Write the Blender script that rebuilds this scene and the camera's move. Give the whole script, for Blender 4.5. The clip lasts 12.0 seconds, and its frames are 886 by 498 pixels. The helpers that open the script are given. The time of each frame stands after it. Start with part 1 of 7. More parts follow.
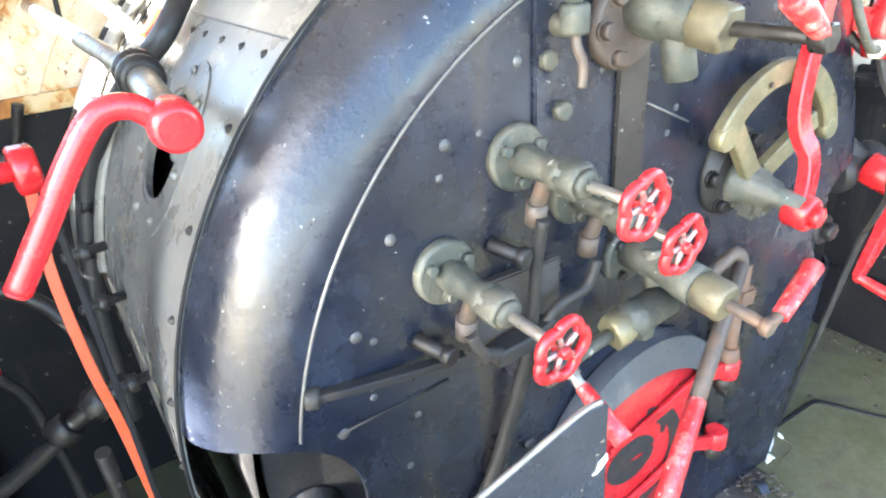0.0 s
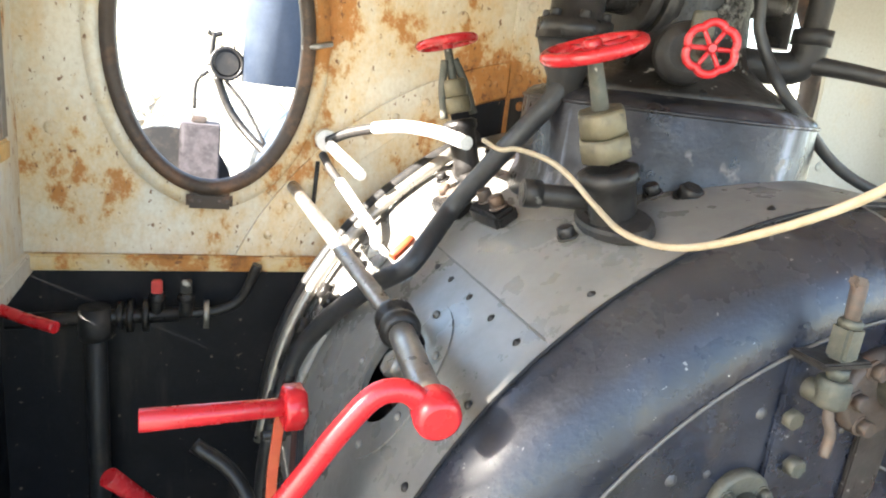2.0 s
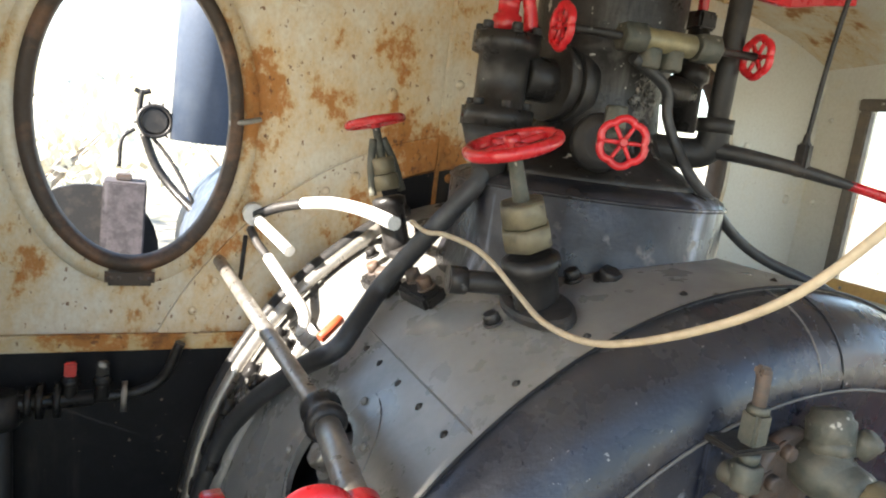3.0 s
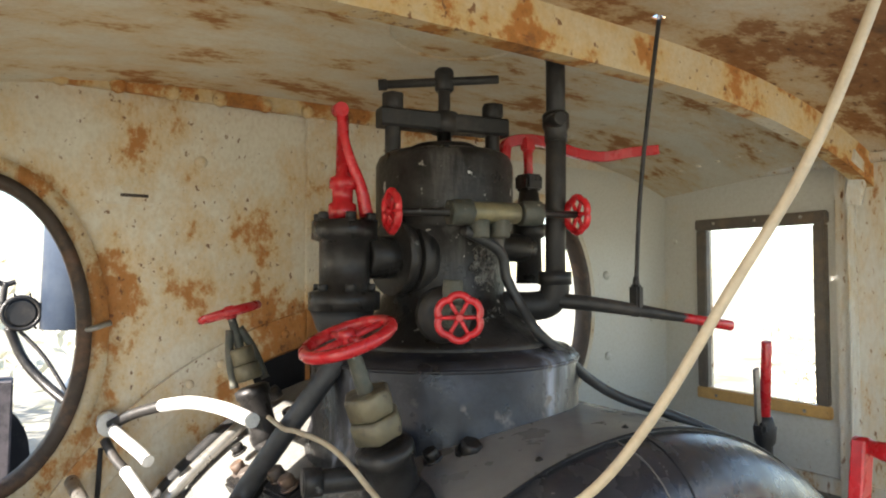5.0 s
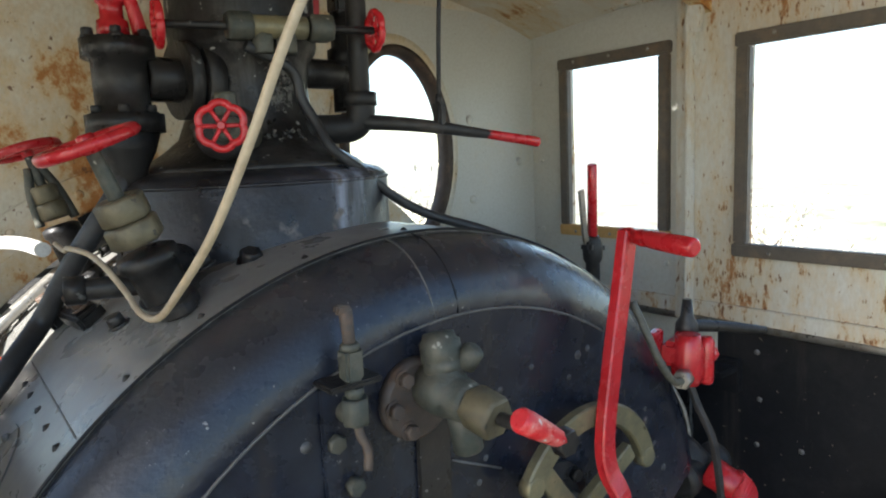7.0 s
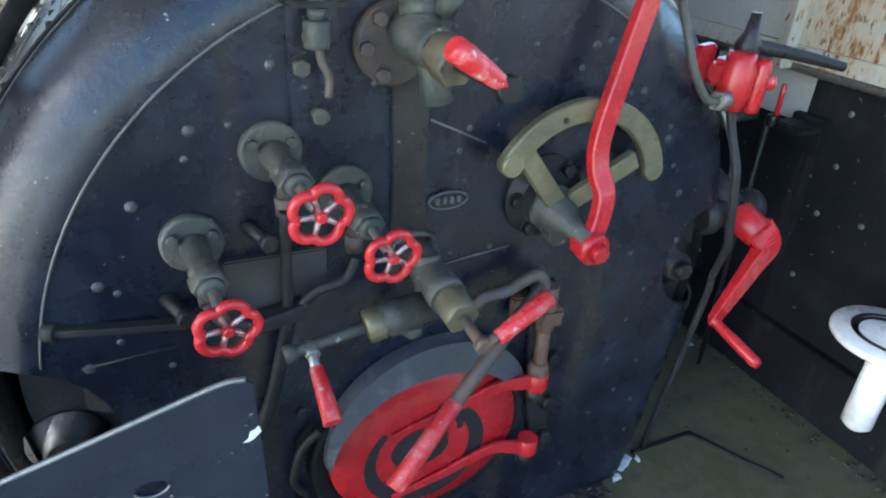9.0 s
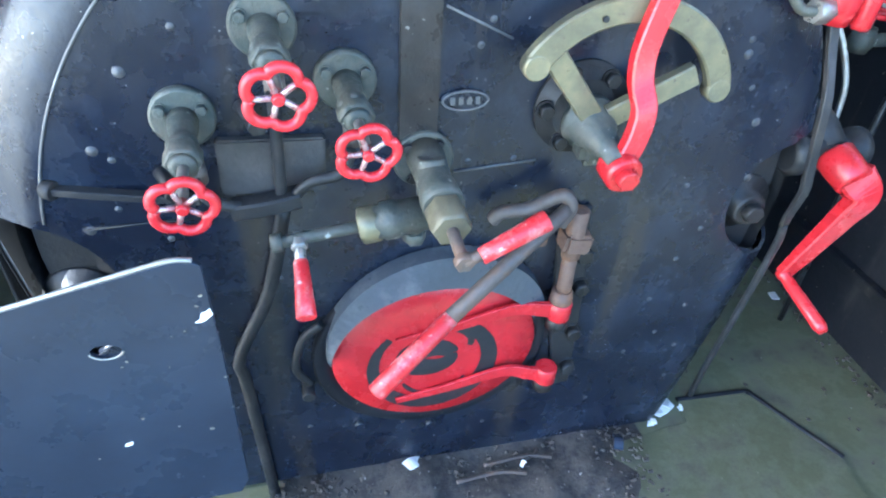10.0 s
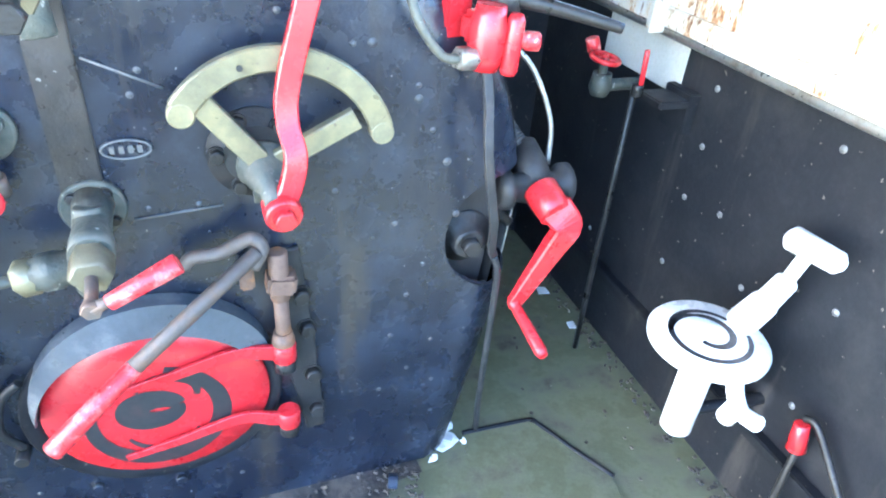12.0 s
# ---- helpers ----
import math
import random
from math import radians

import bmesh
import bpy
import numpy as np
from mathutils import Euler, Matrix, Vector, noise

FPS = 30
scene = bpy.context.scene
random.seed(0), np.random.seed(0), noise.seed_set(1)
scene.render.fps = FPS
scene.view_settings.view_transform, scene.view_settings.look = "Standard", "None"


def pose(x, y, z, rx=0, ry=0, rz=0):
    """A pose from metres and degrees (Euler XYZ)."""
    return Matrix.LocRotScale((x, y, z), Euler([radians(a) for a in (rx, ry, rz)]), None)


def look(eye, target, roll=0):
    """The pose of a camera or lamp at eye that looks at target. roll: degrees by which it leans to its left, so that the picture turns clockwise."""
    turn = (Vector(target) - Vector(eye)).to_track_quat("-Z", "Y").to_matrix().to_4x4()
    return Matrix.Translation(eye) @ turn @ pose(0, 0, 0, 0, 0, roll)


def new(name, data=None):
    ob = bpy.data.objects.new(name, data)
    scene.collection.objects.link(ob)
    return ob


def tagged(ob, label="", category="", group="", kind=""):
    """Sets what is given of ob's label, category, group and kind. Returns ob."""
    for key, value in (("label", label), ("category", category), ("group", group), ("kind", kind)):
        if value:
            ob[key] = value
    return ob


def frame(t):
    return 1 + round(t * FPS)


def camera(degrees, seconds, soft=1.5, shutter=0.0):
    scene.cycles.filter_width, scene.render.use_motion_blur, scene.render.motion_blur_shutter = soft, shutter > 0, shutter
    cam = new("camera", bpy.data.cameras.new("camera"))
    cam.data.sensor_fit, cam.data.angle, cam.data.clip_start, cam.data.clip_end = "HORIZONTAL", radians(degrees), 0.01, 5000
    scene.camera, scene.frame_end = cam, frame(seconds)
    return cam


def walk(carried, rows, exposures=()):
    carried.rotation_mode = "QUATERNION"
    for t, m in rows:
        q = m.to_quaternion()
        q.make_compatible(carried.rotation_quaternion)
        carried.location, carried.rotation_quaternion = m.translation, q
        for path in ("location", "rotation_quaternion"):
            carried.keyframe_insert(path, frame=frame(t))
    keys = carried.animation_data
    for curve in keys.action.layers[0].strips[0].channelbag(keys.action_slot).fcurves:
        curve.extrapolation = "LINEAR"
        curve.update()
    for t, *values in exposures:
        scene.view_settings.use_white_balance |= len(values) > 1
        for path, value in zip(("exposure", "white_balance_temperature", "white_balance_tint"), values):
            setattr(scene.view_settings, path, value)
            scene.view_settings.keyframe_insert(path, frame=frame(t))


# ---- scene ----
cam = camera(68.6, 12.0, soft=2.0)
PATH = [
    (0.0, -0.7357, -0.5980, 1.2885, 62.94, 3.73, -33.88),
    (0.3, -0.7452, -0.5944, 1.3367, 64.00, 0.16, -27.38),
    (0.5, -0.7610, -0.5891, 1.3690, 65.61, -2.32, -25.69),
    (0.7, -0.7803, -0.5766, 1.3966, 67.77, -3.90, -24.33),
    (1.0, -0.8029, -0.5592, 1.4224, 70.12, -5.20, -23.18),
    (1.5, -0.8430, -0.5256, 1.4526, 73.14, -6.45, -20.51),
    (2.0, -0.8489, -0.5054, 1.4691, 74.95, -6.51, -19.10),
    (2.5, -0.8519, -0.5012, 1.4961, 77.39, -6.74, -21.80),
    (3.0, -0.8407, -0.5034, 1.5235, 79.93, -7.05, -24.76),
    (3.2, -0.8340, -0.5075, 1.5348, 81.15, -6.18, -25.84),
    (4.8, -0.7726, -0.5441, 1.6003, 91.19, -0.58, -32.18),
    (5.0, -0.7652, -0.5518, 1.6062, 92.17, 0.06, -33.24),
    (5.5, -0.7540, -0.5743, 1.6048, 94.25, 1.37, -37.73),
    (6.0, -0.7155, -0.6012, 1.5803, 91.03, 2.27, -41.69),
    (6.5, -0.6572, -0.6490, 1.5338, 87.85, 2.87, -41.56),
    (6.7, -0.6108, -0.6754, 1.5121, 85.35, 2.88, -40.49),
    (8.3, -0.5088, -0.8347, 1.4188, 67.68, -0.99, -30.18),
    (8.5, -0.4836, -0.8436, 1.4044, 65.15, -1.80, -29.59),
    (9.0, -0.4075, -0.8436, 1.3483, 60.44, -2.82, -25.29),
    (9.2, -0.3520, -0.8379, 1.3288, 56.80, -2.63, -22.37),
    (9.5, -0.3087, -0.8398, 1.3260, 53.44, -2.25, -19.00),
    (9.8, -0.2675, -0.8431, 1.3187, 52.15, -2.36, -15.77),
    (10.0, -0.2197, -0.8457, 1.3137, 51.92, -2.98, -12.52),
    (10.3, -0.1312, -0.8765, 1.3210, 52.33, -2.70, -8.57),
    (10.5, -0.0904, -0.9028, 1.3287, 53.75, -2.96, -6.88),
    (11.0, -0.0109, -0.9602, 1.3372, 55.86, -2.84, -5.07),
    (11.2, 0.0222, -0.9688, 1.3406, 56.16, -3.45, -8.93),
    (11.5, 0.0662, -0.9750, 1.3444, 56.76, -4.22, -14.67),
    (11.7, 0.0918, -0.9768, 1.3472, 56.49, -4.54, -17.21),
    (12.0, 0.1296, -0.9720, 1.3422, 56.57, -4.57, -19.87),
]
walk(cam, [(t, pose(*p)) for t, *p in PATH], exposures=[
    (0.0, 4.65, 6400, 8), (1.0, 4.5, 6600, 9), (2.0, 3.75, 6800, 11), (3.0, 2.9, 6800, 11), (5.0, 2.5, 6700, 11), (6.5, 2.15, 6350, 10),
    (8.5, 2.35, 5700, 5), (9.2, 3.1, 5400, 5), (9.5, 3.5, 5200, 5), (10.5, 4.6, 5050, 4), (12.0, 4.95, 5250, 6)])

# world, sun
SUN = Vector((0.86, 0.15, -0.43)).normalized()
world = bpy.data.worlds.new("sky")
scene.world = world
world.use_nodes = True
wn = world.node_tree.nodes
sky = wn.new("ShaderNodeTexSky")
sky.sky_type, sky.sun_disc = "NISHITA", False
sky.sun_elevation = math.asin(-SUN.z)
sky.sun_rotation = math.atan2(-SUN.x, -SUN.y)
sky.dust_density = 0.6
wn["Background"].inputs["Strength"].default_value = 0.09
world.node_tree.links.new(sky.outputs[0], wn["Background"].inputs["Color"])
sun = new("sun", bpy.data.lights.new("sun", "SUN"))
sun.data.energy, sun.data.angle, sun.data.color = 5.0, radians(0.5), (1.0, 0.95, 0.87)
sun.matrix_world = look((0, 0, 6), Vector((0, 0, 6)) + SUN)


# ---- materials ----
def surface(name, base, rough=0.5, metal=0.0, second=None, mix=(0.45, 0.65), scale=6.0, grain=60.0, bump=0.15,
            spots=None, spot_scale=40.0, spot_mix=(0.68, 0.72), streak=None, streak_mix=(0.55, 0.7), rough_var=0.15, vary=0.12, up_tone=None):
    """A worn surface: base colour with a second one in patches, fine grain, small spots and long streaks."""
    m = bpy.data.materials.new(name)
    m.use_nodes = True
    nt = m.node_tree
    n, ln = nt.nodes, nt.links
    bsdf = n["Principled BSDF"]
    geo = n.new("ShaderNodeNewGeometry")
    info = n.new("ShaderNodeObjectInfo")

    def tex(sc, detail, rg, stretch=None):
        t = n.new("ShaderNodeTexNoise")
        t.inputs["Scale"].default_value, t.inputs["Detail"].default_value, t.inputs["Roughness"].default_value = sc, detail, rg
        src = geo.outputs["Position"]
        if stretch:
            mp = n.new("ShaderNodeMapping")
            mp.inputs["Scale"].default_value = stretch
            ln.new(src, mp.inputs[0])
            src = mp.outputs[0]
        ln.new(src, t.inputs["Vector"])
        return t.outputs["Fac"]

    def ramp(fac, lo, hi):
        r = n.new("ShaderNodeMapRange")
        r.inputs["From Min"].default_value, r.inputs["From Max"].default_value = lo, hi
        ln.new(fac, r.inputs["Value"])
        return r.outputs["Result"]

    def blend(fac, a, b, kind="MIX"):
        x = n.new("ShaderNodeMix")
        x.data_type, x.blend_type = "RGBA", kind
        if isinstance(fac, float):
            x.inputs[0].default_value = fac
        else:
            ln.new(fac, x.inputs[0])
        for sock, v in ((x.inputs[6], a), (x.inputs[7], b)):
            if isinstance(v, tuple):
                sock.default_value = (*v, 1)
            else:
                ln.new(v, sock)
        return x.outputs[2]

    fine = tex(grain, 6, 0.65)
    col = blend(ramp(fine, 0.3, 0.7), tuple(c * (1 - vary) for c in base), tuple(min(1, c * (1 + vary)) for c in base))
    if second:
        col = blend(ramp(tex(scale, 8, 0.68), *mix), col, second)
    if streak:
        col = blend(ramp(tex(9.0, 6, 0.6, (1, 1, 0.12)), *streak_mix), col, streak)
    if spots:
        col = blend(ramp(tex(spot_scale, 3, 0.5), *spot_mix), col, spots)
    if up_tone:  # second tone, broken by noise, on what faces up
        sep = n.new("ShaderNodeSeparateXYZ")
        ln.new(geo.outputs["Normal"], sep.inputs[0])
        lie = n.new("ShaderNodeMapRange")
        lie.inputs["From Min"].default_value, lie.inputs["From Max"].default_value = 0.25, 0.95
        ln.new(sep.outputs["Z"], lie.inputs["Value"])
        cover = n.new("ShaderNodeMath")
        cover.operation = "MULTIPLY"
        ln.new(lie.outputs[0], cover.inputs[0])
        ln.new(ramp(tex(7, 6, 0.6), 0.2, 0.7), cover.inputs[1])
        col = blend(cover.outputs[0], col, up_tone)
    tone = n.new("ShaderNodeMapRange")
    tone.inputs["To Min"].default_value, tone.inputs["To Max"].default_value = 0.88, 1.1
    ln.new(info.outputs["Random"], tone.inputs["Value"])
    hsv = n.new("ShaderNodeHueSaturation")
    ln.new(tone.outputs[0], hsv.inputs["Value"])
    ln.new(col, hsv.inputs["Color"])
    ln.new(hsv.outputs[0], bsdf.inputs["Base Color"])
    rr = n.new("ShaderNodeMapRange")
    rr.inputs["From Min"].default_value, rr.inputs["From Max"].default_value = 0.3, 0.7
    rr.inputs["To Min"].default_value, rr.inputs["To Max"].default_value = max(0.03, rough - rough_var), min(1, rough + rough_var)
    ln.new(tex(scale * 2.3, 5, 0.6), rr.inputs["Value"])
    ln.new(rr.outputs[0], bsdf.inputs["Roughness"])
    bsdf.inputs["Metallic"].default_value = metal
    bp = n.new("ShaderNodeBump")
    bp.inputs["Strength"].default_value, bp.inputs["Distance"].default_value = bump, 0.004
    ln.new(fine, bp.inputs["Height"])
    ln.new(bp.outputs[0], bsdf.inputs["Normal"])
    return m


BLACK = surface("black_boiler_paint", (0.0095, 0.0122, 0.0215), 0.27, 0.1, (0.032, 0.040, 0.061), (0.47, 0.76), 6, 60, 0.28,
                (0.26, 0.25, 0.24), 120, (0.71, 0.735), streak=(0.036, 0.031, 0.028), rough_var=0.12, up_tone=(0.052, 0.052, 0.053))
CLAD = surface("dusty_dark_sheet", (0.195, 0.190, 0.178), 0.31, 0.15, (0.275, 0.265, 0.245), (0.45, 0.75), 5, 70, 0.12,
               (0.22, 0.20, 0.17), 50, (0.70, 0.75))
IRON = surface("black_iron", (0.021, 0.0205, 0.021), 0.48, 0.0, (0.05, 0.043, 0.038), (0.5, 0.7), 12, 120, 0.3)
SOOT = surface("sooty_black_wall", (0.0115, 0.0120, 0.0145), 0.48, 0.0, (0.026, 0.025, 0.026), (0.5, 0.72), 3, 60, 0.25,
               (0.15, 0.125, 0.10), 55, (0.705, 0.74), streak=(0.05, 0.044, 0.038), streak_mix=(0.58, 0.76))
CAST = surface("dark_greasy_casting", (0.020, 0.0185, 0.018), 0.36, 0.2, (0.055, 0.052, 0.05), (0.5, 0.72), 9, 90, 0.35,
               (0.34, 0.33, 0.31), 30, (0.70, 0.78), streak=(0.15, 0.145, 0.14), streak_mix=(0.62, 0.75))
SCALED = surface("scale_streaked_casting", (0.014, 0.013, 0.0125), 0.36, 0.2, (0.04, 0.038, 0.038), (0.47, 0.70), 8, 90, 0.4,
                 (0.36, 0.35, 0.33), 46, (0.68, 0.72), streak=(0.11, 0.107, 0.104), streak_mix=(0.58, 0.72))
SMEARED = surface("smeared_blue_black", (0.011, 0.011, 0.014), 0.36, 0.1, (0.028, 0.028, 0.036), (0.45, 0.62), 9, 70, 0.4,
                  (0.10, 0.085, 0.08), 22, (0.66, 0.72), streak=(0.30, 0.33, 0.42), streak_mix=(0.56, 0.70))
RED = surface("red_enamel", (0.46, 0.018, 0.024), 0.27, 0.0, (0.36, 0.010, 0.014), (0.5, 0.7), 10, 60, 0.08,
              (0.30, 0.05, 0.04), 35, (0.72, 0.76), rough_var=0.08)
REDWORN = surface("chipped_red_enamel", (0.52, 0.022, 0.028), 0.35, 0.0, (0.58, 0.20, 0.18), (0.50, 0.66), 45, 120, 0.2,
                  (0.50, 0.40, 0.38), 90, (0.65, 0.70))
CHIP = surface("bare_spokes", (0.42, 0.33, 0.32), 0.3, 0.6, (0.30, 0.05, 0.05), (0.45, 0.6), 40, 120, 0.2)
BRONZE = surface("tarnished_bronze", (0.092, 0.088, 0.070), 0.55, 0.25, (0.050, 0.058, 0.051), (0.42, 0.62), 22, 90, 0.6,
                 (0.34, 0.33, 0.29), 60, (0.68, 0.73))
BRASS = surface("dull_brass", (0.23, 0.20, 0.115), 0.42, 0.4, (0.15, 0.135, 0.085), (0.42, 0.62), 18, 70, 0.15,
                (0.12, 0.10, 0.07), 60, (0.70, 0.74))
STEEL = surface("worn_steel", (0.30, 0.285, 0.26), 0.38, 0.7, (0.20, 0.17, 0.14), (0.5, 0.7), 20, 100, 0.2)
RUSTIRON = surface("rusty_iron", (0.088, 0.070, 0.060), 0.6, 0.25, (0.14, 0.083, 0.053), (0.5, 0.68), 22, 90, 0.4)
ORANGE = surface("orange_paint", (0.42, 0.065, 0.025), 0.45, 0.0, (0.42, 0.08, 0.03), (0.5, 0.7), 20, 80, 0.1)
WORN = surface("worn_pale_edge", (0.13, 0.127, 0.124), 0.5, 0.2, (0.12, 0.115, 0.11), (0.45, 0.6), 30, 90, 0.2)
STAY = surface("rubbed_stay_head", (0.05, 0.05, 0.055), 0.4, 0.2, (0.10, 0.098, 0.095), (0.48, 0.64), 60, 120, 0.3)
CRUST = surface("pale_boiler_scale", (0.13, 0.125, 0.115), 0.8, 0.0, (0.025, 0.023, 0.022), (0.44, 0.56), 70, 120, 0.5)
STRAP = surface("brown_black_strap", (0.022, 0.0195, 0.019), 0.36, 0.1, (0.042, 0.034, 0.031), (0.45, 0.7), 14, 80, 0.3, (0.2, 0.19, 0.18), 90, (0.69, 0.72))
RUSTY = surface("orange_rusted_iron", (0.13, 0.078, 0.055), 0.65, 0.2, (0.26, 0.12, 0.05), (0.52, 0.66), 26, 90, 0.5)
BOARD = surface("grey_brown_board", (0.042, 0.038, 0.036), 0.6, 0.0, (0.075, 0.066, 0.06), (0.45, 0.65), 9, 90, 0.4)
GLAND = surface("olive_brown_bronze", (0.145, 0.125, 0.078), 0.5, 0.25, (0.075, 0.066, 0.048), (0.45, 0.62), 20, 80, 0.4, (0.04, 0.036, 0.03), 50, (0.66, 0.70))
FRAME = surface("dark_window_frame", (0.10, 0.085, 0.07), 0.55, 0.0, (0.17, 0.12, 0.08), (0.5, 0.7), 12, 60, 0.25)
OCHRE = surface("ochre_wood", (0.50, 0.30, 0.10), 0.5, 0.0, (0.38, 0.22, 0.08), (0.5, 0.7), 10, 60, 0.2, (0.1, 0.06, 0.03), 40, (0.7, 0.73))
OVAL = surface("rusty_window_ring", (0.04, 0.027, 0.019), 0.6, 0.1, (0.12, 0.062, 0.034), (0.5, 0.68), 12, 60, 0.3)
FLOOR = surface("oily_green_floor_plate", (0.092, 0.094, 0.050), 0.5, 0.0, (0.150, 0.148, 0.092), (0.44, 0.62), 9, 80, 0.25,
                (0.33, 0.33, 0.28), 60, (0.74, 0.77), streak=(0.045, 0.040, 0.030), streak_mix=(0.50, 0.72))
DIRT = surface("cinders_and_dirt", (0.075, 0.062, 0.050), 0.9, 0.0, (0.035, 0.030, 0.027), (0.45, 0.6), 30, 120, 0.8,
               (0.30, 0.27, 0.23), 90, (0.68, 0.72))
WHITE = surface("white_enamel", (0.78, 0.78, 0.76), 0.35, 0.0, (0.70, 0.70, 0.66), (0.5, 0.7), 8, 50, 0.08, (0.30, 0.15, 0.09), 40, (0.74, 0.77))
LAGGING = surface("white_pipe_lagging", (0.66, 0.65, 0.62), 0.7, 0.0, (0.45, 0.44, 0.42), (0.5, 0.7), 25, 80, 0.4)
RUBBER = surface("black_rubber", (0.024, 0.0245, 0.026), 0.5, 0.0, (0.05, 0.05, 0.052), (0.5, 0.7), 14, 90, 0.15)
CABLE = surface("beige_flex", (0.46, 0.375, 0.26), 0.55, 0.0, (0.38, 0.30, 0.20), (0.5, 0.7), 30, 90, 0.1)
SLATE = surface("slate_grey_sheet", (0.014, 0.0185, 0.031), 0.28, 0.0, (0.022, 0.029, 0.046), (0.45, 0.7), 4, 80, 0.08,
                (0.60, 0.60, 0.60), 24, (0.735, 0.745), rough_var=0.08)
GREYHOOD = surface("grey_hood_paint", (0.05, 0.056, 0.065), 0.40, 0.0, (0.12, 0.125, 0.13), (0.5, 0.7), 14, 80, 0.2)
PAINTBLACK = surface("black_marking_paint", (0.02, 0.02, 0.022), 0.5, 0.0, (0.05, 0.03, 0.03), (0.5, 0.7), 20, 80, 0.1)
EARTH = surface("pale_dry_ground", (0.32, 0.295, 0.24), 0.9, 0.0, (0.20, 0.20, 0.12), (0.5, 0.65), 0.6, 12, 0.5)
TRUNK = surface("grey_bark", (0.34, 0.29, 0.24), 0.9, 0.0, (0.24, 0.2, 0.16), (0.5, 0.7), 10, 40, 0.6)
LEAF = surface("dry_straw_leaves", (0.60, 0.56, 0.42), 0.7, 0.0, (0.66, 0.60, 0.48), (0.45, 0.6), 6, 30, 0.2)
GREENLEAF = surface("green_poplar_leaves", (0.06, 0.10, 0.03), 0.6, 0.0, (0.09, 0.12, 0.04), (0.45, 0.6), 6, 30, 0.2)
OUTGREY = surface("blue_grey_steel_paint", (0.032, 0.046, 0.075), 0.5, 0.0, (0.05, 0.066, 0.095), (0.5, 0.7), 4, 40, 0.1)
OLDWOOD = surface("weathered_box", (0.075, 0.062, 0.066), 0.8, 0.0, (0.04, 0.034, 0.036), (0.45, 0.6), 14, 60, 0.3, streak=(0.13, 0.115, 0.115))

for m_, lv in ((BLACK, 0.55), (SOOT, 0.18), (SLATE, 0.3), (IRON, 0.3), (SMEARED, 0.45), (SCALED, 0.28), (CAST, 0.32)):
    m_.node_tree.nodes["Principled BSDF"].inputs["Specular IOR Level"].default_value = lv


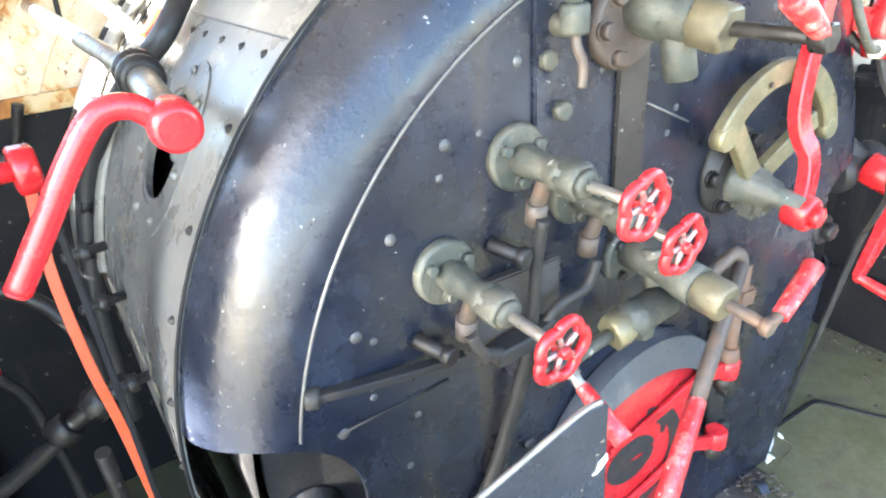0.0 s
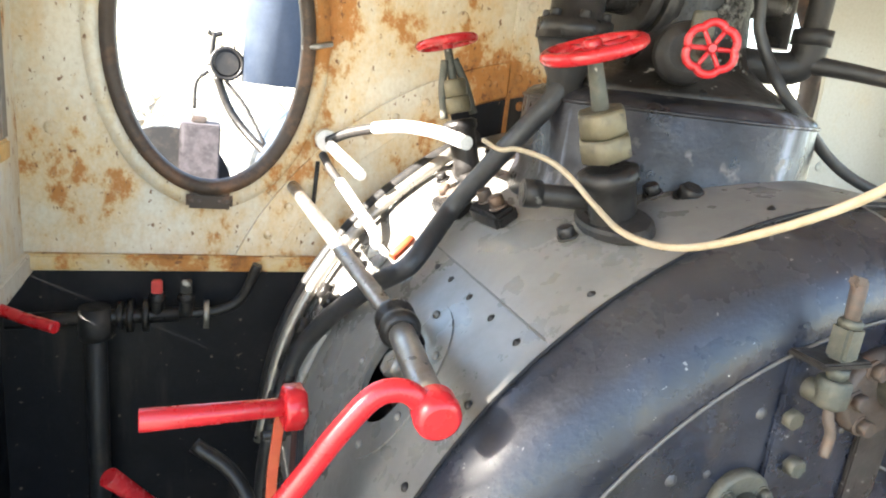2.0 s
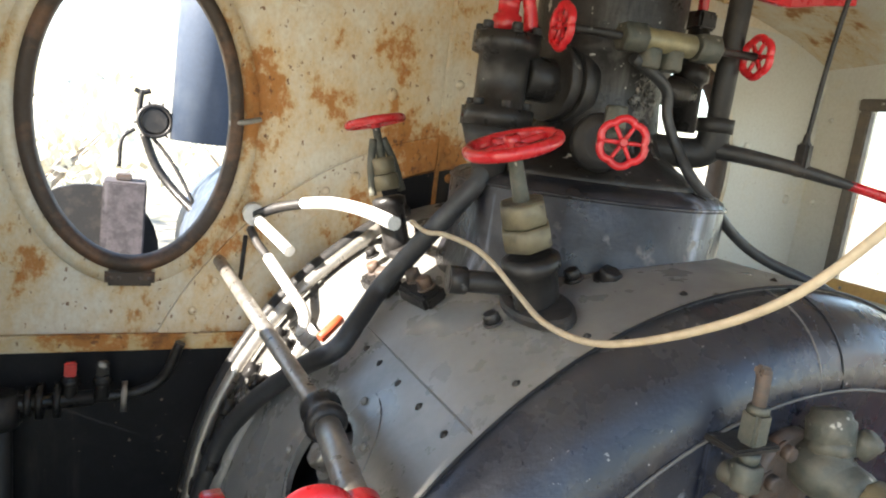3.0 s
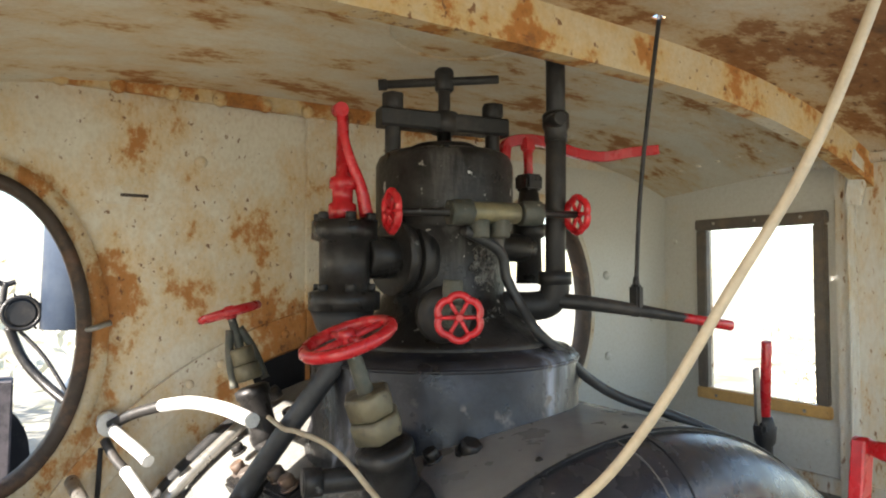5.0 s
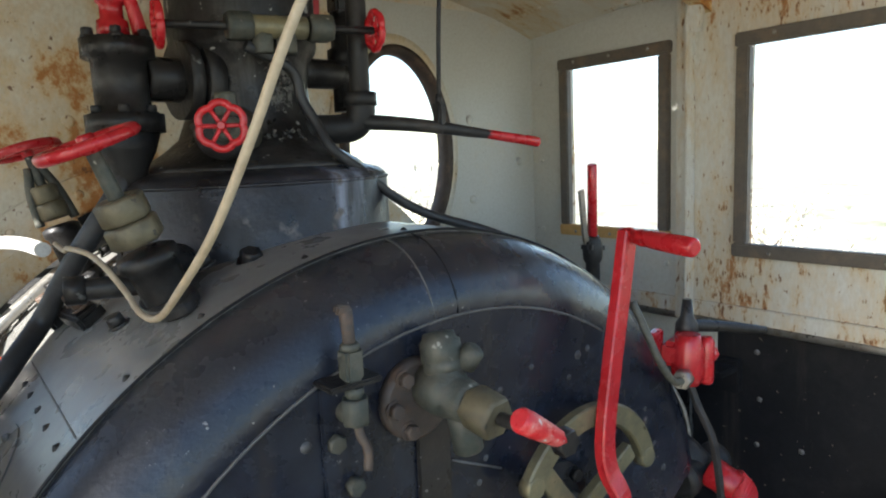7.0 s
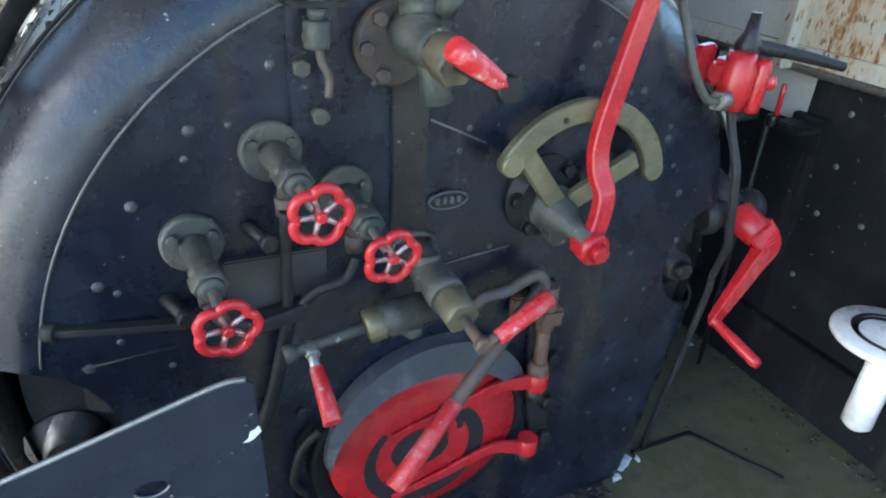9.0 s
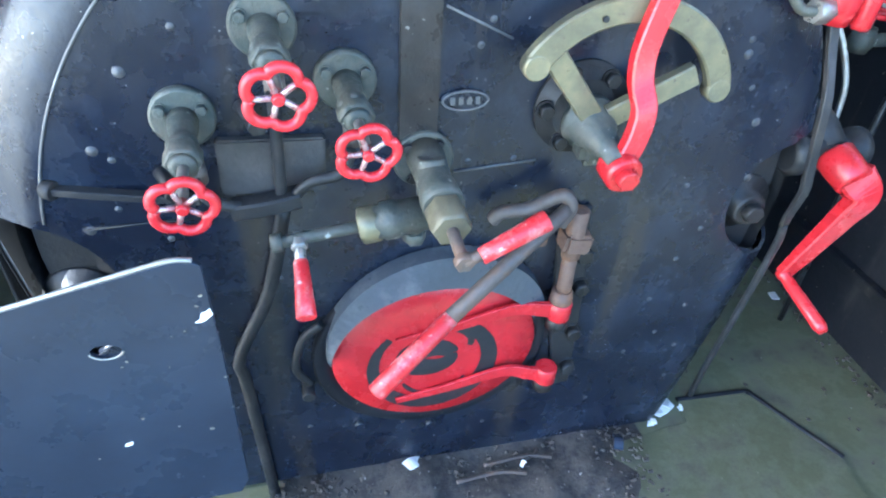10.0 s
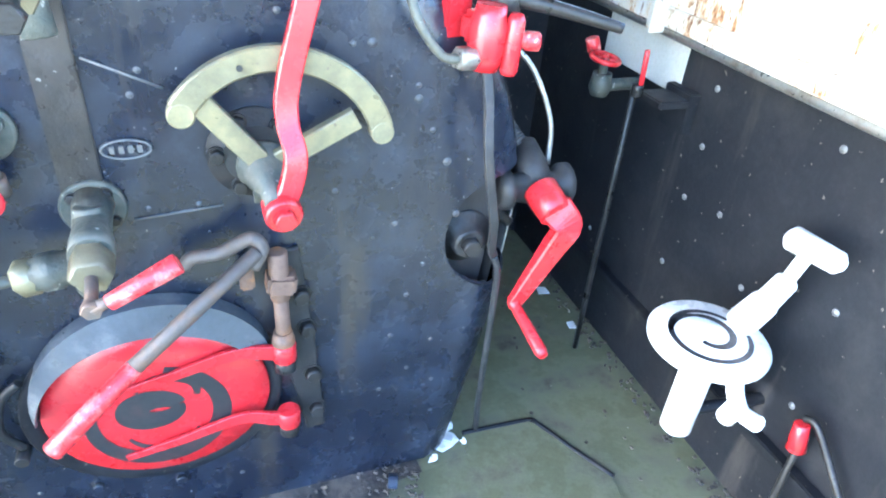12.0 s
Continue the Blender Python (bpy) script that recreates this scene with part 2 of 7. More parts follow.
def rusted(name, base, halo, rust, dark, start=0.55, scale=5.0, region=1.3, speck=0.66, speck_scale=55.0, grime=(0.42, 0.38, 0.30), stretch=(1, 1, 1)):
    """Old paint over steel: clean paint, ochre stain, orange rust and dark scale from one field, with clustered specks and soft grime."""
    m = bpy.data.materials.new(name)
    m.use_nodes = True
    nt = m.node_tree
    n, ln = nt.nodes, nt.links
    bsdf = n["Principled BSDF"]
    geo = n.new("ShaderNodeNewGeometry")
    mp = n.new("ShaderNodeMapping")
    mp.inputs["Scale"].default_value = stretch
    ln.new(geo.outputs["Position"], mp.inputs[0])

    def tex(sc, detail, rg):
        t = n.new("ShaderNodeTexNoise")
        t.inputs["Scale"].default_value, t.inputs["Detail"].default_value, t.inputs["Roughness"].default_value = sc, detail, rg
        ln.new(mp.outputs[0], t.inputs["Vector"])
        return t.outputs["Fac"]

    def calc(op, a, b):
        x = n.new("ShaderNodeMath")
        x.operation = op
        for sock, v in zip(x.inputs, (a, b)):
            if isinstance(v, float):
                sock.default_value = v
            else:
                ln.new(v, sock)
        return x.outputs[0]

    def span(v, lo, hi, to=1.0):
        r = n.new("ShaderNodeMapRange")
        r.inputs["From Min"].default_value, r.inputs["From Max"].default_value, r.inputs["To Max"].default_value = lo, hi, to
        ln.new(v, r.inputs["Value"])
        return r.outputs["Result"]

    def blend(fac, a, b):
        x = n.new("ShaderNodeMix")
        x.data_type = "RGBA"
        ln.new(fac, x.inputs[0])
        for sock, v in ((x.inputs[6], a), (x.inputs[7], b)):
            if isinstance(v, tuple):
                sock.default_value = (*v, 1)
            else:
                ln.new(v, sock)
        return x.outputs[2]

    wide = tex(region, 3, 0.5)
    field = calc("ADD", tex(scale, 10, 0.72), calc("MULTIPLY", calc("SUBTRACT", wide, 0.5), 0.55))
    col = blend(span(tex(2.6, 5, 0.6), 0.42, 0.75, 0.45), base, grime)
    col = blend(span(field, start - 0.15, start + 0.03, 0.8), col, halo)
    col = blend(span(field, start, start + 0.055), col, rust)
    col = blend(span(field, start + 0.09, start + 0.20), col, dark)
    specks = calc("ADD", tex(speck_scale, 3, 0.55), calc("MULTIPLY", calc("SUBTRACT", wide, 0.5), 0.30))
    col = blend(span(tex(110, 5, 0.65), 0.42, 0.72, 0.28), col, tuple(0.55 * c for c in halo))
    mask = span(specks, speck, speck + 0.05, 0.9)
    col = blend(mask, col, dark)
    ln.new(col, bsdf.inputs["Base Color"])
    rough = n.new("ShaderNodeMapRange")
    rough.inputs["From Min"].default_value, rough.inputs["From Max"].default_value = start - 0.05, start + 0.1
    rough.inputs["To Min"].default_value, rough.inputs["To Max"].default_value = 0.42, 0.85
    ln.new(field, rough.inputs["Value"])
    ln.new(rough.outputs[0], bsdf.inputs["Roughness"])
    high = calc("ADD", calc("MULTIPLY", tex(80, 5, 0.6), 0.3), calc("SUBTRACT", calc("MULTIPLY", span(field, start, start + 0.06), 0.5), mask))
    bp = n.new("ShaderNodeBump")
    bp.inputs["Strength"].default_value, bp.inputs["Distance"].default_value = 0.3, 0.003
    ln.new(high, bp.inputs["Height"])
    ln.new(bp.outputs[0], bsdf.inputs["Normal"])
    return m


OCHRE_STAIN, RUST, SCALE_DARK = (0.56, 0.38, 0.16), (0.40, 0.165, 0.042), (0.16, 0.07, 0.03)
CREAM = rusted("rusting_cream_paint", (0.64, 0.60, 0.50), OCHRE_STAIN, RUST, SCALE_DARK, 0.56, 7.5, 1.6, 0.655, 85, stretch=(1, 1, 0.7))
PALE = rusted("pale_cab_paint", (0.50, 0.495, 0.45), (0.52, 0.46, 0.34), (0.40, 0.30, 0.18), SCALE_DARK, 0.70, 5.0, 2.2, 0.725, 42, (0.44, 0.43, 0.38))
FLAKED = rusted("flaking_cab_paint", (0.58, 0.57, 0.52), (0.54, 0.42, 0.25), (0.34, 0.155, 0.055), SCALE_DARK, 0.575, 20.0, 2.6, 0.63, 80, stretch=(1, 1, 0.4))
ROOF = rusted("rust_blotched_ceiling", (0.64, 0.60, 0.50), OCHRE_STAIN, (0.34, 0.145, 0.042), SCALE_DARK, 0.55, 4.5, 1.1, 0.69, 40, stretch=(1, 2.2, 1))
ROOFREAR = rusted("brown_rusted_ceiling", (0.54, 0.47, 0.36), (0.46, 0.28, 0.11), (0.26, 0.11, 0.035), (0.10, 0.045, 0.02), 0.50, 4.5, 1.2, 0.665, 36, stretch=(1, 1.6, 1))
RIB = rusted("rusty_roof_rib", (0.60, 0.51, 0.35), (0.56, 0.36, 0.12), (0.42, 0.17, 0.04), (0.17, 0.07, 0.025), 0.50, 8.0, 2.0, 0.63, 45)

# ---- shaping helpers ----
def frame_of(axis):
    axis = Vector(axis).normalized()
    side = axis.cross(Vector((0, 0, 1)) if abs(axis.z) < 0.9 else Vector((0, 1, 0))).normalized()
    return axis, side, axis.cross(side)


def lathe(bm, origin, axis, profile, seg=24):
    """Turned body: profile of (distance along the axis, radius)."""
    a, s, u = frame_of(axis)
    o = Vector(origin)
    rings = []
    for d, r in profile:
        if r < 1e-5:
            rings.append([bm.verts.new(o + a * d)])
        else:
            rings.append([bm.verts.new(o + a * d + (s * math.cos(k) + u * math.sin(k)) * r)
                          for k in (2 * math.pi * i / seg for i in range(seg))])
    for p, q in zip(rings, rings[1:]):
        for i in range(seg):
            j = (i + 1) % seg
            f = [p[i % len(p)], p[j % len(p)], q[j % len(q)], q[i % len(q)]]
            f = list(dict.fromkeys(f))
            if len(f) > 2:
                bm.faces.new(f).smooth = True
    for ring, flip in ((rings[0], True), (rings[-1], False)):
        if len(ring) > 2:
            bm.faces.new(ring[::-1] if flip else ring)
    return bm


def rod(bm, a, b, r, r2=None, seg=16, edge=0.12):
    """Round bar from a to b with softened ends."""
    a, b = Vector(a), Vector(b)
    r2 = r if r2 is None else r2
    n = (b - a).length
    e = min(edge * r, n * 0.2)
    return lathe(bm, a, b - a, [(0, r - e), (e, r), (n - e, r2), (n, r2 - e)], seg)


def smooth_points(pts, steps=8):
    pts = [Vector(p) for p in pts]
    if len(pts) < 3:
        return pts
    out = []
    ext = [pts[0] * 2 - pts[1], *pts, pts[-1] * 2 - pts[-2]]
    for i in range(1, len(ext) - 2):
        p0, p1, p2, p3 = ext[i - 1:i + 3]
        for k in range(steps):
            t = k / steps
            out.append(0.5 * (2 * p1 + (p2 - p0) * t + (2 * p0 - 5 * p1 + 4 * p2 - p3) * t * t + (3 * p1 - p0 - 3 * p2 + p3) * t ** 3))
    return out + [pts[-1]]


def tube(bm, pts, r, seg=12, steps=8, radii=None, flat=1.0, up=None):
    """Bent bar or pipe along a smoothed line; flat under 1 makes it a strap."""
    line = smooth_points(pts, steps)
    rings = []
    prev = None
    for i, p in enumerate(line):
        d = (line[min(i + 1, len(line) - 1)] - line[max(i - 1, 0)]).normalized()
        if up is not None:
            s = d.cross(Vector(up)).normalized()
        elif prev is None:
            s = frame_of(d)[1]
        else:
            s = (prev - d * prev.dot(d)).normalized()
        prev = s
        u = d.cross(s)
        k = i / (len(line) - 1)
        rr = r if radii is None else radii[0] + (radii[1] - radii[0]) * k
        if flat == 1.0:
            ring = [p + (s * math.cos(a) + u * math.sin(a)) * rr for a in (2 * math.pi * j / seg for j in range(seg))]
        else:
            w, h = rr, rr * flat
            c = 0.25 * h
            ring = [p + s * x + u * y for x, y in ((w - c, h), (-w + c, h), (-w, h - c), (-w, -h + c), (-w + c, -h), (w - c, -h), (w, -h + c), (w, h - c))]
        rings.append([bm.verts.new(v) for v in ring])
    n = len(rings[0])
    for a, b in zip(rings, rings[1:]):
        for i in range(n):
            bm.faces.new((a[i], a[(i + 1) % n], b[(i + 1) % n], b[i])).smooth = flat == 1.0
    bm.faces.new(rings[0][::-1])
    bm.faces.new(rings[-1])
    return bm


def slab(bm, centre, size, turn=(0, 0, 0), bevel=0.003):
    """Block with bevelled edges."""
    tmp = bmesh.new()
    bmesh.ops.create_cube(tmp, size=1)
    bmesh.ops.scale(tmp, vec=size, verts=tmp.verts)
    if bevel:
        bmesh.ops.bevel(tmp, geom=tmp.edges[:], offset=min(bevel, min(size) * 0.3), segments=2, affect="EDGES")
    tmp.transform(pose(*centre, *turn))
    me = bpy.data.meshes.new("tmp")
    tmp.to_mesh(me)
    tmp.free()
    bm.from_mesh(me)
    bpy.data.meshes.remove(me)
    return bm


def ring(bm, origin, axis, R, r, seg=40, sub=10):
    a, s, u = frame_of(axis)
    o = Vector(origin)
    rows = []
    for i in range(seg):
        k = 2 * math.pi * i / seg
        d = s * math.cos(k) + u * math.sin(k)
        rows.append([bm.verts.new(o + d * (R + r * math.cos(q)) + a * r * math.sin(q)) for q in (2 * math.pi * j / sub for j in range(sub))])
    for i in range(seg):
        p, q = rows[i], rows[(i + 1) % seg]
        for j in range(sub):
            bm.faces.new((p[j], p[(j + 1) % sub], q[(j + 1) % sub], q[j])).smooth = True
    return bm


def plate(bm, outline, thick, m=None, bevel=0.002):
    """Flat plate: outline in x, z, thickness along -y from y = 0, then placed by m."""
    tmp = bmesh.new()
    f = tmp.faces.new([tmp.verts.new((x, 0, z)) for x, z in outline])
    f.normal_update()
    if f.normal.y > 0:
        f.normal_flip()
    g = bmesh.ops.extrude_face_region(tmp, geom=[f])
    bmesh.ops.translate(tmp, vec=(0, -thick, 0), verts=[v for v in g["geom"] if isinstance(v, bmesh.types.BMVert)])
    bmesh.ops.recalc_face_normals(tmp, faces=tmp.faces)
    if bevel:
        rim = [e for e in tmp.edges if abs(e.verts[0].co.y - e.verts[1].co.y) < 1e-6]
        bmesh.ops.bevel(tmp, geom=rim, offset=bevel, segments=1, affect="EDGES")
    if m is not None:
        tmp.transform(m)
    me = bpy.data.meshes.new("tmp")
    tmp.to_mesh(me)
    tmp.free()
    bm.from_mesh(me)
    bpy.data.meshes.remove(me)
    return bm


def B():
    return bmesh.new()


def finish(bm, name, mat):
    bmesh.ops.recalc_face_normals(bm, faces=bm.faces)
    me = bpy.data.meshes.new(name)
    bm.to_mesh(me)
    bm.free()
    me.materials.append(mat)
    return me


def thing(name, at, label, category, group="", kind=""):
    ob = new(name)
    ob.empty_display_size = 0.05
    ob.location = at
    return tagged(ob, label, category, group, kind)


def base_of(ob):
    return Vector((0, 0, 0)) if ob.parent else ob.location.copy()


def part(name, bm, mat, parent, label=""):
    """One mesh, shaped in world places, as a part under a thing or another part."""
    ob = new(name, finish(bm, name, mat))
    ob.parent = parent
    ob.matrix_parent_inverse = Matrix.Translation(-base_of(parent))
    return tagged(ob, label)


def solo(name, bm, mat, label, category, kind="", group=""):
    return tagged(new(name, finish(bm, name, mat)), label, category, group, kind)


SHARED = {}


def heads(parent, name, places, r, h, mat, hexa=False, label=""):
    """Bolt or rivet heads, each an object on one shared mesh; places are (point, normal)."""
    key = (r, h, hexa, mat.name)
    if key not in SHARED:
        bm = B()
        if hexa:
            lathe(bm, (0, 0, -0.002), (0, 0, 1), [(0, r * 1.25), (0.004, r * 1.25)], 10)
            lathe(bm, (0, 0, 0.001), (0, 0, 1), [(0, r), (h * 0.85, r), (h, r * 0.85)], 6)
        else:
            lathe(bm, (0, 0, -0.002), (0, 0, 1), [(0, r), (h * 0.5, r * 0.92), (h * 0.85, r * 0.6), (h + 0.002, 0)], 9)
        SHARED[key] = finish(bm, name, mat)
    for p, nrm in places:
        ob = new(name, SHARED[key])
        m = Matrix.Translation(Vector(p)) @ Vector(nrm).to_track_quat("Z", "Y").to_matrix().to_4x4() @ pose(0, 0, 0, 0, 0, random.uniform(0, 60))
        if parent:
            ob.parent = parent
            ob.matrix_parent_inverse = Matrix.Translation(-base_of(parent))
        ob.matrix_basis = m
        tagged(ob, label)


def handwheel(parent, centre, axis, R, spokes=5, thick=0.009, scallop=0.0, rim_mat=None, spoke_mat=None):
    """Rim, hub and spokes; scalloped rims bulge between the spokes."""
    a, s, u = frame_of(axis)
    o = Vector(centre)
    bm = B()
    if scallop:
        pts = []
        for i in range(61):
            k = 2 * math.pi * i / 60
            rr = R * (1 - scallop + scallop * abs(math.sin(spokes * k / 2)) ** 0.7)
            pts.append(o + (s * math.cos(k) + u * math.sin(k)) * rr)
        tube(bm, pts, thick, 10, 1)
    else:
        ring(bm, o, axis, R, thick)
    part("rim", bm, rim_mat or RED, parent)
    bm = B()
    lathe(bm, o - a * thick * 1.5, a, [(0, R * 0.2), (thick * 2.6, R * 0.2), (thick * 3.0, R * 0.15)], 14)
    part("hub", bm, rim_mat or RED, parent)
    for i in range(spokes):
        k = 2 * math.pi * i / spokes
        d = s * math.cos(k) + u * math.sin(k)
        bm = B()
        rod(bm, o + d * R * 0.15, o + d * R * (0.98 - scallop), thick * 0.62, thick * 0.55, 8)
        part("spoke", bm, spoke_mat or rim_mat or RED, parent)


def hexbody(bm, p, axis, r, h):
    return lathe(bm, p, axis, [(0, r * 0.9), (h * 0.12, r), (h * 0.88, r), (h, r * 0.9)], 6)


def cut(ob, cutters, thick=0.0):
    """Takes the cutters' volumes out of a mesh for good."""
    if thick:
        mod = ob.modifiers.new("shell", "SOLIDIFY")
        mod.thickness, mod.offset = thick, -1
    tmp = []
    for bm in cutters:
        bmesh.ops.recalc_face_normals(bm, faces=bm.faces)
        me = bpy.data.meshes.new("cutter")
        bm.to_mesh(me)
        bm.free()
        c = new("cutter", me)
        mod = ob.modifiers.new("cut", "BOOLEAN")
        mod.object, mod.operation, mod.solver = c, "DIFFERENCE", "EXACT"
        tmp.append(c)
    bpy.context.view_layer.update()
    me = bpy.data.meshes.new_from_object(ob.evaluated_get(bpy.context.evaluated_depsgraph_get()))
    ob.modifiers.clear()
    ob.data = me
    me.set_sharp_from_angle(angle=radians(34))
    for c in tmp:
        bpy.data.objects.remove(c)
    return ob


def prism(pts, axis, lo, hi):
    """Closed prism over a flat outline; axis is the way it is drawn out."""
    bm = B()
    place = {"x": lambda a, b, h: (h, a, b), "y": lambda a, b, h: (a, h, b), "z": lambda a, b, h: (a, b, h)}[axis]
    low = [bm.verts.new(place(a, b, lo)) for a, b in pts]
    top = [bm.verts.new(place(a, b, hi)) for a, b in pts]
    bm.faces.new(low[::-1])
    bm.faces.new(top)
    for i in range(len(pts)):
        j = (i + 1) % len(pts)
        bm.faces.new((low[i], low[j], top[j], top[i]))
    bmesh.ops.recalc_face_normals(bm, faces=bm.faces)
    return bm


def oval(cx, cz, rx, rz, n=48):
    return [(cx + rx * math.cos(2 * math.pi * i / n), cz + rz * math.sin(2 * math.pi * i / n)) for i in range(n)]


def rect(a0, a1, b0, b1):
    return [(a0, b0), (a1, b0), (a1, b1), (a0, b1)]


# ---- the cab ----
XW, YF, ROOFZ = 1.20, 0.98, 2.08
SILL = 1.0
WIN = [(0.44, 0.80, 1.22, 1.755), (-0.52, 0.17, 1.20, 1.74)]
DOOR = 0.0  # the open doorway ends here
# unseen window, sized so its sun patch lands on the boiler shoulder
WIN_WEST = [(0.41, 0.80, 1.27, 1.80)]
OVALS = [(-0.842, 1.485, 0.185, 0.30), (0.59, 1.50, 0.185, 0.30)]


def roof_z(x, y=0.0):
    return ROOFZ - 0.15 * abs(x / XW) ** 3.0 - 0.055 * max(0.0, (y - 0.32) / 0.7)


floor = solo("floor", prism(rect(-1.3, 1.3, -2.2, 1.0), "z", -0.03, 0.0), FLOOR, "oily olive-green steel floor plates with dirt", "floor", "structure")

wall_n = solo("wall_north", prism(rect(-1.3, 1.3, SILL, 2.1), "y", YF, YF + 0.02), CREAM, "cream painted steel front wall with rust patches", "wall", "structure")
cut(wall_n, [prism(oval(*o), "y", 0.9, 1.1) for o in OVALS])
solo("wall_north_lower", prism(rect(-1.3, 1.3, 0, SILL), "y", YF - 0.004, YF + 0.03), SOOT, "soot-black lower front wall", "wall", "structure")
for side, nm, mat in ((1, "wall_east", FLAKED), (-1, "wall_west", FLAKED)):
    w = solo(nm, prism(rect(-0.75 if side > 0 else -0.85, YF, SILL, 2.0), "x", side * XW, side * (XW + 0.02)), mat, "flaking pale painted steel cab side", "wall", "structure")
    holes = [rect(*o) for o in WIN] if side > 0 else [rect(-1.0, DOOR, 0.8, 1.88), [(0.41, 1.80), (0.80, 1.80), (0.80, 1.27), (0.62, 1.27), (0.41, 1.49)]]  # slanted lower corner of the west opening is added to trim its sun patch
    cut(w, [prism(o, "x", side * 1.1, side * 1.4) for o in holes])
    solo(nm + "_lower", prism(rect(-1.6 if side > 0 else DOOR, YF - 0.004, 0, SILL), "x", side * (XW + 0.05), side * (XW + 0.08)), SOOT, "scuffed soot-black lower cab side", "wall", "structure")
solo("wall_south_lower", prism(rect(-1.3, 1.3, -0.03, 0.75), "y", -2.24, -2.2), SOOT, "plain black low front of the tender", "wall", "structure")

# pale smooth panel in the front corner past the chimney side
solo("wall_panel", prism(rect(0.42, 1.2, SILL, 1.95), "y", YF - 0.006, YF - 0.001), PALE, "pale painted front wall sheet", "wall", "structure")
cut(bpy.data.objects["wall_panel"], [prism(oval(*OVALS[1]), "y", 0.9, 1.1)])
side_panel = solo("wall_panel", prism(rect(0.37, YF - 0.007, SILL + 0.024, 1.94), "x", XW - 0.005, XW - 0.001), PALE, "pale smooth painted cab side sheet", "wall", "structure")
cut(side_panel, [prism(rect(*WIN[0]), "x", 1.1, 1.4)])
heads(side_panel, "rivet", [((XW - 0.005, y, z), (-1, 0, 0)) for y, z in ((0.93, 1.2), (0.93, 1.45), (0.93, 1.72), (0.42, 1.12), (0.60, 1.10))], 0.010, 0.006, PALE)

# ceiling with its seams and rivets in one mesh
bm = B()
xs = [-1.3 + 2.6 * i / 40 for i in range(41)]
ends = (-0.75, 0.32, 1.04)
low = [[bm.verts.new((x, y, roof_z(x, y))) for x in xs] for y in ends]
top = [[bm.verts.new((x, y, roof_z(x, y) + 0.004)) for x in xs] for y in ends]
for i in range(40):
    for g in (low, top):
        for k in (0, 1):
            bm.faces.new((g[k][i], g[k][i + 1], g[k + 1][i + 1], g[k + 1][i])).smooth = True
    for k in (0, 2):
        bm.faces.new((low[k][i], low[k][i + 1], top[k][i + 1], top[k][i]))
for k in (0, 40):
    for j in (0, 1):
        bm.faces.new((low[j][k], low[j + 1][k], top[j + 1][k], top[j][k]))
for y, step in ((-0.05, 0.075), (0.02, 0.075), (-0.42, 0.09), (0.36, 0.12)):
    x = -1.1
    while x < 1.15:
        lathe(bm, (x + random.uniform(-0.01, 0.01), y, roof_z(x) + 0.003), (0, 0, -1), [(0, 0.011), (0.005, 0.009), (0.008, 0)], 8)
        x += step
for i in range(25):
    y = -0.7 + i * 0.068
    for x in (0.62, 1.05):
        lathe(bm, (x, y, roof_z(x, y) + 0.003), (0, 0, -1), [(0, 0.011), (0.005, 0.009), (0.008, 0)], 8)
tube(bm, [(-0.06 + 0.14 * math.cos(k), 0.47 + 0.11 * math.sin(k), roof_z(0, 0.47 + 0.11 * math.sin(k)) - 0.001) for k in [2 * math.pi * i / 36 for i in range(37)]], 0.004, 6, 1)
ceiling = solo("ceiling", bm, ROOF, "cream steel cab ceiling blotched with rust", "ceiling", "structure")
cut(ceiling, [prism(rect(0.204, 0.228, 0.211, 0.229), "z", 1.9, 2.2)])
ceiling.data.materials.append(ROOFREAR)
for p_ in ceiling.data.polygons:
    p_.material_index = int(p_.center.y < 0.3)
bm = B()
rows = []
for x in xs:
    z = roof_z(x)
    rows.append([bm.verts.new((x, 0.285, z + 0.005)), bm.verts.new((x, 0.285, z - 0.085)), bm.verts.new((x, 0.325, z - 0.085)), bm.verts.new((x, 0.325, z + 0.005))])
for a, b in zip(rows, rows[1:]):
    for i in range(4):
        bm.faces.new((a[i], a[(i + 1) % 4], b[(i + 1) % 4], b[i]))
solo("roof_beam", bm, RIB, "arched roof rib with orange rust", "roof beam", "structure")
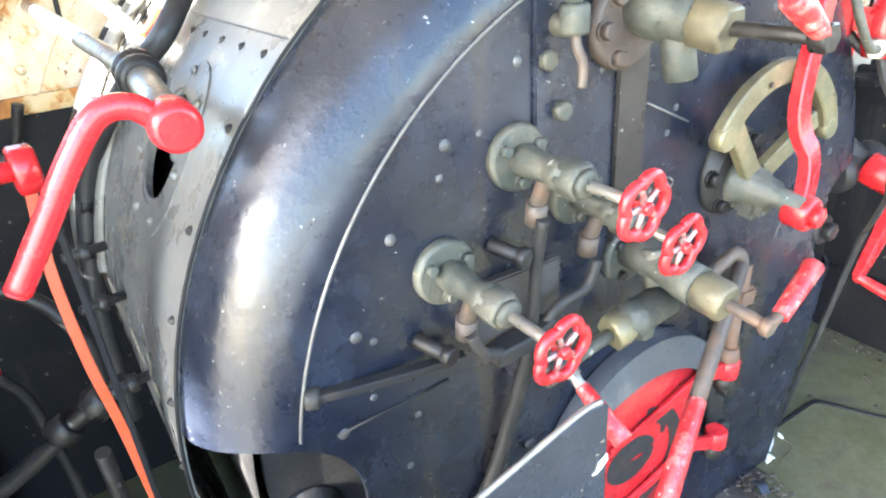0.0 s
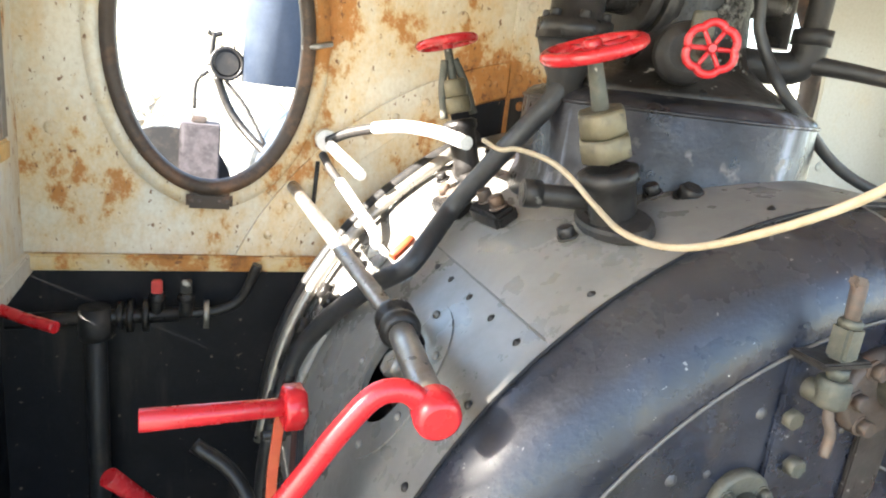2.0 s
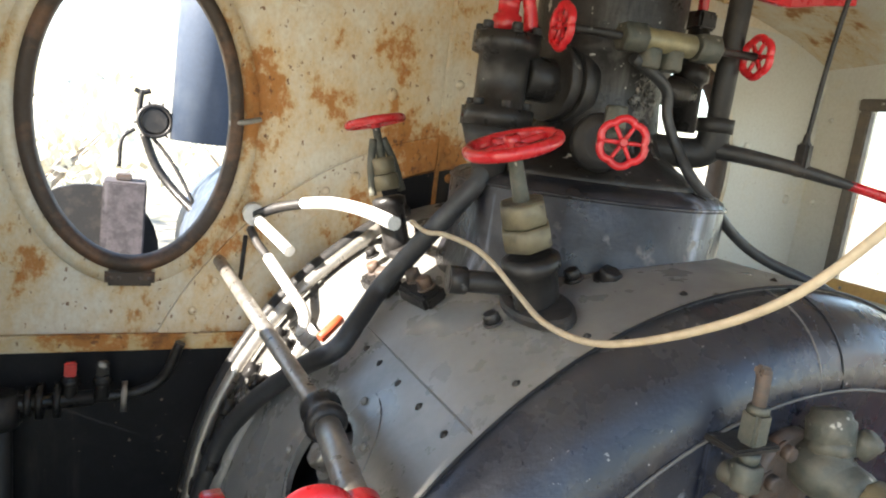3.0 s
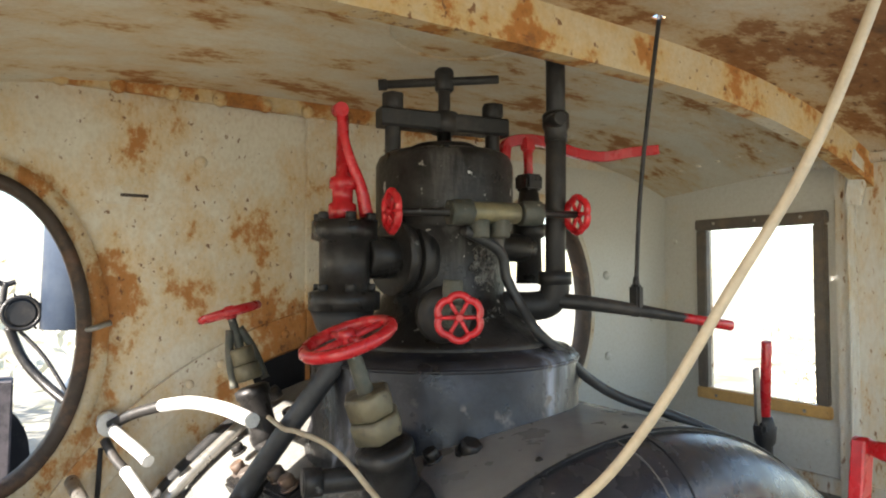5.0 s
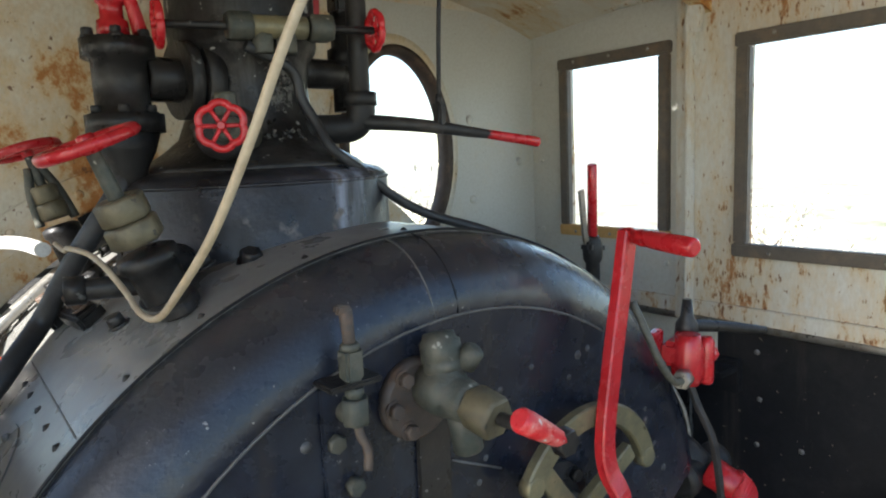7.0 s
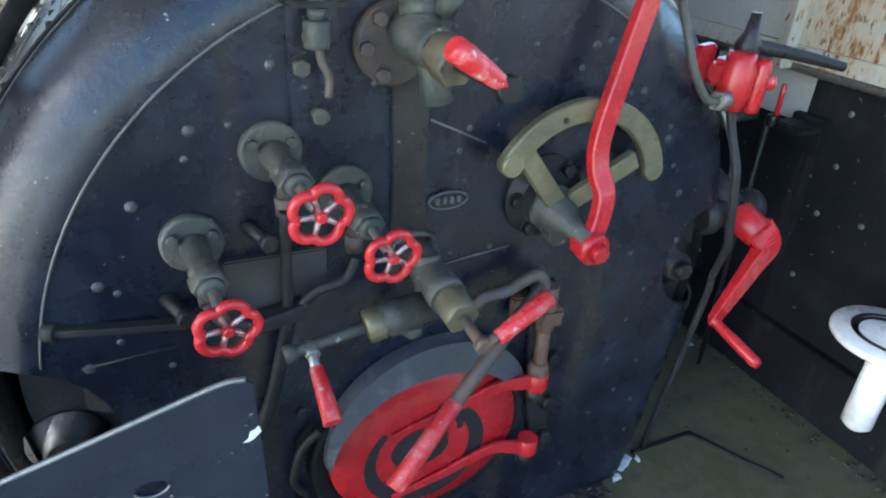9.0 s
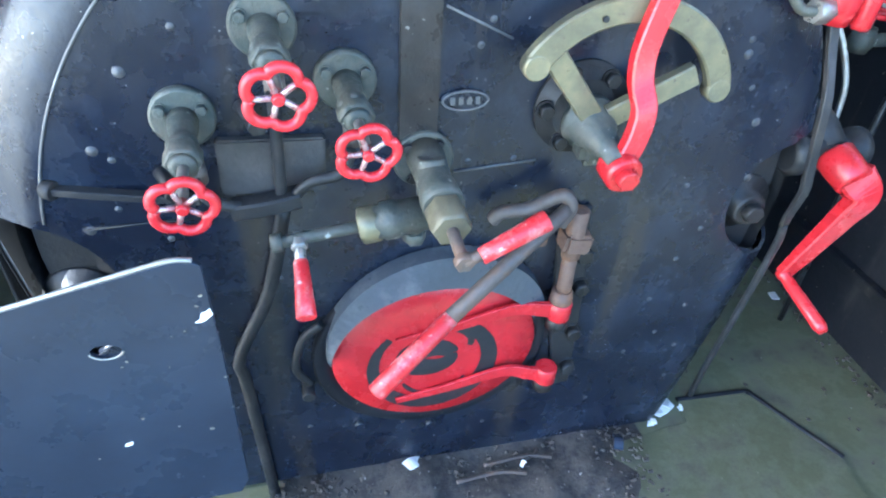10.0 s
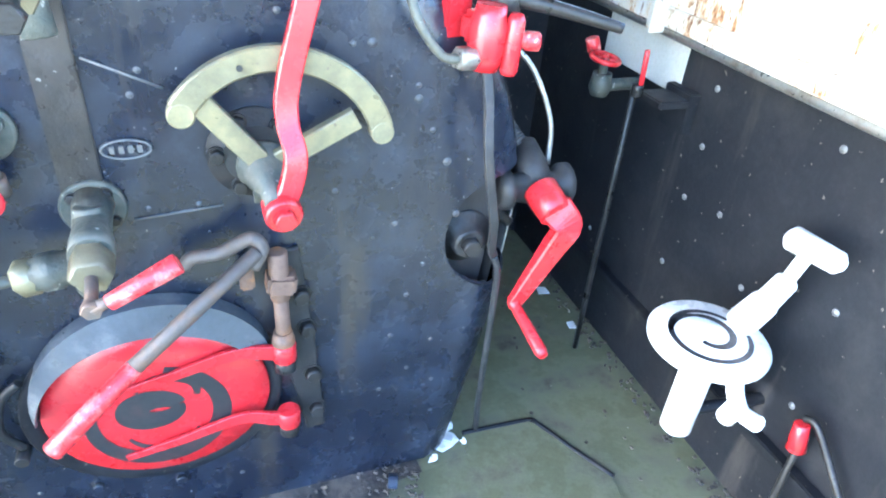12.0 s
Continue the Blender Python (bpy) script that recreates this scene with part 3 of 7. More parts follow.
# rib foot running down the side walls
for side in (1, -1):
    bm = B()
    py = 0.355 if side > 0 else 0.21
    tube(bm, [(side * (XW - 0.12), 0.30, roof_z(1.08) - 0.05), (side * (XW - 0.04), py - 0.045, 1.88), (side * (XW - 0.022), py - 0.025, 1.80)], 0.022, 8, 6, flat=0.8)
    slab(bm, (side * (XW - 0.012), py, 1.43), (0.022, 0.05, 0.94), bevel=0.003)
    slab(bm, (side * (XW - 0.03), py - 0.02, 1.43), (0.03, 0.008, 0.94), bevel=0.002)
    solo("wall_post", bm, FLAKED, "rust-speckled steel wall stiffener", "post", "structure")
    y0 = -0.75 if side > 0 else DOOR
    bm = B()
    slab(bm, (side * (XW - 0.006), (y0 + YF) / 2, SILL), (0.02, YF - y0, 0.045), bevel=0.003)
    solo("trim", bm, FLAKED, "rusty pale strip at the foot of the cab side", "trim", "structure")
    bm = B()
    rod(bm, (side * (XW + 0.01), YF - 0.02, 0.965), (side * (XW + 0.01), -1.1 if side > 0 else DOOR, 0.965), 0.014)
    solo("side_rail", bm, STEEL, "worn bright steel rail along the cab side", "rail", "structure")
    bm = B()
    slab(bm, (side * (XW + 0.035), (y0 * 2 + YF) / 3, 0.22), (0.03, (YF - y0) * 1.3 if side > 0 else 0.8, 0.03), bevel=0.003)
    solo("trim", bm, SOOT, "black angle iron along the lower cab side", "trim", "structure")
    bm = B()
    tube(bm, [(side * (XW - 0.012), y, 1.925) for y in (YF, 0.5, -0.74)], 0.016, 8, 2)
    solo("trim", bm, FLAKED, "rusty angle where side meets roof", "trim", "structure")
bm = B()
slab(bm, (0, YF - 0.012, 2.02), (2.4, 0.02, 0.05), bevel=0.003)
solo("trim", bm, RIB, "rusty angle along the top of the front wall", "trim", "structure")
bm = B()
slab(bm, (0, YF - 0.012, SILL + 0.005), (2.4, 0.022, 0.035), bevel=0.004)
solo("trim", bm, RIB, "rusted ledge at the foot of the cream wall", "trim", "structure")
bm = B()
slab(bm, (-0.165, YF - 0.006, 1.62), (0.012, 0.01, 0.8), bevel=0.002)
slab(bm, (-0.1, YF - 0.004, 1.62), (0.12, 0.006, 0.8), bevel=0.002)
seam = solo("trim", bm, CREAM, "riveted cover strip on the cream front wall", "trim", "structure")
heads(seam, "rivet", [((-0.13, YF - 0.007, 1.30 + 0.115 * i), (0, -1, 0)) for i in range(7)], 0.013, 0.008, CREAM)
heads(wall_n, "rivet", [((-1.12 + 0.105 * i, YF - 0.022, 2.005), (0, -1, 0)) for i in range(22)], 0.018, 0.016, RIB)
heads(wall_n, "rivet", [((x, YF, z), (0, -1, 0)) for x, z in ((-1.14, 1.28), (-1.13, 1.66), (-0.30, 1.60), (-0.42, 1.86))], 0.016, 0.007, CREAM)
heads(bpy.data.objects["wall_panel"], "rivet", [((x, YF - 0.006, z), (0, -1, 0)) for x, z in ((0.895, 1.33), (0.89, 1.60), (0.30, 1.9), (1.12, 1.45))], 0.016, 0.008, PALE)
heads(bpy.data.objects["wall_east_lower"], "rivet", [((XW + 0.05, y, z), (-1, 0, 0)) for y, z in
      ((0.15, 0.74), (0.155, 0.60), (0.16, 0.40), (-0.19, 0.89), (-0.1, 0.5), (0.03, 0.62), (-0.32, 0.60), (-0.33, 0.35), (-0.62, 0.86), (-0.62, 0.5), (0.5, 0.3), (0.16, 0.88))], 0.009, 0.006, WORN)
# small slotted handle plate and the seam ring round the boiler on the front wall
bm = B()
slab(bm, (-0.558, YF - 0.004, 1.774), (0.115, 0.014, 0.038), bevel=0.006)
slot_plate = solo("slotted_plate", bm, CREAM, "small slotted steel plate on the cream wall", "plate")
bm = B()
slab(bm, (-0.558, YF - 0.011, 1.774), (0.055, 0.004, 0.007), bevel=0.001)
part("slot", bm, OVAL, slot_plate)
CX, CZ = 0.017, 0.65


def arc(r, a0, a1, n, y):
    return [Vector((CX + r * math.cos(radians(a0 + (a1 - a0) * i / n)), y, CZ + r * math.sin(radians(a0 + (a1 - a0) * i / n)))) for i in range(n + 1)]


bm = B()
outer, inner = arc(0.885, 25, 155, 40, 0), arc(0.805, 25, 155, 40, 0)
plate(bm, [(p.x, p.z) for p in outer] + [(p.x, p.z) for p in reversed(inner)], 0.008, Matrix.Translation((0, YF - 0.001, 0)), 0.001)
# dark plate painted in for the shade of the opening round the boiler
gap = B()
outer, inner = arc(0.80, 66, 114, 32, 0), arc(0.70, 66, 114, 32, 0)
plate(gap, [(p.x, p.z) for p in outer] + [(p.x, p.z) for p in reversed(inner)], 0.003, Matrix.Translation((0, YF - 0.0055, 0)), 0)
solo("wall_gap", gap, SOOT, "dark plate for the shaded gap where the boiler enters the front wall", "wall", "structure")
cut_ring = solo("wall_flange", bm, CREAM, "riveted collar round the boiler on the front wall", "collar", "structure")
heads(cut_ring, "rivet", [(p + Vector((0, 0, 0)), (0, -1, 0)) for p in arc(0.845, 30, 150, 22, YF - 0.009)], 0.011, 0.007, CREAM)


def window(name, side, o):
    """Framed side window: four frame bars and a pane."""
    y0, y1, z0, z1 = o
    w = thing(name, (side * XW, (y0 + y1) / 2, z0), "square cab side window in a dark worn frame", "window", kind="structure")
    x = side * (XW - 0.008)
    f = 0.037
    for k, (c, s) in enumerate((((x, (y0 + y1) / 2, z1 + f / 2 - 0.004), (0.03, y1 - y0 + 2 * f, f)), ((x, (y0 + y1) / 2, z0 - f / 2 + 0.004), (0.03, y1 - y0 + 2 * f, f)),
                                ((x, y0 - f / 2 + 0.004, (z0 + z1) / 2), (0.028, f, z1 - z0 - 0.008)), ((x, y1 + f / 2 - 0.004, (z0 + z1) / 2), (0.028, f, z1 - z0 - 0.008)))):
        bm = B()
        slab(bm, c, s, bevel=0.004)
        part("window_frame", bm, OCHRE if (k == 1 and y0 > 0) else FRAME, w, "ochre wooden bottom rail" if (k == 1 and y0 > 0) else "")
    heads(w, "screw", [((x - side * 0.016, y0 + (y1 - y0) * q, z), (-side, 0, 0)) for q in (0.1, 0.5, 0.9) for z in (z0 - 0.018, z1 + 0.018)], 0.006, 0.003, STEEL)


k = 1
for side in (1, -1):
    for o in (WIN if side > 0 else WIN_WEST):
        window("window_%d" % k, side, o)
        k += 1
for o in OVALS:
    w = thing("window_%d" % k, (o[0], YF, o[1] - o[3]), "open oval lookout window with a rusty brown ring", "window", kind="structure")
    k += 1
    for nm, (r0, r1, th, mat) in (("flange", (0.055, 0.012, 0.006, CREAM), ), ("window_frame", (0.022, -0.004, 0.022, OVAL))):
        bm = B()
        n = 64
        a, b = oval(o[0], o[1], o[2] + r0, o[3] + r0, n), oval(o[0], o[1], o[2] + r1, o[3] + r1, n)
        for y0, y1 in ((YF - 0.007 - th, YF - 0.001),):
            vs = [[bm.verts.new((p[0], y, p[1])) for p in ln] for ln, y in ((a, y1), (a, y0), (b, y0), (b, YF + 0.02))]
            for p, q in zip(vs, vs[1:]):
                for i in range(n):
                    bm.faces.new((p[i], p[(i + 1) % n], q[(i + 1) % n], q[i])).smooth = True
        part(nm, bm, mat, w)
    bm = B()
    slab(bm, (o[0], YF - 0.02, o[1] - o[3] - 0.035), (0.095, 0.022, 0.036), bevel=0.012)
    hinge = part("hinge", bm, OVAL, w, "rusted hinge block")
    heads(hinge, "bolt", [((o[0] + dx, YF - 0.031, o[1] - o[3] - 0.035), (0, -1, 0)) for dx in (-0.036, -0.02, 0.02, 0.036)], 0.006, 0.003, RUSTIRON)
bm = B()
tube(bm, [(-0.66, YF - 0.01, 1.49), (-0.635, YF - 0.03, 1.495), (-0.60, YF - 0.02, 1.505)], 0.006, 8)
solo("window_catch", bm, STEEL, "bent steel catch on the oval window ring", "catch")

# ---- the boiler ----
R0, R1, FL = 0.606, 0.717, 0.118
boiler = thing("boiler", (CX, 0.4, 0.0), "black locomotive boiler backhead with dusty sheet cladding", "boiler")


def waist(z):
    """How far the sides draw in towards the floor."""
    return 0.10 * (max(0.0, CZ - z) / 0.62) ** 1.3


def outline(r, z0=0.03, na=72, ns=24):
    pts = [(CX + r - waist(z), z) for z in (z0 + (CZ - z0) * i / ns for i in range(ns))]
    pts += [(CX + r * math.cos(math.pi * i / na), CZ + r * math.sin(math.pi * i / na)) for i in range(na + 1)]
    return pts + [(CX - r + waist(z), z) for z in (CZ - (CZ - z0) * (i + 1) / ns for i in range(ns))]


bm = B()
pts = outline(R0)
flat = [bm.verts.new((x, 0.0, z)) for x, z in pts]
mid = [[bm.verts.new((CX + (x - CX) * q, 0.0, 0.03 + (z - 0.03) * q)) for x, z in pts] for q in (0.66, 0.33)]
core = bm.verts.new((CX, 0.0, 0.03))
loops = [flat]
for i in range(1, 13):
    a = math.pi / 2 * i / 12
    r, y = R0 + 0.004 * (1 - math.sin(a)) + (R1 - R0) * math.sin(a), FL * (1 - math.cos(a)) - 0.002 * (i == 1)
    loops.append([bm.verts.new((x, y, z)) for x, z in outline(r)])
loops.append([bm.verts.new((x, FL + 0.003, z)) for x, z in outline(R1 - 0.008)])
for a, b in zip([mid[1], mid[0]] + loops, [mid[0]] + loops):
    if a is b:
        continue
    for i in range(len(a) - 1):
        bm.faces.new((a[i], a[i + 1], b[i + 1], b[i])).smooth = True
for i in range(len(pts) - 1):
    bm.faces.new((core, mid[1][i + 1], mid[1][i]))
backhead = part("backhead", bm, BLACK, boiler, "black painted backhead plate with rolled flange")
cut(backhead, [lathe(B(), (0.672, -0.1, 0.668), (0, 1, 0), [(0, 0.13), (0.4, 0.13)], 48), lathe(B(), (-0.655, -0.1, 0.60), (0, 1, 0), [(0, 0.15), (0.4, 0.15)], 48)], 0.006)


def shell(a0, a1, r, y0, y1, n=40, skirt=False, skirt2=False):
    """Bent cladding sheet between two angles, with straight skirts to the floor."""
    prof = []
    if skirt:
        prof += [(CX + r - waist(z), z) for z in (0.03 + (CZ - 0.03) * i / 6 for i in range(6))]
    prof += [(CX + r * math.cos(radians(a0 + (a1 - a0) * i / n)), CZ + r * math.sin(radians(a0 + (a1 - a0) * i / n))) for i in range(n + 1)]
    if skirt2:
        prof += [(CX - r + waist(z), z) for z in (CZ - (CZ - 0.03) * (i + 1) / 6 for i in range(6))]
    bm = B()
    ys = [y0 + (y1 - y0) * i / 8 for i in range(9)]
    g = [[bm.verts.new((x, y, z)) for x, z in prof] for y in ys]
    for p, q in zip(g, g[1:]):
        for i in range(len(prof) - 1):
            bm.faces.new((p[i], q[i], q[i + 1], p[i + 1])).smooth = True
    return bm


def on_shell(ang, y, r=R1):
    return Vector((CX + r * math.cos(radians(ang)), y, CZ + r * math.sin(radians(ang))))


def out(ang):
    return Vector((math.cos(radians(ang)), 0, math.sin(radians(ang))))


HA, HY = 147.5, 0.335
upper = part("cladding_sheet", shell(0, 132.5, R1 + 0.004, FL - 0.014, YF, skirt=True), CLAD, boiler, "dusty dark grey cladding sheet")
cut(upper, [], 0.004)
left = part("cladding_sheet", shell(131.5, 180, R1 + 0.002, FL - 0.013, YF, skirt2=True), CLAD, boiler, "dusty dark grey cladding sheet")
cut(left, [lathe(B(), on_shell(HA, HY, 0.6), out(HA), [(0, 0.075), (0.3, 0.075)], 40)], 0.004)
part("firebox_shell", shell(0, 180, 0.655, 0.03, YF, skirt=True, skirt2=True), IRON, boiler)
bm = B()
plate(bm, outline(0.64, 0.05), 0.01, Matrix.Translation((0, 0.055, 0)), 0)
part("inner_plate", bm, IRON, boiler)
bm = B()
tube(bm, [p + Vector((0, -0.0015, 0)) for p in arc(R0, 58, 171, 44, 0)], 0.0022, 6, 1)
part("worn_edge", bm, WORN, boiler, "worn pale edge of the flange")
for cx_, cz_, r_, a0, a1 in ((0.672, 0.668, 0.132, 105, 260), (-0.655, 0.60, 0.152, -60, 95)):
    bm = B()
    tube(bm, [(cx_ + r_ * math.cos(radians(a0 + (a1 - a0) * i / 24)), 0.012 + 0.1 * max(0, (abs(cx_ + r_ * math.cos(radians(a0 + (a1 - a0) * i / 24)) - CX) - R0) / 0.122) ** 2,
               cz_ + r_ * math.sin(radians(a0 + (a1 - a0) * i / 24))) for i in range(25)], 0.005, 6, 1)
    part("recess_rim", bm, BLACK, boiler)
# dark open joint between flange and cladding, worn lap seam, two seams across the crown of the flange
bm = B()
tube(bm, arc(R1 + 0.0035, 8, 180, 60, FL - 0.0155) + [(CX - R1 - 0.0035 + waist(z), FL - 0.0155, z) for z in (0.55, 0.45, 0.3, 0.1)], 0.0024, 6, 1)
part("joint", bm, SOOT, boiler, "dark open joint at the flange")
bm = B()
tube(bm, [on_shell(132.5, y, R1 + 0.0035) for y in (FL, 0.2, 0.3, 0.4, 0.52)], 0.0016, 6, 2)
part("lap_seam", bm, WORN, boiler, "worn pale lap seam")
for ang_, lab in ((94.5, WORN), (90.5, SOOT)):
    bm = B()
    prof = [(math.pi / 2 * i / 12) for i in range(13)]
    tube(bm, [(CX + (R0 + (R1 - R0) * math.sin(a) + 0.001) * math.cos(radians(ang_)), FL * (1 - math.cos(a)) - 0.001, CZ + (R0 + (R1 - R0) * math.sin(a) + 0.001) * math.sin(radians(ang_))) for a in prof], 0.0013, 6, 1)
    part("seam", bm, lab, boiler)
# plugs in the two recesses
for cx_, cz_ in ((0.60, 0.645), (-0.585, 0.57)):
    bm = B()
    lathe(bm, (cx_, 0.05, cz_), (0, -1, 0), [(0, 0.06), (0.012, 0.058), (0.016, 0.035), (0.04, 0.033), (0.044, 0.028)], 20)
    hexbody(bm, (cx_, 0.01, cz_), (0, -1, 0), 0.02, 0.022)
    part("washout_plug", bm, CAST, boiler)
# oval cover with its raised rim, plug in the hatch
bm = B()
rim_in, rim_out = [], []
for i in range(41):
    k = 2 * math.pi * i / 40
    for lst, r, h in ((rim_in, 0.076, 0.004), (rim_out, 0.118, 0.003)):
        lst.append((HA + math.degrees(r * 1.1 * math.cos(k) / R1), HY + r * math.sin(k), h))
vi = [[bm.verts.new(on_shell(a, y, R1 + hh)) for a, y, _ in lst] for lst, hh in ((rim_out, 0.0), (rim_out, 0.0045), (rim_in, 0.0045), (rim_in, -0.01))]
for p, q in zip(vi, vi[1:]):
    for i in range(40):
        bm.faces.new((p[i], p[i + 1], q[i + 1], q[i])).smooth = False
hatch = part("hatch_ring", bm, CLAD, boiler, "raised ring round the washout hatch")
heads(hatch, "bolt", [(on_shell(HA + math.degrees(0.1 * 1.1 * math.cos(k) / R1), HY + 0.098 * math.sin(k), R1 + 0.006), out(HA)) for k in [0.4 + 6.283 * i / 7 for i in range(7)]], 0.007, 0.006, CLAD)
bm = B()
lathe(bm, on_shell(HA - 1, HY + 0.01, 0.655), out(HA), [(0, 0.056), (0.022, 0.056), (0.025, 0.034), (0.045, 0.031)], 20)
hexbody(bm, on_shell(HA - 1, HY + 0.01, 0.698), out(HA), 0.022, 0.03)
part("hatch_plug", bm, STEEL, boiler, "steel washout plug")
# cladding screws along the joints
heads(boiler, "screw", [(on_shell(134.5, y, R1), out(134.5)) for y in (0.155, 0.235, 0.315, 0.395, 0.46)], 0.0075, 0.007, CAST)
heads(boiler, "screw", [(on_shell(a, FL + 0.016, R1 + 0.003), out(a)) for a in (30, 45, 60, 75, 90, 104, 117, 126, 142, 152, 161, 170, 178)], 0.0065, 0.006, CAST)
# stay bolts and rivets on the flat plate
stay = [(CX + 0.548 * math.cos(radians(a)), CZ + 0.548 * math.sin(radians(a))) for a in (172, 158, 145, 132, 118, 104, 62, 47, 34, 20, 8)]
heads(boiler, "stay_bolt", [((x, 0, z), (0, -1, 0)) for x, z in stay], 0.009, 0.004, STAY)
stay = [(0.04, 0.985), (0.055, 1.02), (0.035, 0.80), (0.11, 0.80), (-0.045, 0.995), (-0.045, 0.94), (0.33, 0.80), (0.44, 0.72), (0.44, 0.45), (0.48, 0.35), (0.42, 0.3),
        (0.47, 0.55), (0.53, 0.42), (0.54, 0.30), (0.545, 0.20), (0.50, 0.62), (-0.27, 0.60), (-0.25, 0.2), (-0.42, 0.70), (-0.44, 0.62), (-0.48, 0.76), (-0.1, 1.10), (0.09, 1.12), (0.16, 1.14),
        (0.25, 1.10), (0.30, 1.14), (0.02, 1.17), (-0.3, 0.78), (0.5, 0.9), (0.47, 0.98), (0.36, 1.05), (-0.36, 1.02), (-0.30, 1.06), (-0.47, 0.84), (0.36, 0.16), (0.12, 0.13)]
heads(boiler, "stay_bolt", [((x, 0, z), (0, -1, 0)) for x, z in stay], 0.0066, 0.0035, STAY)
bm = B()
slab(bm, (-0.0465, -0.003, 0.985), (0.058, 0.008, 0.40), bevel=0.002)
part("strap", bm, STRAP, boiler, "vertical riveted strap plate")
bm = B()
slab(bm, (-0.185, -0.003, 1.12), (0.07, 0.007, 0.17), bevel=0.002)
part("strap", bm, BLACK, boiler)
for a, b in (((-0.012, 1.04), (0.085, 0.993)), ((0.013, 0.784), (0.148, 0.795)), ((-0.535, 0.73), (-0.37, 0.735))):
    bm = B()
    tube(bm, [(a[0], -0.002, a[1]), (b[0], -0.0012, b[1])], 0.0020, 6)
    part("plate_edge", bm, WORN if a[0] > -0.1 else IRON, boiler, "worn plate joint")
# oval maker's plate with a row of raised bars
bm = B()
plate(bm, oval(0.022, 0.905, 0.037, 0.017, 28), 0.004, Matrix.Translation((0, -0.001, 0)), 0.001)
mk = part("oval_plate", bm, BLACK, boiler)
bm = B()
tube(bm, [(0.022 + 0.034 * math.cos(k), -0.006, 0.905 + 0.0145 * math.sin(k)) for k in [2 * math.pi * i / 28 for i in range(29)]], 0.0018, 6, 1)
for i in range(4):
    slab(bm, (0.003 + i * 0.0125, -0.006, 0.905), (0.007, 0.004, 0.012), bevel=0.001)
part("plate_relief", bm, WORN, mk)

# ---- fittings on the backhead ----
CR = Vector((0, -1, 0))


def gauge_cock(flange, wheel):
    """Bronze cock: bolted flange, body with side tee, gland nut, stem and red handwheel."""
    f, w = Vector(flange), Vector(wheel)
    ax = (w - f).normalized()
    n = (w - f).length
    t = thing("gauge_cock", f, "tarnished bronze gauge cock with chipped red handwheel on the backhead", "valve", "gauge cocks on the backhead")
    bm = B()
    lathe(bm, f + Vector((0, 0.002, 0)), CR, [(0, 0.043), (0.012, 0.043), (0.016, 0.039)], 32)
    fl = part("flange", bm, BRONZE, t)
    heads(fl, "nut", [(f + Vector((0.03 * math.cos(k), -0.014, 0.03 * math.sin(k))), CR) for k in (0.5, 2.6, 4.7)], 0.008, 0.010, BRONZE, True)
    bm = B()
    lathe(bm, f + CR * 0.008, ax, [(0, 0.019), (n * 0.12, 0.02), (n * 0.26, 0.0165), (n * 0.3, 0.016), (n * 0.34, 0.0205), (n * 0.44, 0.0205)], 18)
    part("body", bm, BRONZE, t)
    bm = B()
    hexbody(bm, f + ax * n * 0.43, ax, 0.024, n * 0.16)
    lathe(bm, f + ax * n * 0.59, ax, [(0, 0.018), (0.006, 0.016), (0.008, 0.010)], 16)
    part("gland_nut", bm, BRONZE, t)
    bm = B()
    rod(bm, f + ax * n * 0.58, w + ax * 0.006, 0.007)
    part("stem", bm, STEEL, t)
    handwheel(t, w, ax, 0.0355, 5, 0.0064, 0.21, RED, CHIP)
    bm = B()
    p = f + ax * n * 0.30
    tube(bm, [p, p + Vector((0.002, 0.012, -0.03)), p + Vector((0.004, 0.03, -0.07))], 0.0105, 12)
    lathe(bm, p + Vector((0.003, 0.022, -0.05)), (0.02, 0.15, -1), [(0, 0.014), (0.03, 0.014)], 14)
    part("drain_tee", bm, RUSTIRON, t)
    return t


gauge_cock((-0.366, 0, 0.902), (-0.353, -0.200, 0.887))
gauge_cock((-0.250, 0, 1.021), (-0.236, -0.193, 1.010))
gauge_cock((-0.150, 0, 0.945), (-0.141, -0.177, 0.927))

# drain pipes that gather below the cocks
dp = thing("drain_pipes", (-0.30, -0.02, 0.75), "thin dark drain pipes gathered below the gauge cocks", "pipe")
for pts in ([(-0.362, -0.05, 0.83), (-0.345, -0.05, 0.795), (-0.30, -0.04, 0.772), (-0.262, -0.035, 0.772)],
            [(-0.246, -0.05, 0.95), (-0.248, -0.04, 0.88), (-0.25, -0.035, 0.80), (-0.252, -0.035, 0.775)],
            [(-0.148, -0.05, 0.86), (-0.165, -0.05, 0.825), (-0.205, -0.045, 0.812), (-0.228, -0.04, 0.79), (-0.235, -0.035, 0.765)],
            [(-0.25, -0.035, 0.765), (-0.275, -0.02, 0.64), (-0.30, -0.015, 0.56), (-0.355, -0.015, 0.44), (-0.352, -0.015, 0.36), (-0.34, -0.015, 0.0)]):
    bm = B()
    tube(bm, pts, 0.0115 if pts[-1][2] == 0.0 else 0.0085, 10)
    part("pipe", bm, IRON, dp)
bm = B()
tube(bm, [(-0.32, -0.035, 0.768), (-0.27, -0.04, 0.776), (-0.225, -0.035, 0.782)], 0.017, 10, flat=0.7)
part("funnel", bm, IRON, dp)
for x, z in ((-0.275, 0.905), (-0.395, 0.81)):
    bm = B()
    rod(bm, (x - 0.018, -0.0, z + 0.008), (x + 0.004, -0.040, z - 0.003), 0.0105)
    hexbody(bm, (x + 0.002, -0.036, z - 0.002), (0.3, -1, -0.1), 0.0145, 0.014)
    part("stub", bm, CAST, dp)
bm = B()
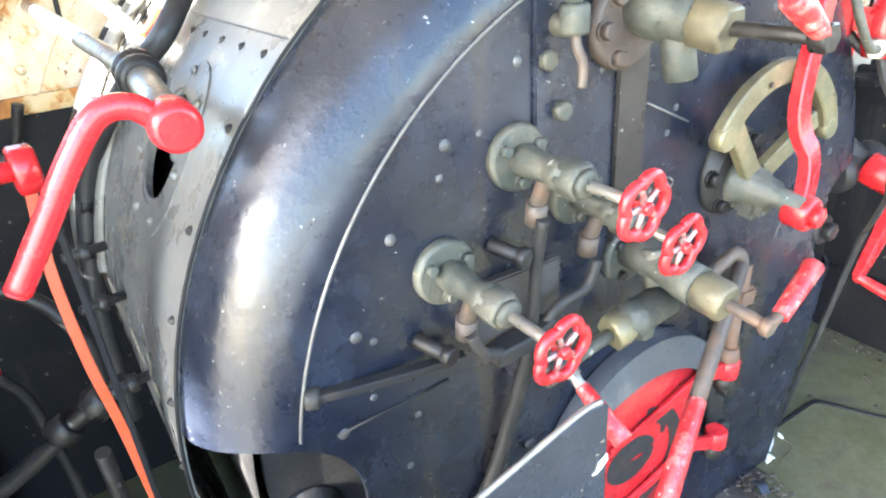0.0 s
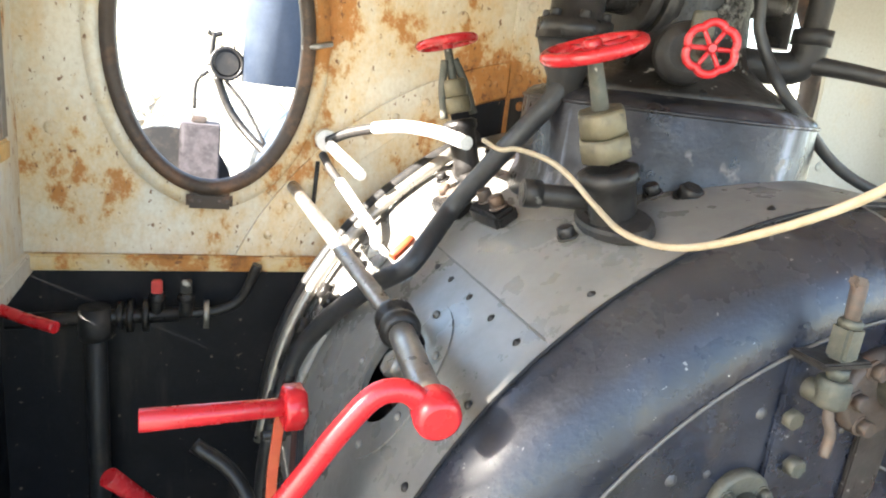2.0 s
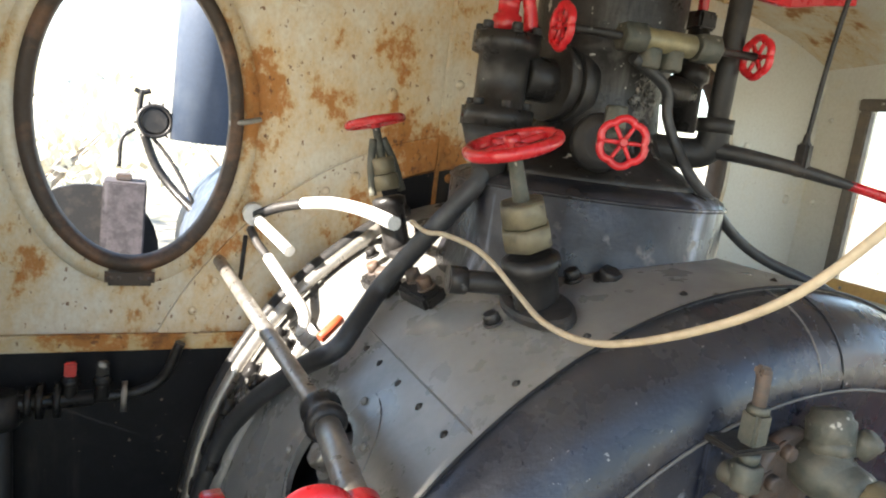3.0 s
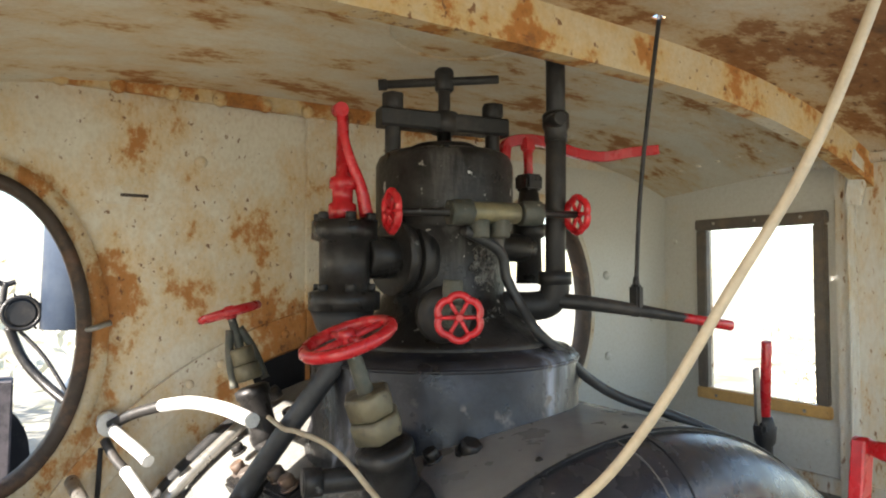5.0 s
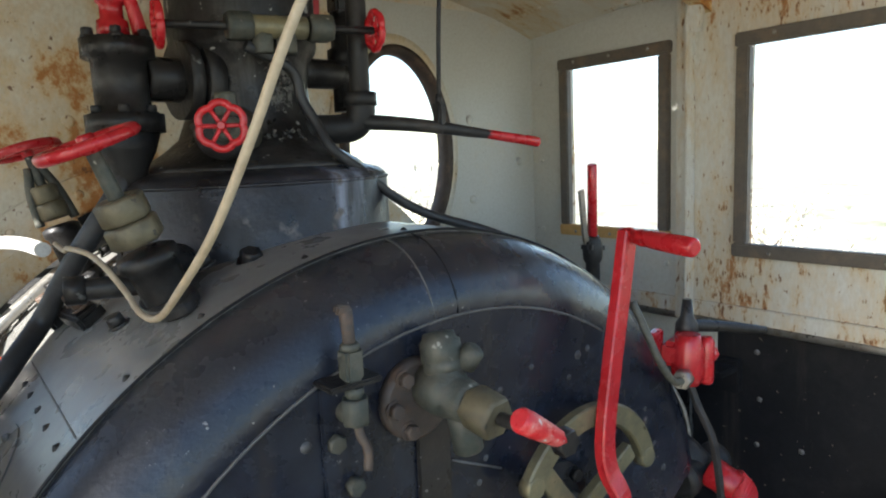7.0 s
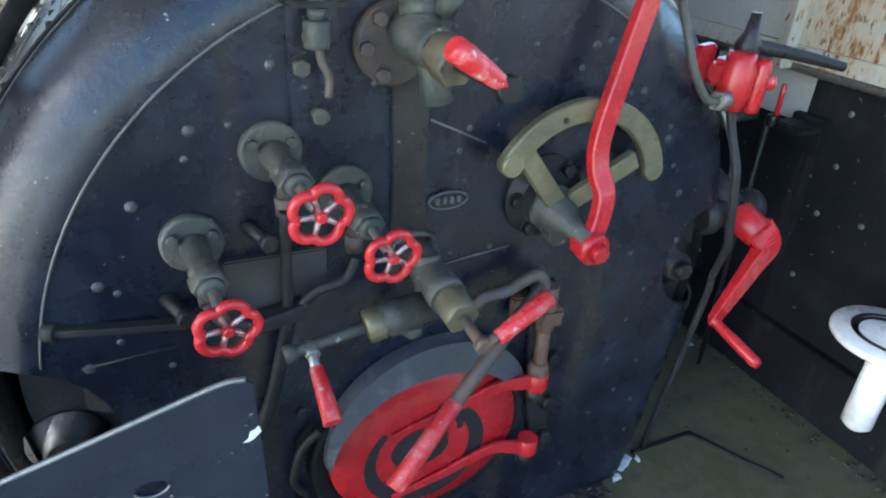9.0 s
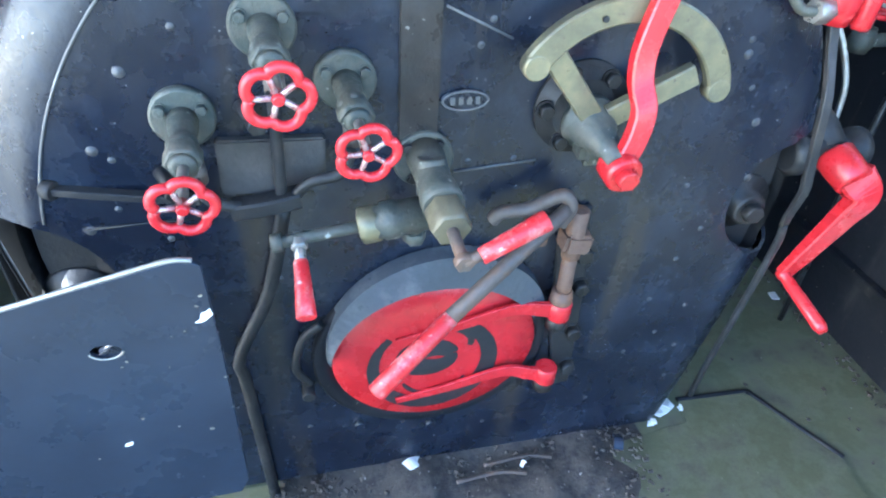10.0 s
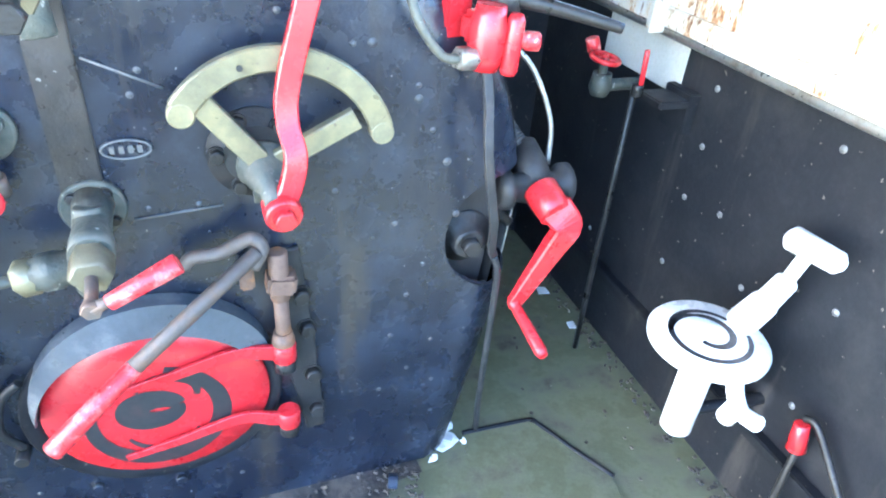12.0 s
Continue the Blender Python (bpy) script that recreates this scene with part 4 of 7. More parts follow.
slab(bm, (-0.258, -0.008, 0.822), (0.150, 0.018, 0.088), (0, 1.5, 0), 0.003)
solo("wooden_block", bm, BOARD, "weathered grey-brown board on the backhead below the gauge cocks", "board")
bm = B()
tube(bm, [(-0.56, -0.004, 0.803), (-0.48, -0.012, 0.793), (-0.40, -0.02, 0.785), (-0.36, -0.03, 0.785)], 0.009, 8, flat=0.6)
rod(bm, (-0.565, 0.0, 0.803), (-0.55, -0.008, 0.802), 0.014)
solo("feed_pipe", bm, IRON, "flattened dark pipe along the backhead", "pipe")

# drain valve: flanged body, side branch, two red lever handles
iv = thing("blowdown_valve", (-0.037, 0, 0.82), "bronze angle valve with two red lever handles above the fire door", "valve")
bm = B()
lathe(bm, (-0.038, 0.002, 0.815), CR, [(0, 0.047), (0.012, 0.047), (0.016, 0.043)], 30)
fl = part("flange", bm, BRONZE, iv)
heads(fl, "nut", [((-0.038 + 0.034 * math.cos(k), -0.013, 0.815 + 0.034 * math.sin(k)), CR) for k in (0.9, 2.4, 4.2, 5.6)], 0.008, 0.008, CAST, True)
bm = B()
lathe(bm, (-0.037, -0.01, 0.825), Vector((0.006, -0.18, -0.022)), [(0, 0.03), (0.04, 0.027), (0.07, 0.026), (0.10, 0.03), (0.125, 0.03)], 20)
rod(bm, (-0.037, -0.07, 0.78), (-0.037, -0.055, 0.845), 0.022)
part("body", bm, BRONZE, iv)
bm = B()
hexbody(bm, (-0.033, -0.13, 0.809), Vector((0.006, -0.18, -0.022)), 0.029, 0.05)
part("gland_nut", bm, GLAND, iv)
bm = B()
rod(bm, (-0.032, -0.17, 0.804), (-0.029, -0.235, 0.795), 0.0085)
hexbody(bm, (-0.029, -0.228, 0.796), (0.03, -1, -0.1), 0.014, 0.014)
rod(bm, (-0.029, -0.235, 0.795), (-0.006, -0.236, 0.806), 0.008)
part("spindle", bm, RUSTIRON, iv)
bm = B()
rod(bm, (-0.008, -0.237, 0.803), (0.080, -0.224, 0.842), 0.0115, 0.0145)
part("handle", bm, REDWORN, iv, "chipped red lever handle")
bm = B()
lathe(bm, (-0.037, -0.085, 0.772), Vector((-0.13, 0.01, -0.028)), [(0, 0.026), (0.05, 0.026), (0.052, 0.029), (0.075, 0.029), (0.078, 0.025), (0.085, 0.025)], 20)
part("branch", bm, BRONZE, iv)
bm = B()
hexbody(bm, (-0.115, -0.079, 0.755), Vector((-0.13, 0.01, -0.028)), 0.028, 0.03)
part("branch_nut", bm, BRASS, iv)
bm = B()
rod(bm, (-0.14, -0.077, 0.750), (-0.262, -0.083, 0.737), 0.0095)
lathe(bm, (-0.255, -0.083, 0.738), (-1, 0, -0.1), [(0, 0.014), (0.016, 0.014)], 14)
part("branch_spindle", bm, BRONZE, iv)
bm = B()
hexbody(bm, (-0.232, -0.072, 0.74), (0, -1, -0.2), 0.012, 0.028)
rod(bm, (-0.232, -0.085, 0.738), (-0.232, -0.115, 0.722), 0.0085)
part("lever_boss", bm, STEEL, iv)
bm = B()
rod(bm, (-0.232, -0.112, 0.724), (-0.231, -0.188, 0.683), 0.0105, 0.0145)
part("handle", bm, REDWORN, iv, "chipped red lever handle")
bm = B()
rod(bm, (-0.06, -0.075, 0.775), (-0.06, -0.06, 0.705), 0.013)
hexbody(bm, (-0.06, -0.066, 0.725), (0, 0.1, -1), 0.018, 0.02)
part("outlet", bm, BRONZE, iv)

# water gauge foot
wg = thing("water_gauge", (-0.19, 0, 1.10), "grey water gauge fitting with a bare stub pipe", "gauge")
bm = B()
slab(bm, (-0.188, -0.022, 1.213), (0.075, 0.05, 0.008), bevel=0.003)
part("shelf", bm, CAST, wg)
bm = B()
slab(bm, (-0.189, -0.035, 1.238), (0.025, 0.025, 0.042), bevel=0.004)
lathe(bm, (-0.189, -0.035, 1.256), (0, 0, 1), [(0, 0.0125), (0.006, 0.0125), (0.009, 0.010)], 12)
part("collar", bm, BRONZE, wg)
bm = B()
rod(bm, (-0.189, -0.035, 1.26), (-0.192, -0.035, 1.305), 0.0078, 0.0085)
slab(bm, (-0.196, -0.036, 1.307), (0.022, 0.012, 0.012), (0, 12, 0), 0.003)
part("stub_pipe", bm, RUSTIRON, wg)
bm = B()
lathe(bm, (-0.187, -0.035, 1.208), (0, 0, -1), [(0, 0.012), (0.010, 0.012), (0.012, 0.010), (0.016, 0.010)], 14)
hexbody(bm, (-0.187, -0.035, 1.194), (0, 0, -1), 0.0185, 0.034)
rod(bm, (-0.187, -0.035, 1.17), (-0.186, 0.0, 1.168), 0.014)
part("nut", bm, BRONZE, wg)
bm = B()
tube(bm, [(-0.186, -0.036, 1.165), (-0.184, -0.038, 1.145), (-0.176, -0.040, 1.125), (-0.177, -0.040, 1.098)], 0.0062, 10)
part("drip_pipe", bm, RUSTIRON, wg)
heads(wg, "nut", [((-0.203, 0, 1.13), CR), ((-0.182, -0.004, 1.066), CR)], 0.013, 0.016, BRONZE, True)

# steam valve with short red handle, high on the backhead
sv = thing("steam_valve", (-0.06, 0, 1.16), "bulky grey bronze steam valve with short red handle", "valve")
bm = B()
lathe(bm, (-0.075, 0.002, 1.155), CR, [(0, 0.058), (0.014, 0.058), (0.02, 0.052)], 30)
fl = part("flange", bm, RUSTIRON, sv)
heads(fl, "nut", [((-0.075 + 0.044 * math.cos(k), -0.018, 1.155 + 0.044 * math.sin(k)), CR) for k in (2.2, 3.2, 4.2, 0.8)], 0.011, 0.012, RUSTIRON, True)
bm = B()
lathe(bm, (-0.058, -0.01, 1.175), (0.12, -1, -0.15), [(0, 0.032), (0.03, 0.036), (0.05, 0.034), (0.054, 0.030), (0.075, 0.029), (0.085, 0.026)], 18)
lathe(bm, (-0.055, -0.055, 1.155), (0.05, 0.25, 1), [(0, 0.030), (0.035, 0.029), (0.038, 0.025), (0.055, 0.0245), (0.058, 0.0285), (0.084, 0.0285), (0.088, 0.024), (0.096, 0.022), (0.098, 0.012)], 18)
hexbody(bm, (-0.052, -0.044, 1.196), (0.05, 0.25, 1), 0.0315, 0.018)
lathe(bm, (-0.03, -0.06, 1.205), (0.3, -0.5, 0.8), [(0, 0.017), (0.025, 0.016), (0.03, 0.010)], 12)
part("body", bm, BRONZE, sv)
bm = B()
rod(bm, (-0.045, -0.065, 1.15), (-0.038, -0.073, 1.088), 0.021)
part("outlet", bm, BRONZE, sv)
bm = B()
hexbody(bm, (-0.047, -0.09, 1.162), (0.1, -1, -0.2), 0.03, 0.05)
part("gland_nut", bm, GLAND, sv)
bm = B()
rod(bm, (-0.042, -0.13, 1.155), (-0.031, -0.238, 1.153), 0.009)
hexbody(bm, (-0.031, -0.226, 1.153), (0, -1, 0), 0.017, 0.02)
part("spindle", bm, CAST, sv)
bm = B()
lathe(bm, (-0.036, -0.237, 1.157), (-0.067, 0.001, 0.045), [(0, 0.009), (0.01, 0.0105), (0.03, 0.0125), (0.06, 0.0145), (0.076, 0.0145), (0.081, 0.011)], 16)
part("handle", bm, REDWORN, sv, "chipped red handle")

# ---- reverser ----
rv = thing("reverser", (0.225, 0, 0.85), "brass notched sector with tall red reversing crank", "reverser")
bm = B()
lathe(bm, (0.205, 0.003, 0.885), CR, [(0, 0.075), (0.012, 0.075), (0.014, 0.05), (0.02, 0.05)], 32)
bp = part("bearing_plate", bm, IRON, rv)
heads(bp, "nut", [((0.205 + 0.06 * math.cos(k), -0.012, 0.885 + 0.06 * math.sin(k)), CR) for k in (0.9, 2.0, 3.1, 4.2)], 0.012, 0.013, CAST, True)
bm = B()
SC = (0.238, 0.885)
ang = [radians(145 - (145 - 17) * i / 36) for i in range(37)]
o_ = [(SC[0] + 0.182 * math.cos(a), SC[1] + 0.182 * math.sin(a)) for a in ang]
i_ = [(SC[0] + 0.145 * math.cos(a), SC[1] + 0.145 * math.sin(a)) for a in reversed(ang)]
plate(bm, o_ + i_, 0.020, Matrix.Translation((0, -0.04, 0)), 0.003)
sec = part("sector", bm, BRASS, rv, "dull brass sector arc")
for a in (145, 17):
    bm = B()
    c = (SC[0] + 0.1635 * math.cos(radians(a)), -0.050, SC[1] + 0.1635 * math.sin(radians(a)) - 0.006)
    lathe(bm, (c[0], -0.039, c[2]), CR, [(0, 0.0195), (0.019, 0.0195), (0.022, 0.017)], 18)
    part("stop", bm, BRASS, rv)
bm = B()
lathe(bm, (SC[0] - 0.05, -0.0615, SC[1] + 0.153), CR, [(0, 0.0045), (0.002, 0.0045)], 8)
part("peg_hole", bm, IRON, sec)
for a, b in (((0.125, 0.992), (0.205, 0.89)), ((0.355, 0.95), (0.235, 0.885))):
    bm = B()
    tube(bm, [(a[0], -0.045, a[1]), (b[0], -0.04, b[1])], 0.017, 8, flat=0.55, up=(0, 1, 0))
    part("spoke", bm, BRASS, rv)
bm = B()
lathe(bm, (0.215, -0.01, 0.868), Vector((0.02, -1, -0.12)), [(0, 0.044), (0.016, 0.044), (0.02, 0.036), (0.045, 0.032), (0.05, 0.027), (0.07, 0.024), (0.074, 0.018), (0.12, 0.016)], 24)
slab(bm, (0.217, -0.045, 0.835), (0.05, 0.05, 0.045), (8, 0, 0), 0.012)
part("boss", bm, BRONZE, rv)
bm = B()
lathe(bm, (0.225, -0.10, 0.845), (0.05, -1, -0.1), [(0, 0.026), (0.005, 0.0285), (0.036, 0.0285), (0.041, 0.025)], 20)
hexbody(bm, (0.227, -0.139, 0.841), (0.05, -1, -0.1), 0.017, 0.015)
part("crank_boss", bm, RED, rv)
bm = B()
tube(bm, [(0.228, -0.118, 0.848), (0.244, -0.112, 0.885), (0.252, -0.103, 0.925), (0.245, -0.085, 0.965), (0.250, -0.075, 1.02), (0.285, -0.065, 1.14), (0.320, -0.058, 1.26), (0.339, -0.056, 1.345)],
     0.0165, 8, 6, flat=0.62, up=(0, 1, 0))
part("crank_arm", bm, RED, rv)
bm = B()
lathe(bm, (0.340, -0.045, 1.340), Vector((-0.024, -0.14, -0.008)), [(0, 0.012), (0.02, 0.014), (0.024, 0.011), (0.03, 0.012), (0.045, 0.0145), (0.13, 0.016), (0.148, 0.015), (0.152, 0.011)], 18)
part("crank_handle", bm, RED, rv)

# ---- fire door ----
fd = thing("fire_door", (0.0, 0, 0.2), "oval red fire door with black swirl and grey hood", "fire door")
bm = B()
o_, i_ = oval(-0.008, 0.40, 0.224, 0.204, 64), oval(-0.005, 0.405, 0.19, 0.172, 64)
vs = [[bm.verts.new((p[0], y, p[1])) for p in ln] for ln, y in ((o_, 0.0), (o_, -0.018), (oval(-0.008, 0.40, 0.217, 0.197, 64), -0.024), (i_, -0.016), (i_, 0.0))]
for p, q in zip(vs, vs[1:]):
    for i in range(64):
        bm.faces.new((p[i], p[(i + 1) % 64], q[(i + 1) % 64], q[i])).smooth = True
part("door_ring", bm, SOOT, fd, "black cast ring")
bm = B()
dz = 0.405
prof = [(1.0, -0.012), (1.0, -0.026), (0.985, -0.03), (0.6, -0.034), (0.0, -0.036)]
lo = None
for q, y in prof:
    cur = [bm.verts.new((-0.003 + 0.195 * q * math.cos(k), y, dz + 0.175 * q * math.sin(k))) for k in [2 * math.pi * i / 64 for i in range(64)]] if q else [bm.verts.new((-0.003, y, dz))]
    if lo:
        for i in range(64):
            f = list(dict.fromkeys([lo[i], lo[(i + 1) % 64], cur[(i + 1) % len(cur)], cur[i % len(cur)]]))
            bm.faces.new(f).smooth = True
    lo = cur
door = part("door_leaf", bm, RED, fd, "bright red door leaf")


def leaf_y(x, z):
    q = min(1.0, math.hypot((x + 0.003) / 0.195, (z - dz) / 0.175))
    return -0.036 + 0.002 * q / 0.6 if q < 0.6 else -0.034 + 0.004 * (q - 0.6) / 0.385


for turns, r0, r1, cx_, cz_, w, ph, sq in ((-0.84, 0.113, 0.112, -0.012, 0.382, 0.0185, radians(78), 0.98), (1.0, 0.041, 0.041, -0.015, 0.401, 0.026, 0.2, 0.62), (0.5, 0.056, 0.05, 0.006, 0.436, 0.010, radians(-20), 0.75), (0.36, 0.068, 0.066, -0.006, 0.365, 0.006, radians(205), 1.0)):
    bm = B()
    pts = []
    for i in range(40):
        t = i / 39
        a = ph + turns * 2 * math.pi * t
        r = r0 + (r1 - r0) * t
        pts.append((cx_ + r * math.cos(a), cz_ + r * sq * math.sin(a)))
    L, Rr = [], []
    for i, p in enumerate(pts):
        q0, q1 = pts[max(0, i - 1)], pts[min(39, i + 1)]
        d = Vector((q1[0] - q0[0], q1[1] - q0[1])).normalized()
        ww = w * (0.35 + 0.65 * math.sin(math.pi * min(1, 0.1 + i / 44)))
        for lst, sgn in ((L, 1), (Rr, -1)):
            x, z = p[0] - d.y * ww * sgn, p[1] + d.x * ww * sgn
            lst.append(bm.verts.new((x, leaf_y(x, z) - 0.0012, z)))
    for i in range(39):
        bm.faces.new((L[i], L[i + 1], Rr[i + 1], Rr[i]))
    part("swirl", bm, PAINTBLACK, door, "black painted swirl")
bm = B()
rows = []
for i in range(33):
    k_ = radians(174 - 146 * i / 32)
    c, q = math.cos(k_), math.sin(k_)
    w_ = 0.004 + 0.052 * math.sin(math.pi * min(1.0, (i / 35) ** 1.4)) ** 0.8
    rows.append([bm.verts.new((-0.003 + (0.202 + w_) * c, -0.004, 0.405 + (0.180 + w_) * q)), bm.verts.new((-0.003 + (0.200 + w_) * c, -0.037, 0.405 + (0.179 + w_) * q)),
                 bm.verts.new((-0.003 + 0.198 * c, -0.050, 0.405 + 0.177 * q)), bm.verts.new((-0.003 + 0.196 * c, -0.044, 0.405 + 0.175 * q))])
for a, b in zip(rows, rows[1:]):
    for i in range(3):
        bm.faces.new((a[i], a[i + 1], b[i + 1], b[i])).smooth = False
part("hood", bm, GREYHOOD, fd, "worn grey sheet hood")
for z0, z1, label in ((0.50, 0.50, ""), (0.335, 0.325, "")):
    bm = B()
    tube(bm, [(-0.08, leaf_y(-0.08, z0 - 0.03) - 0.004, z0 - 0.045), (0.02, -0.042, z0 - 0.02), (0.13, -0.045, z0 + 0.01), (0.19, -0.048, z1 + 0.005), (0.222, -0.045, z1 - 0.005)], 0.017, 8, 6, flat=0.35, up=(0, 1, 0), radii=(0.007, 0.018))
    part("hinge_strap", bm, RED, fd, "red strap hinge")
    bm = B()
    rod(bm, (0.222, -0.045, z1 + 0.018), (0.222, -0.045, z1 - 0.022), 0.022)
    part("hinge_eye", bm, RED, fd)
    bm = B()
    rod(bm, (0.222, -0.043, z1 - 0.022), (0.222, -0.043, z1 - 0.05), 0.02)
    part("hinge_lug", bm, CAST, fd)
bm = B()
plate(bm, [(0.205, 0.70), (0.262, 0.70), (0.285, 0.50), (0.30, 0.24), (0.262, 0.235), (0.225, 0.45)], 0.012, None, 0.003)
hp = part("hinge_plate", bm, IRON, fd)
heads(hp, "nut", [((x, -0.012, z), CR) for x, z in ((0.262, 0.60), (0.27, 0.52), (0.277, 0.40), (0.282, 0.30))], 0.016, 0.018, CAST, True)
bm = B()
rod(bm, (0.222, -0.043, 0.72), (0.222, -0.043, 0.62), 0.017)
rod(bm, (0.222, -0.043, 0.62), (0.224, -0.043, 0.51), 0.0135)
lathe(bm, (0.222, -0.043, 0.545), (0, 0, -1), [(0, 0.017), (0.018, 0.021), (0.03, 0.021), (0.036, 0.016)], 16)
part("hinge_pin", bm, RUSTY, fd, "rust-brown hinge pin")
bm = B()
slab(bm, (0.225, -0.04, 0.655), (0.05, 0.045, 0.04), (0, 8, 0), 0.006)
slab(bm, (0.17, -0.02, 0.665), (0.025, 0.02, 0.06), (0, 0, 0), 0.004)
part("latch_block", bm, RUSTY, fd)
bm = B()
tube(bm, [(0.075, -0.03, 0.705), (0.09, -0.035, 0.722), (0.13, -0.04, 0.728), (0.16, -0.045, 0.745), (0.185, -0.05, 0.755), (0.197, -0.055, 0.735), (0.18, -0.06, 0.705)], 0.012, 10)
part("latch_hook", bm, RUSTIRON, fd)
bm = B()
rod(bm, (0.19, -0.06, 0.735), (-0.02, -0.145, 0.602), 0.0125, 0.0135)
part("handle_bar", bm, RUSTIRON, fd, "bare brown handle bar")
bm = B()
rod(bm, (-0.012, -0.142, 0.607), (-0.14, -0.195, 0.514), 0.0145, 0.0165)
part("handle", bm, REDWORN, fd, "chipped red door handle")
bm = B()
tube(bm, [(-0.24, -0.012, 0.345), (-0.262, -0.02, 0.40), (-0.245, -0.02, 0.47), (-0.21, -0.02, 0.505)], 0.008, 8)
rod(bm, (-0.245, -0.0, 0.33), (-0.245, -0.035, 0.33), 0.012)
part("catch", bm, IRON, fd)
heads(fd, "nut", [((-0.235, 0, 0.545), CR), ((0.0, -0.0, 0.16), CR), ((-0.15, 0, 0.19), CR)], 0.011, 0.012, BLACK, True)

# ---- sheet screen beside the fire door ----
sc = thing("screen_plate", (-0.5, -0.25, 0.0), "slate-grey steel screen plate with a worn pale top edge", "screen")
bm = B()
outl = [(-0.345, 0.848), (-0.338, 0.842), (-0.335, 0.70), (-0.338, 0.43), (-0.352, 0.40), (-0.80, 0.37), (-0.80, 0.742), (-0.42, 0.838), (-0.37, 0.850)]
plate(bm, outl, 0.006, Matrix.Translation((0, -0.247, 0)), 0.001)
sheet = part("sheet", bm, SLATE, sc)
cut(sheet, [prism(oval(-0.463, 0.728, 0.018, 0.011, 24), "y", -0.4, -0.1)])
bm = B()
tube(bm, [(-0.80, -0.25, 0.744), (-0.6, -0.25, 0.7935), (-0.42, -0.25, 0.840), (-0.37, -0.25, 0.852), (-0.346, -0.25, 0.850)], 0.0034, 8, 4)
part("edge", bm, STEEL, sc, "pale worn top edge")
bm = B()
tube(bm, [(-0.463 + 0.0185 * math.cos(k), -0.2535, 0.728 + 0.0115 * math.sin(k)) for k in [math.pi * (1.02 + 0.96 * i / 16) for i in range(17)]], 0.0018, 6, 1)
part("hole_rim", bm, STEEL, sc, "bare bright lip of the hole")
flecks = random.Random(21)
for x, z, q in ((-0.345, 0.80, 0.004), (-0.352, 0.785, 0.003), (-0.445, 0.708, 0.004), (-0.452, 0.700, 0.0025), (-0.45, 0.60, 0.0035), (-0.41, 0.575, 0.0025), (-0.37, 0.56, 0.0045), (-0.40, 0.69, 0.002), (-0.372, 0.748, 0.0022), (-0.388, 0.742, 0.0018), (-0.52, 0.53, 0.003), (-0.338, 0.66, 0.003), (-0.337, 0.60, 0.0025)):
    bm = B()
    plate(bm, [(x + 0.75 * q * flecks.uniform(0.5, 1.2) * math.cos(k), z + 0.6 * q * flecks.uniform(0.5, 1.2) * math.sin(k)) for k in [6.2832 * i / 7 for i in range(7)]], 0.0008, Matrix.Translation((0, -0.2532, 0)), 0)
    part("chip", bm, STEEL, sc)
bm = B()
plate(bm, [(-0.349, 0.774), (-0.343, 0.776), (-0.338, 0.780), (-0.336, 0.770), (-0.341, 0.766), (-0.345, 0.762), (-0.352, 0.759), (-0.358, 0.760), (-0.352, 0.764)], 0.001, Matrix.Translation((0, -0.2535, 0)), 0)
part("chip", bm, WHITE, sc, "chipped patch of bare pale paint")
for x in (-0.72, -0.42):
    bm = B()
    slab(bm, (x, -0.235, 0.185), (0.03, 0.012, 0.40), bevel=0.002)
    part("leg", bm, IRON, sc)

# ---- steam fountain on top of the boiler ----
TX, TY = -0.066, 0.51
tf = thing("steam_fountain", (TX, TY, 1.33), "sooty cast steam fountain clamped on a blue-black drum", "steam fountain")
bm = B()
lathe(bm, (TX, TY, 1.28), (0, 0, 1), [(0, 0.268), (0.03, 0.262), (0.05, 0.255), (0.172, 0.255), (0.182, 0.25), (0.19, 0.238), (0.20, 0.20), (0.21, 0.17)], 56)
part("drum", bm, SMEARED, tf, "blue-black rolled drum with a worn rim")
bm = B()
ring(bm, (TX, TY, 1.452), (0, 0, 1), 0.2545, 0.0035, 56, 8)
part("drum_rim", bm, SMEARED, tf, "greasy seam round the drum")
bm = B()
crust = random.Random(7)
for i in range(420):
    z = crust.uniform(1.555, 1.70) if i < 320 else crust.uniform(1.505, 1.56)
    r = 0.1135 + 0.075 * max(0.0, (1.57 - z) / 0.09) ** 1.6
    a_ = radians(crust.choice((-93, -88, -84, -81, -74)) + crust.gauss(0, 2.2 if i < 320 else 9))
    d_ = Vector((math.cos(a_), math.sin(a_), 0))
    q = crust.uniform(0.003, 0.008)
    lathe(bm, Vector((TX, TY, z)) + d_ * r, d_ + Vector((crust.uniform(-0.6, 0.6), crust.uniform(-0.6, 0.6), crust.uniform(-0.6, 0.6))), [(0, q), (q * 0.35, q * 0.6), (q * 0.45, 0)], 5)
tagged(part("scale_crust", bm, CRUST, tf, "crust of pale boiler scale"), kind="stuff")
bm = B()
lathe(bm, (TX, TY, 1.474), (0, 0, 1), [(0, 0.215), (0.014, 0.20), (0.036, 0.162), (0.06, 0.132), (0.10, 0.117), (0.15, 0.112), (0.20, 0.118), (0.215, 0.131), (0.225, 0.134), (0.34, 0.134), (0.355, 0.128), (0.362, 0.118)], 48)
part("column", bm, SCALED, tf, "sooty flared casting streaked with white scale")
bm = B()
lathe(bm, (TX, TY, 1.838), (0, 0, 1), [(0, 0.072), (0.012, 0.072), (0.018, 0.06), (0.02, 0.015), (0.06, 0.013)], 32)
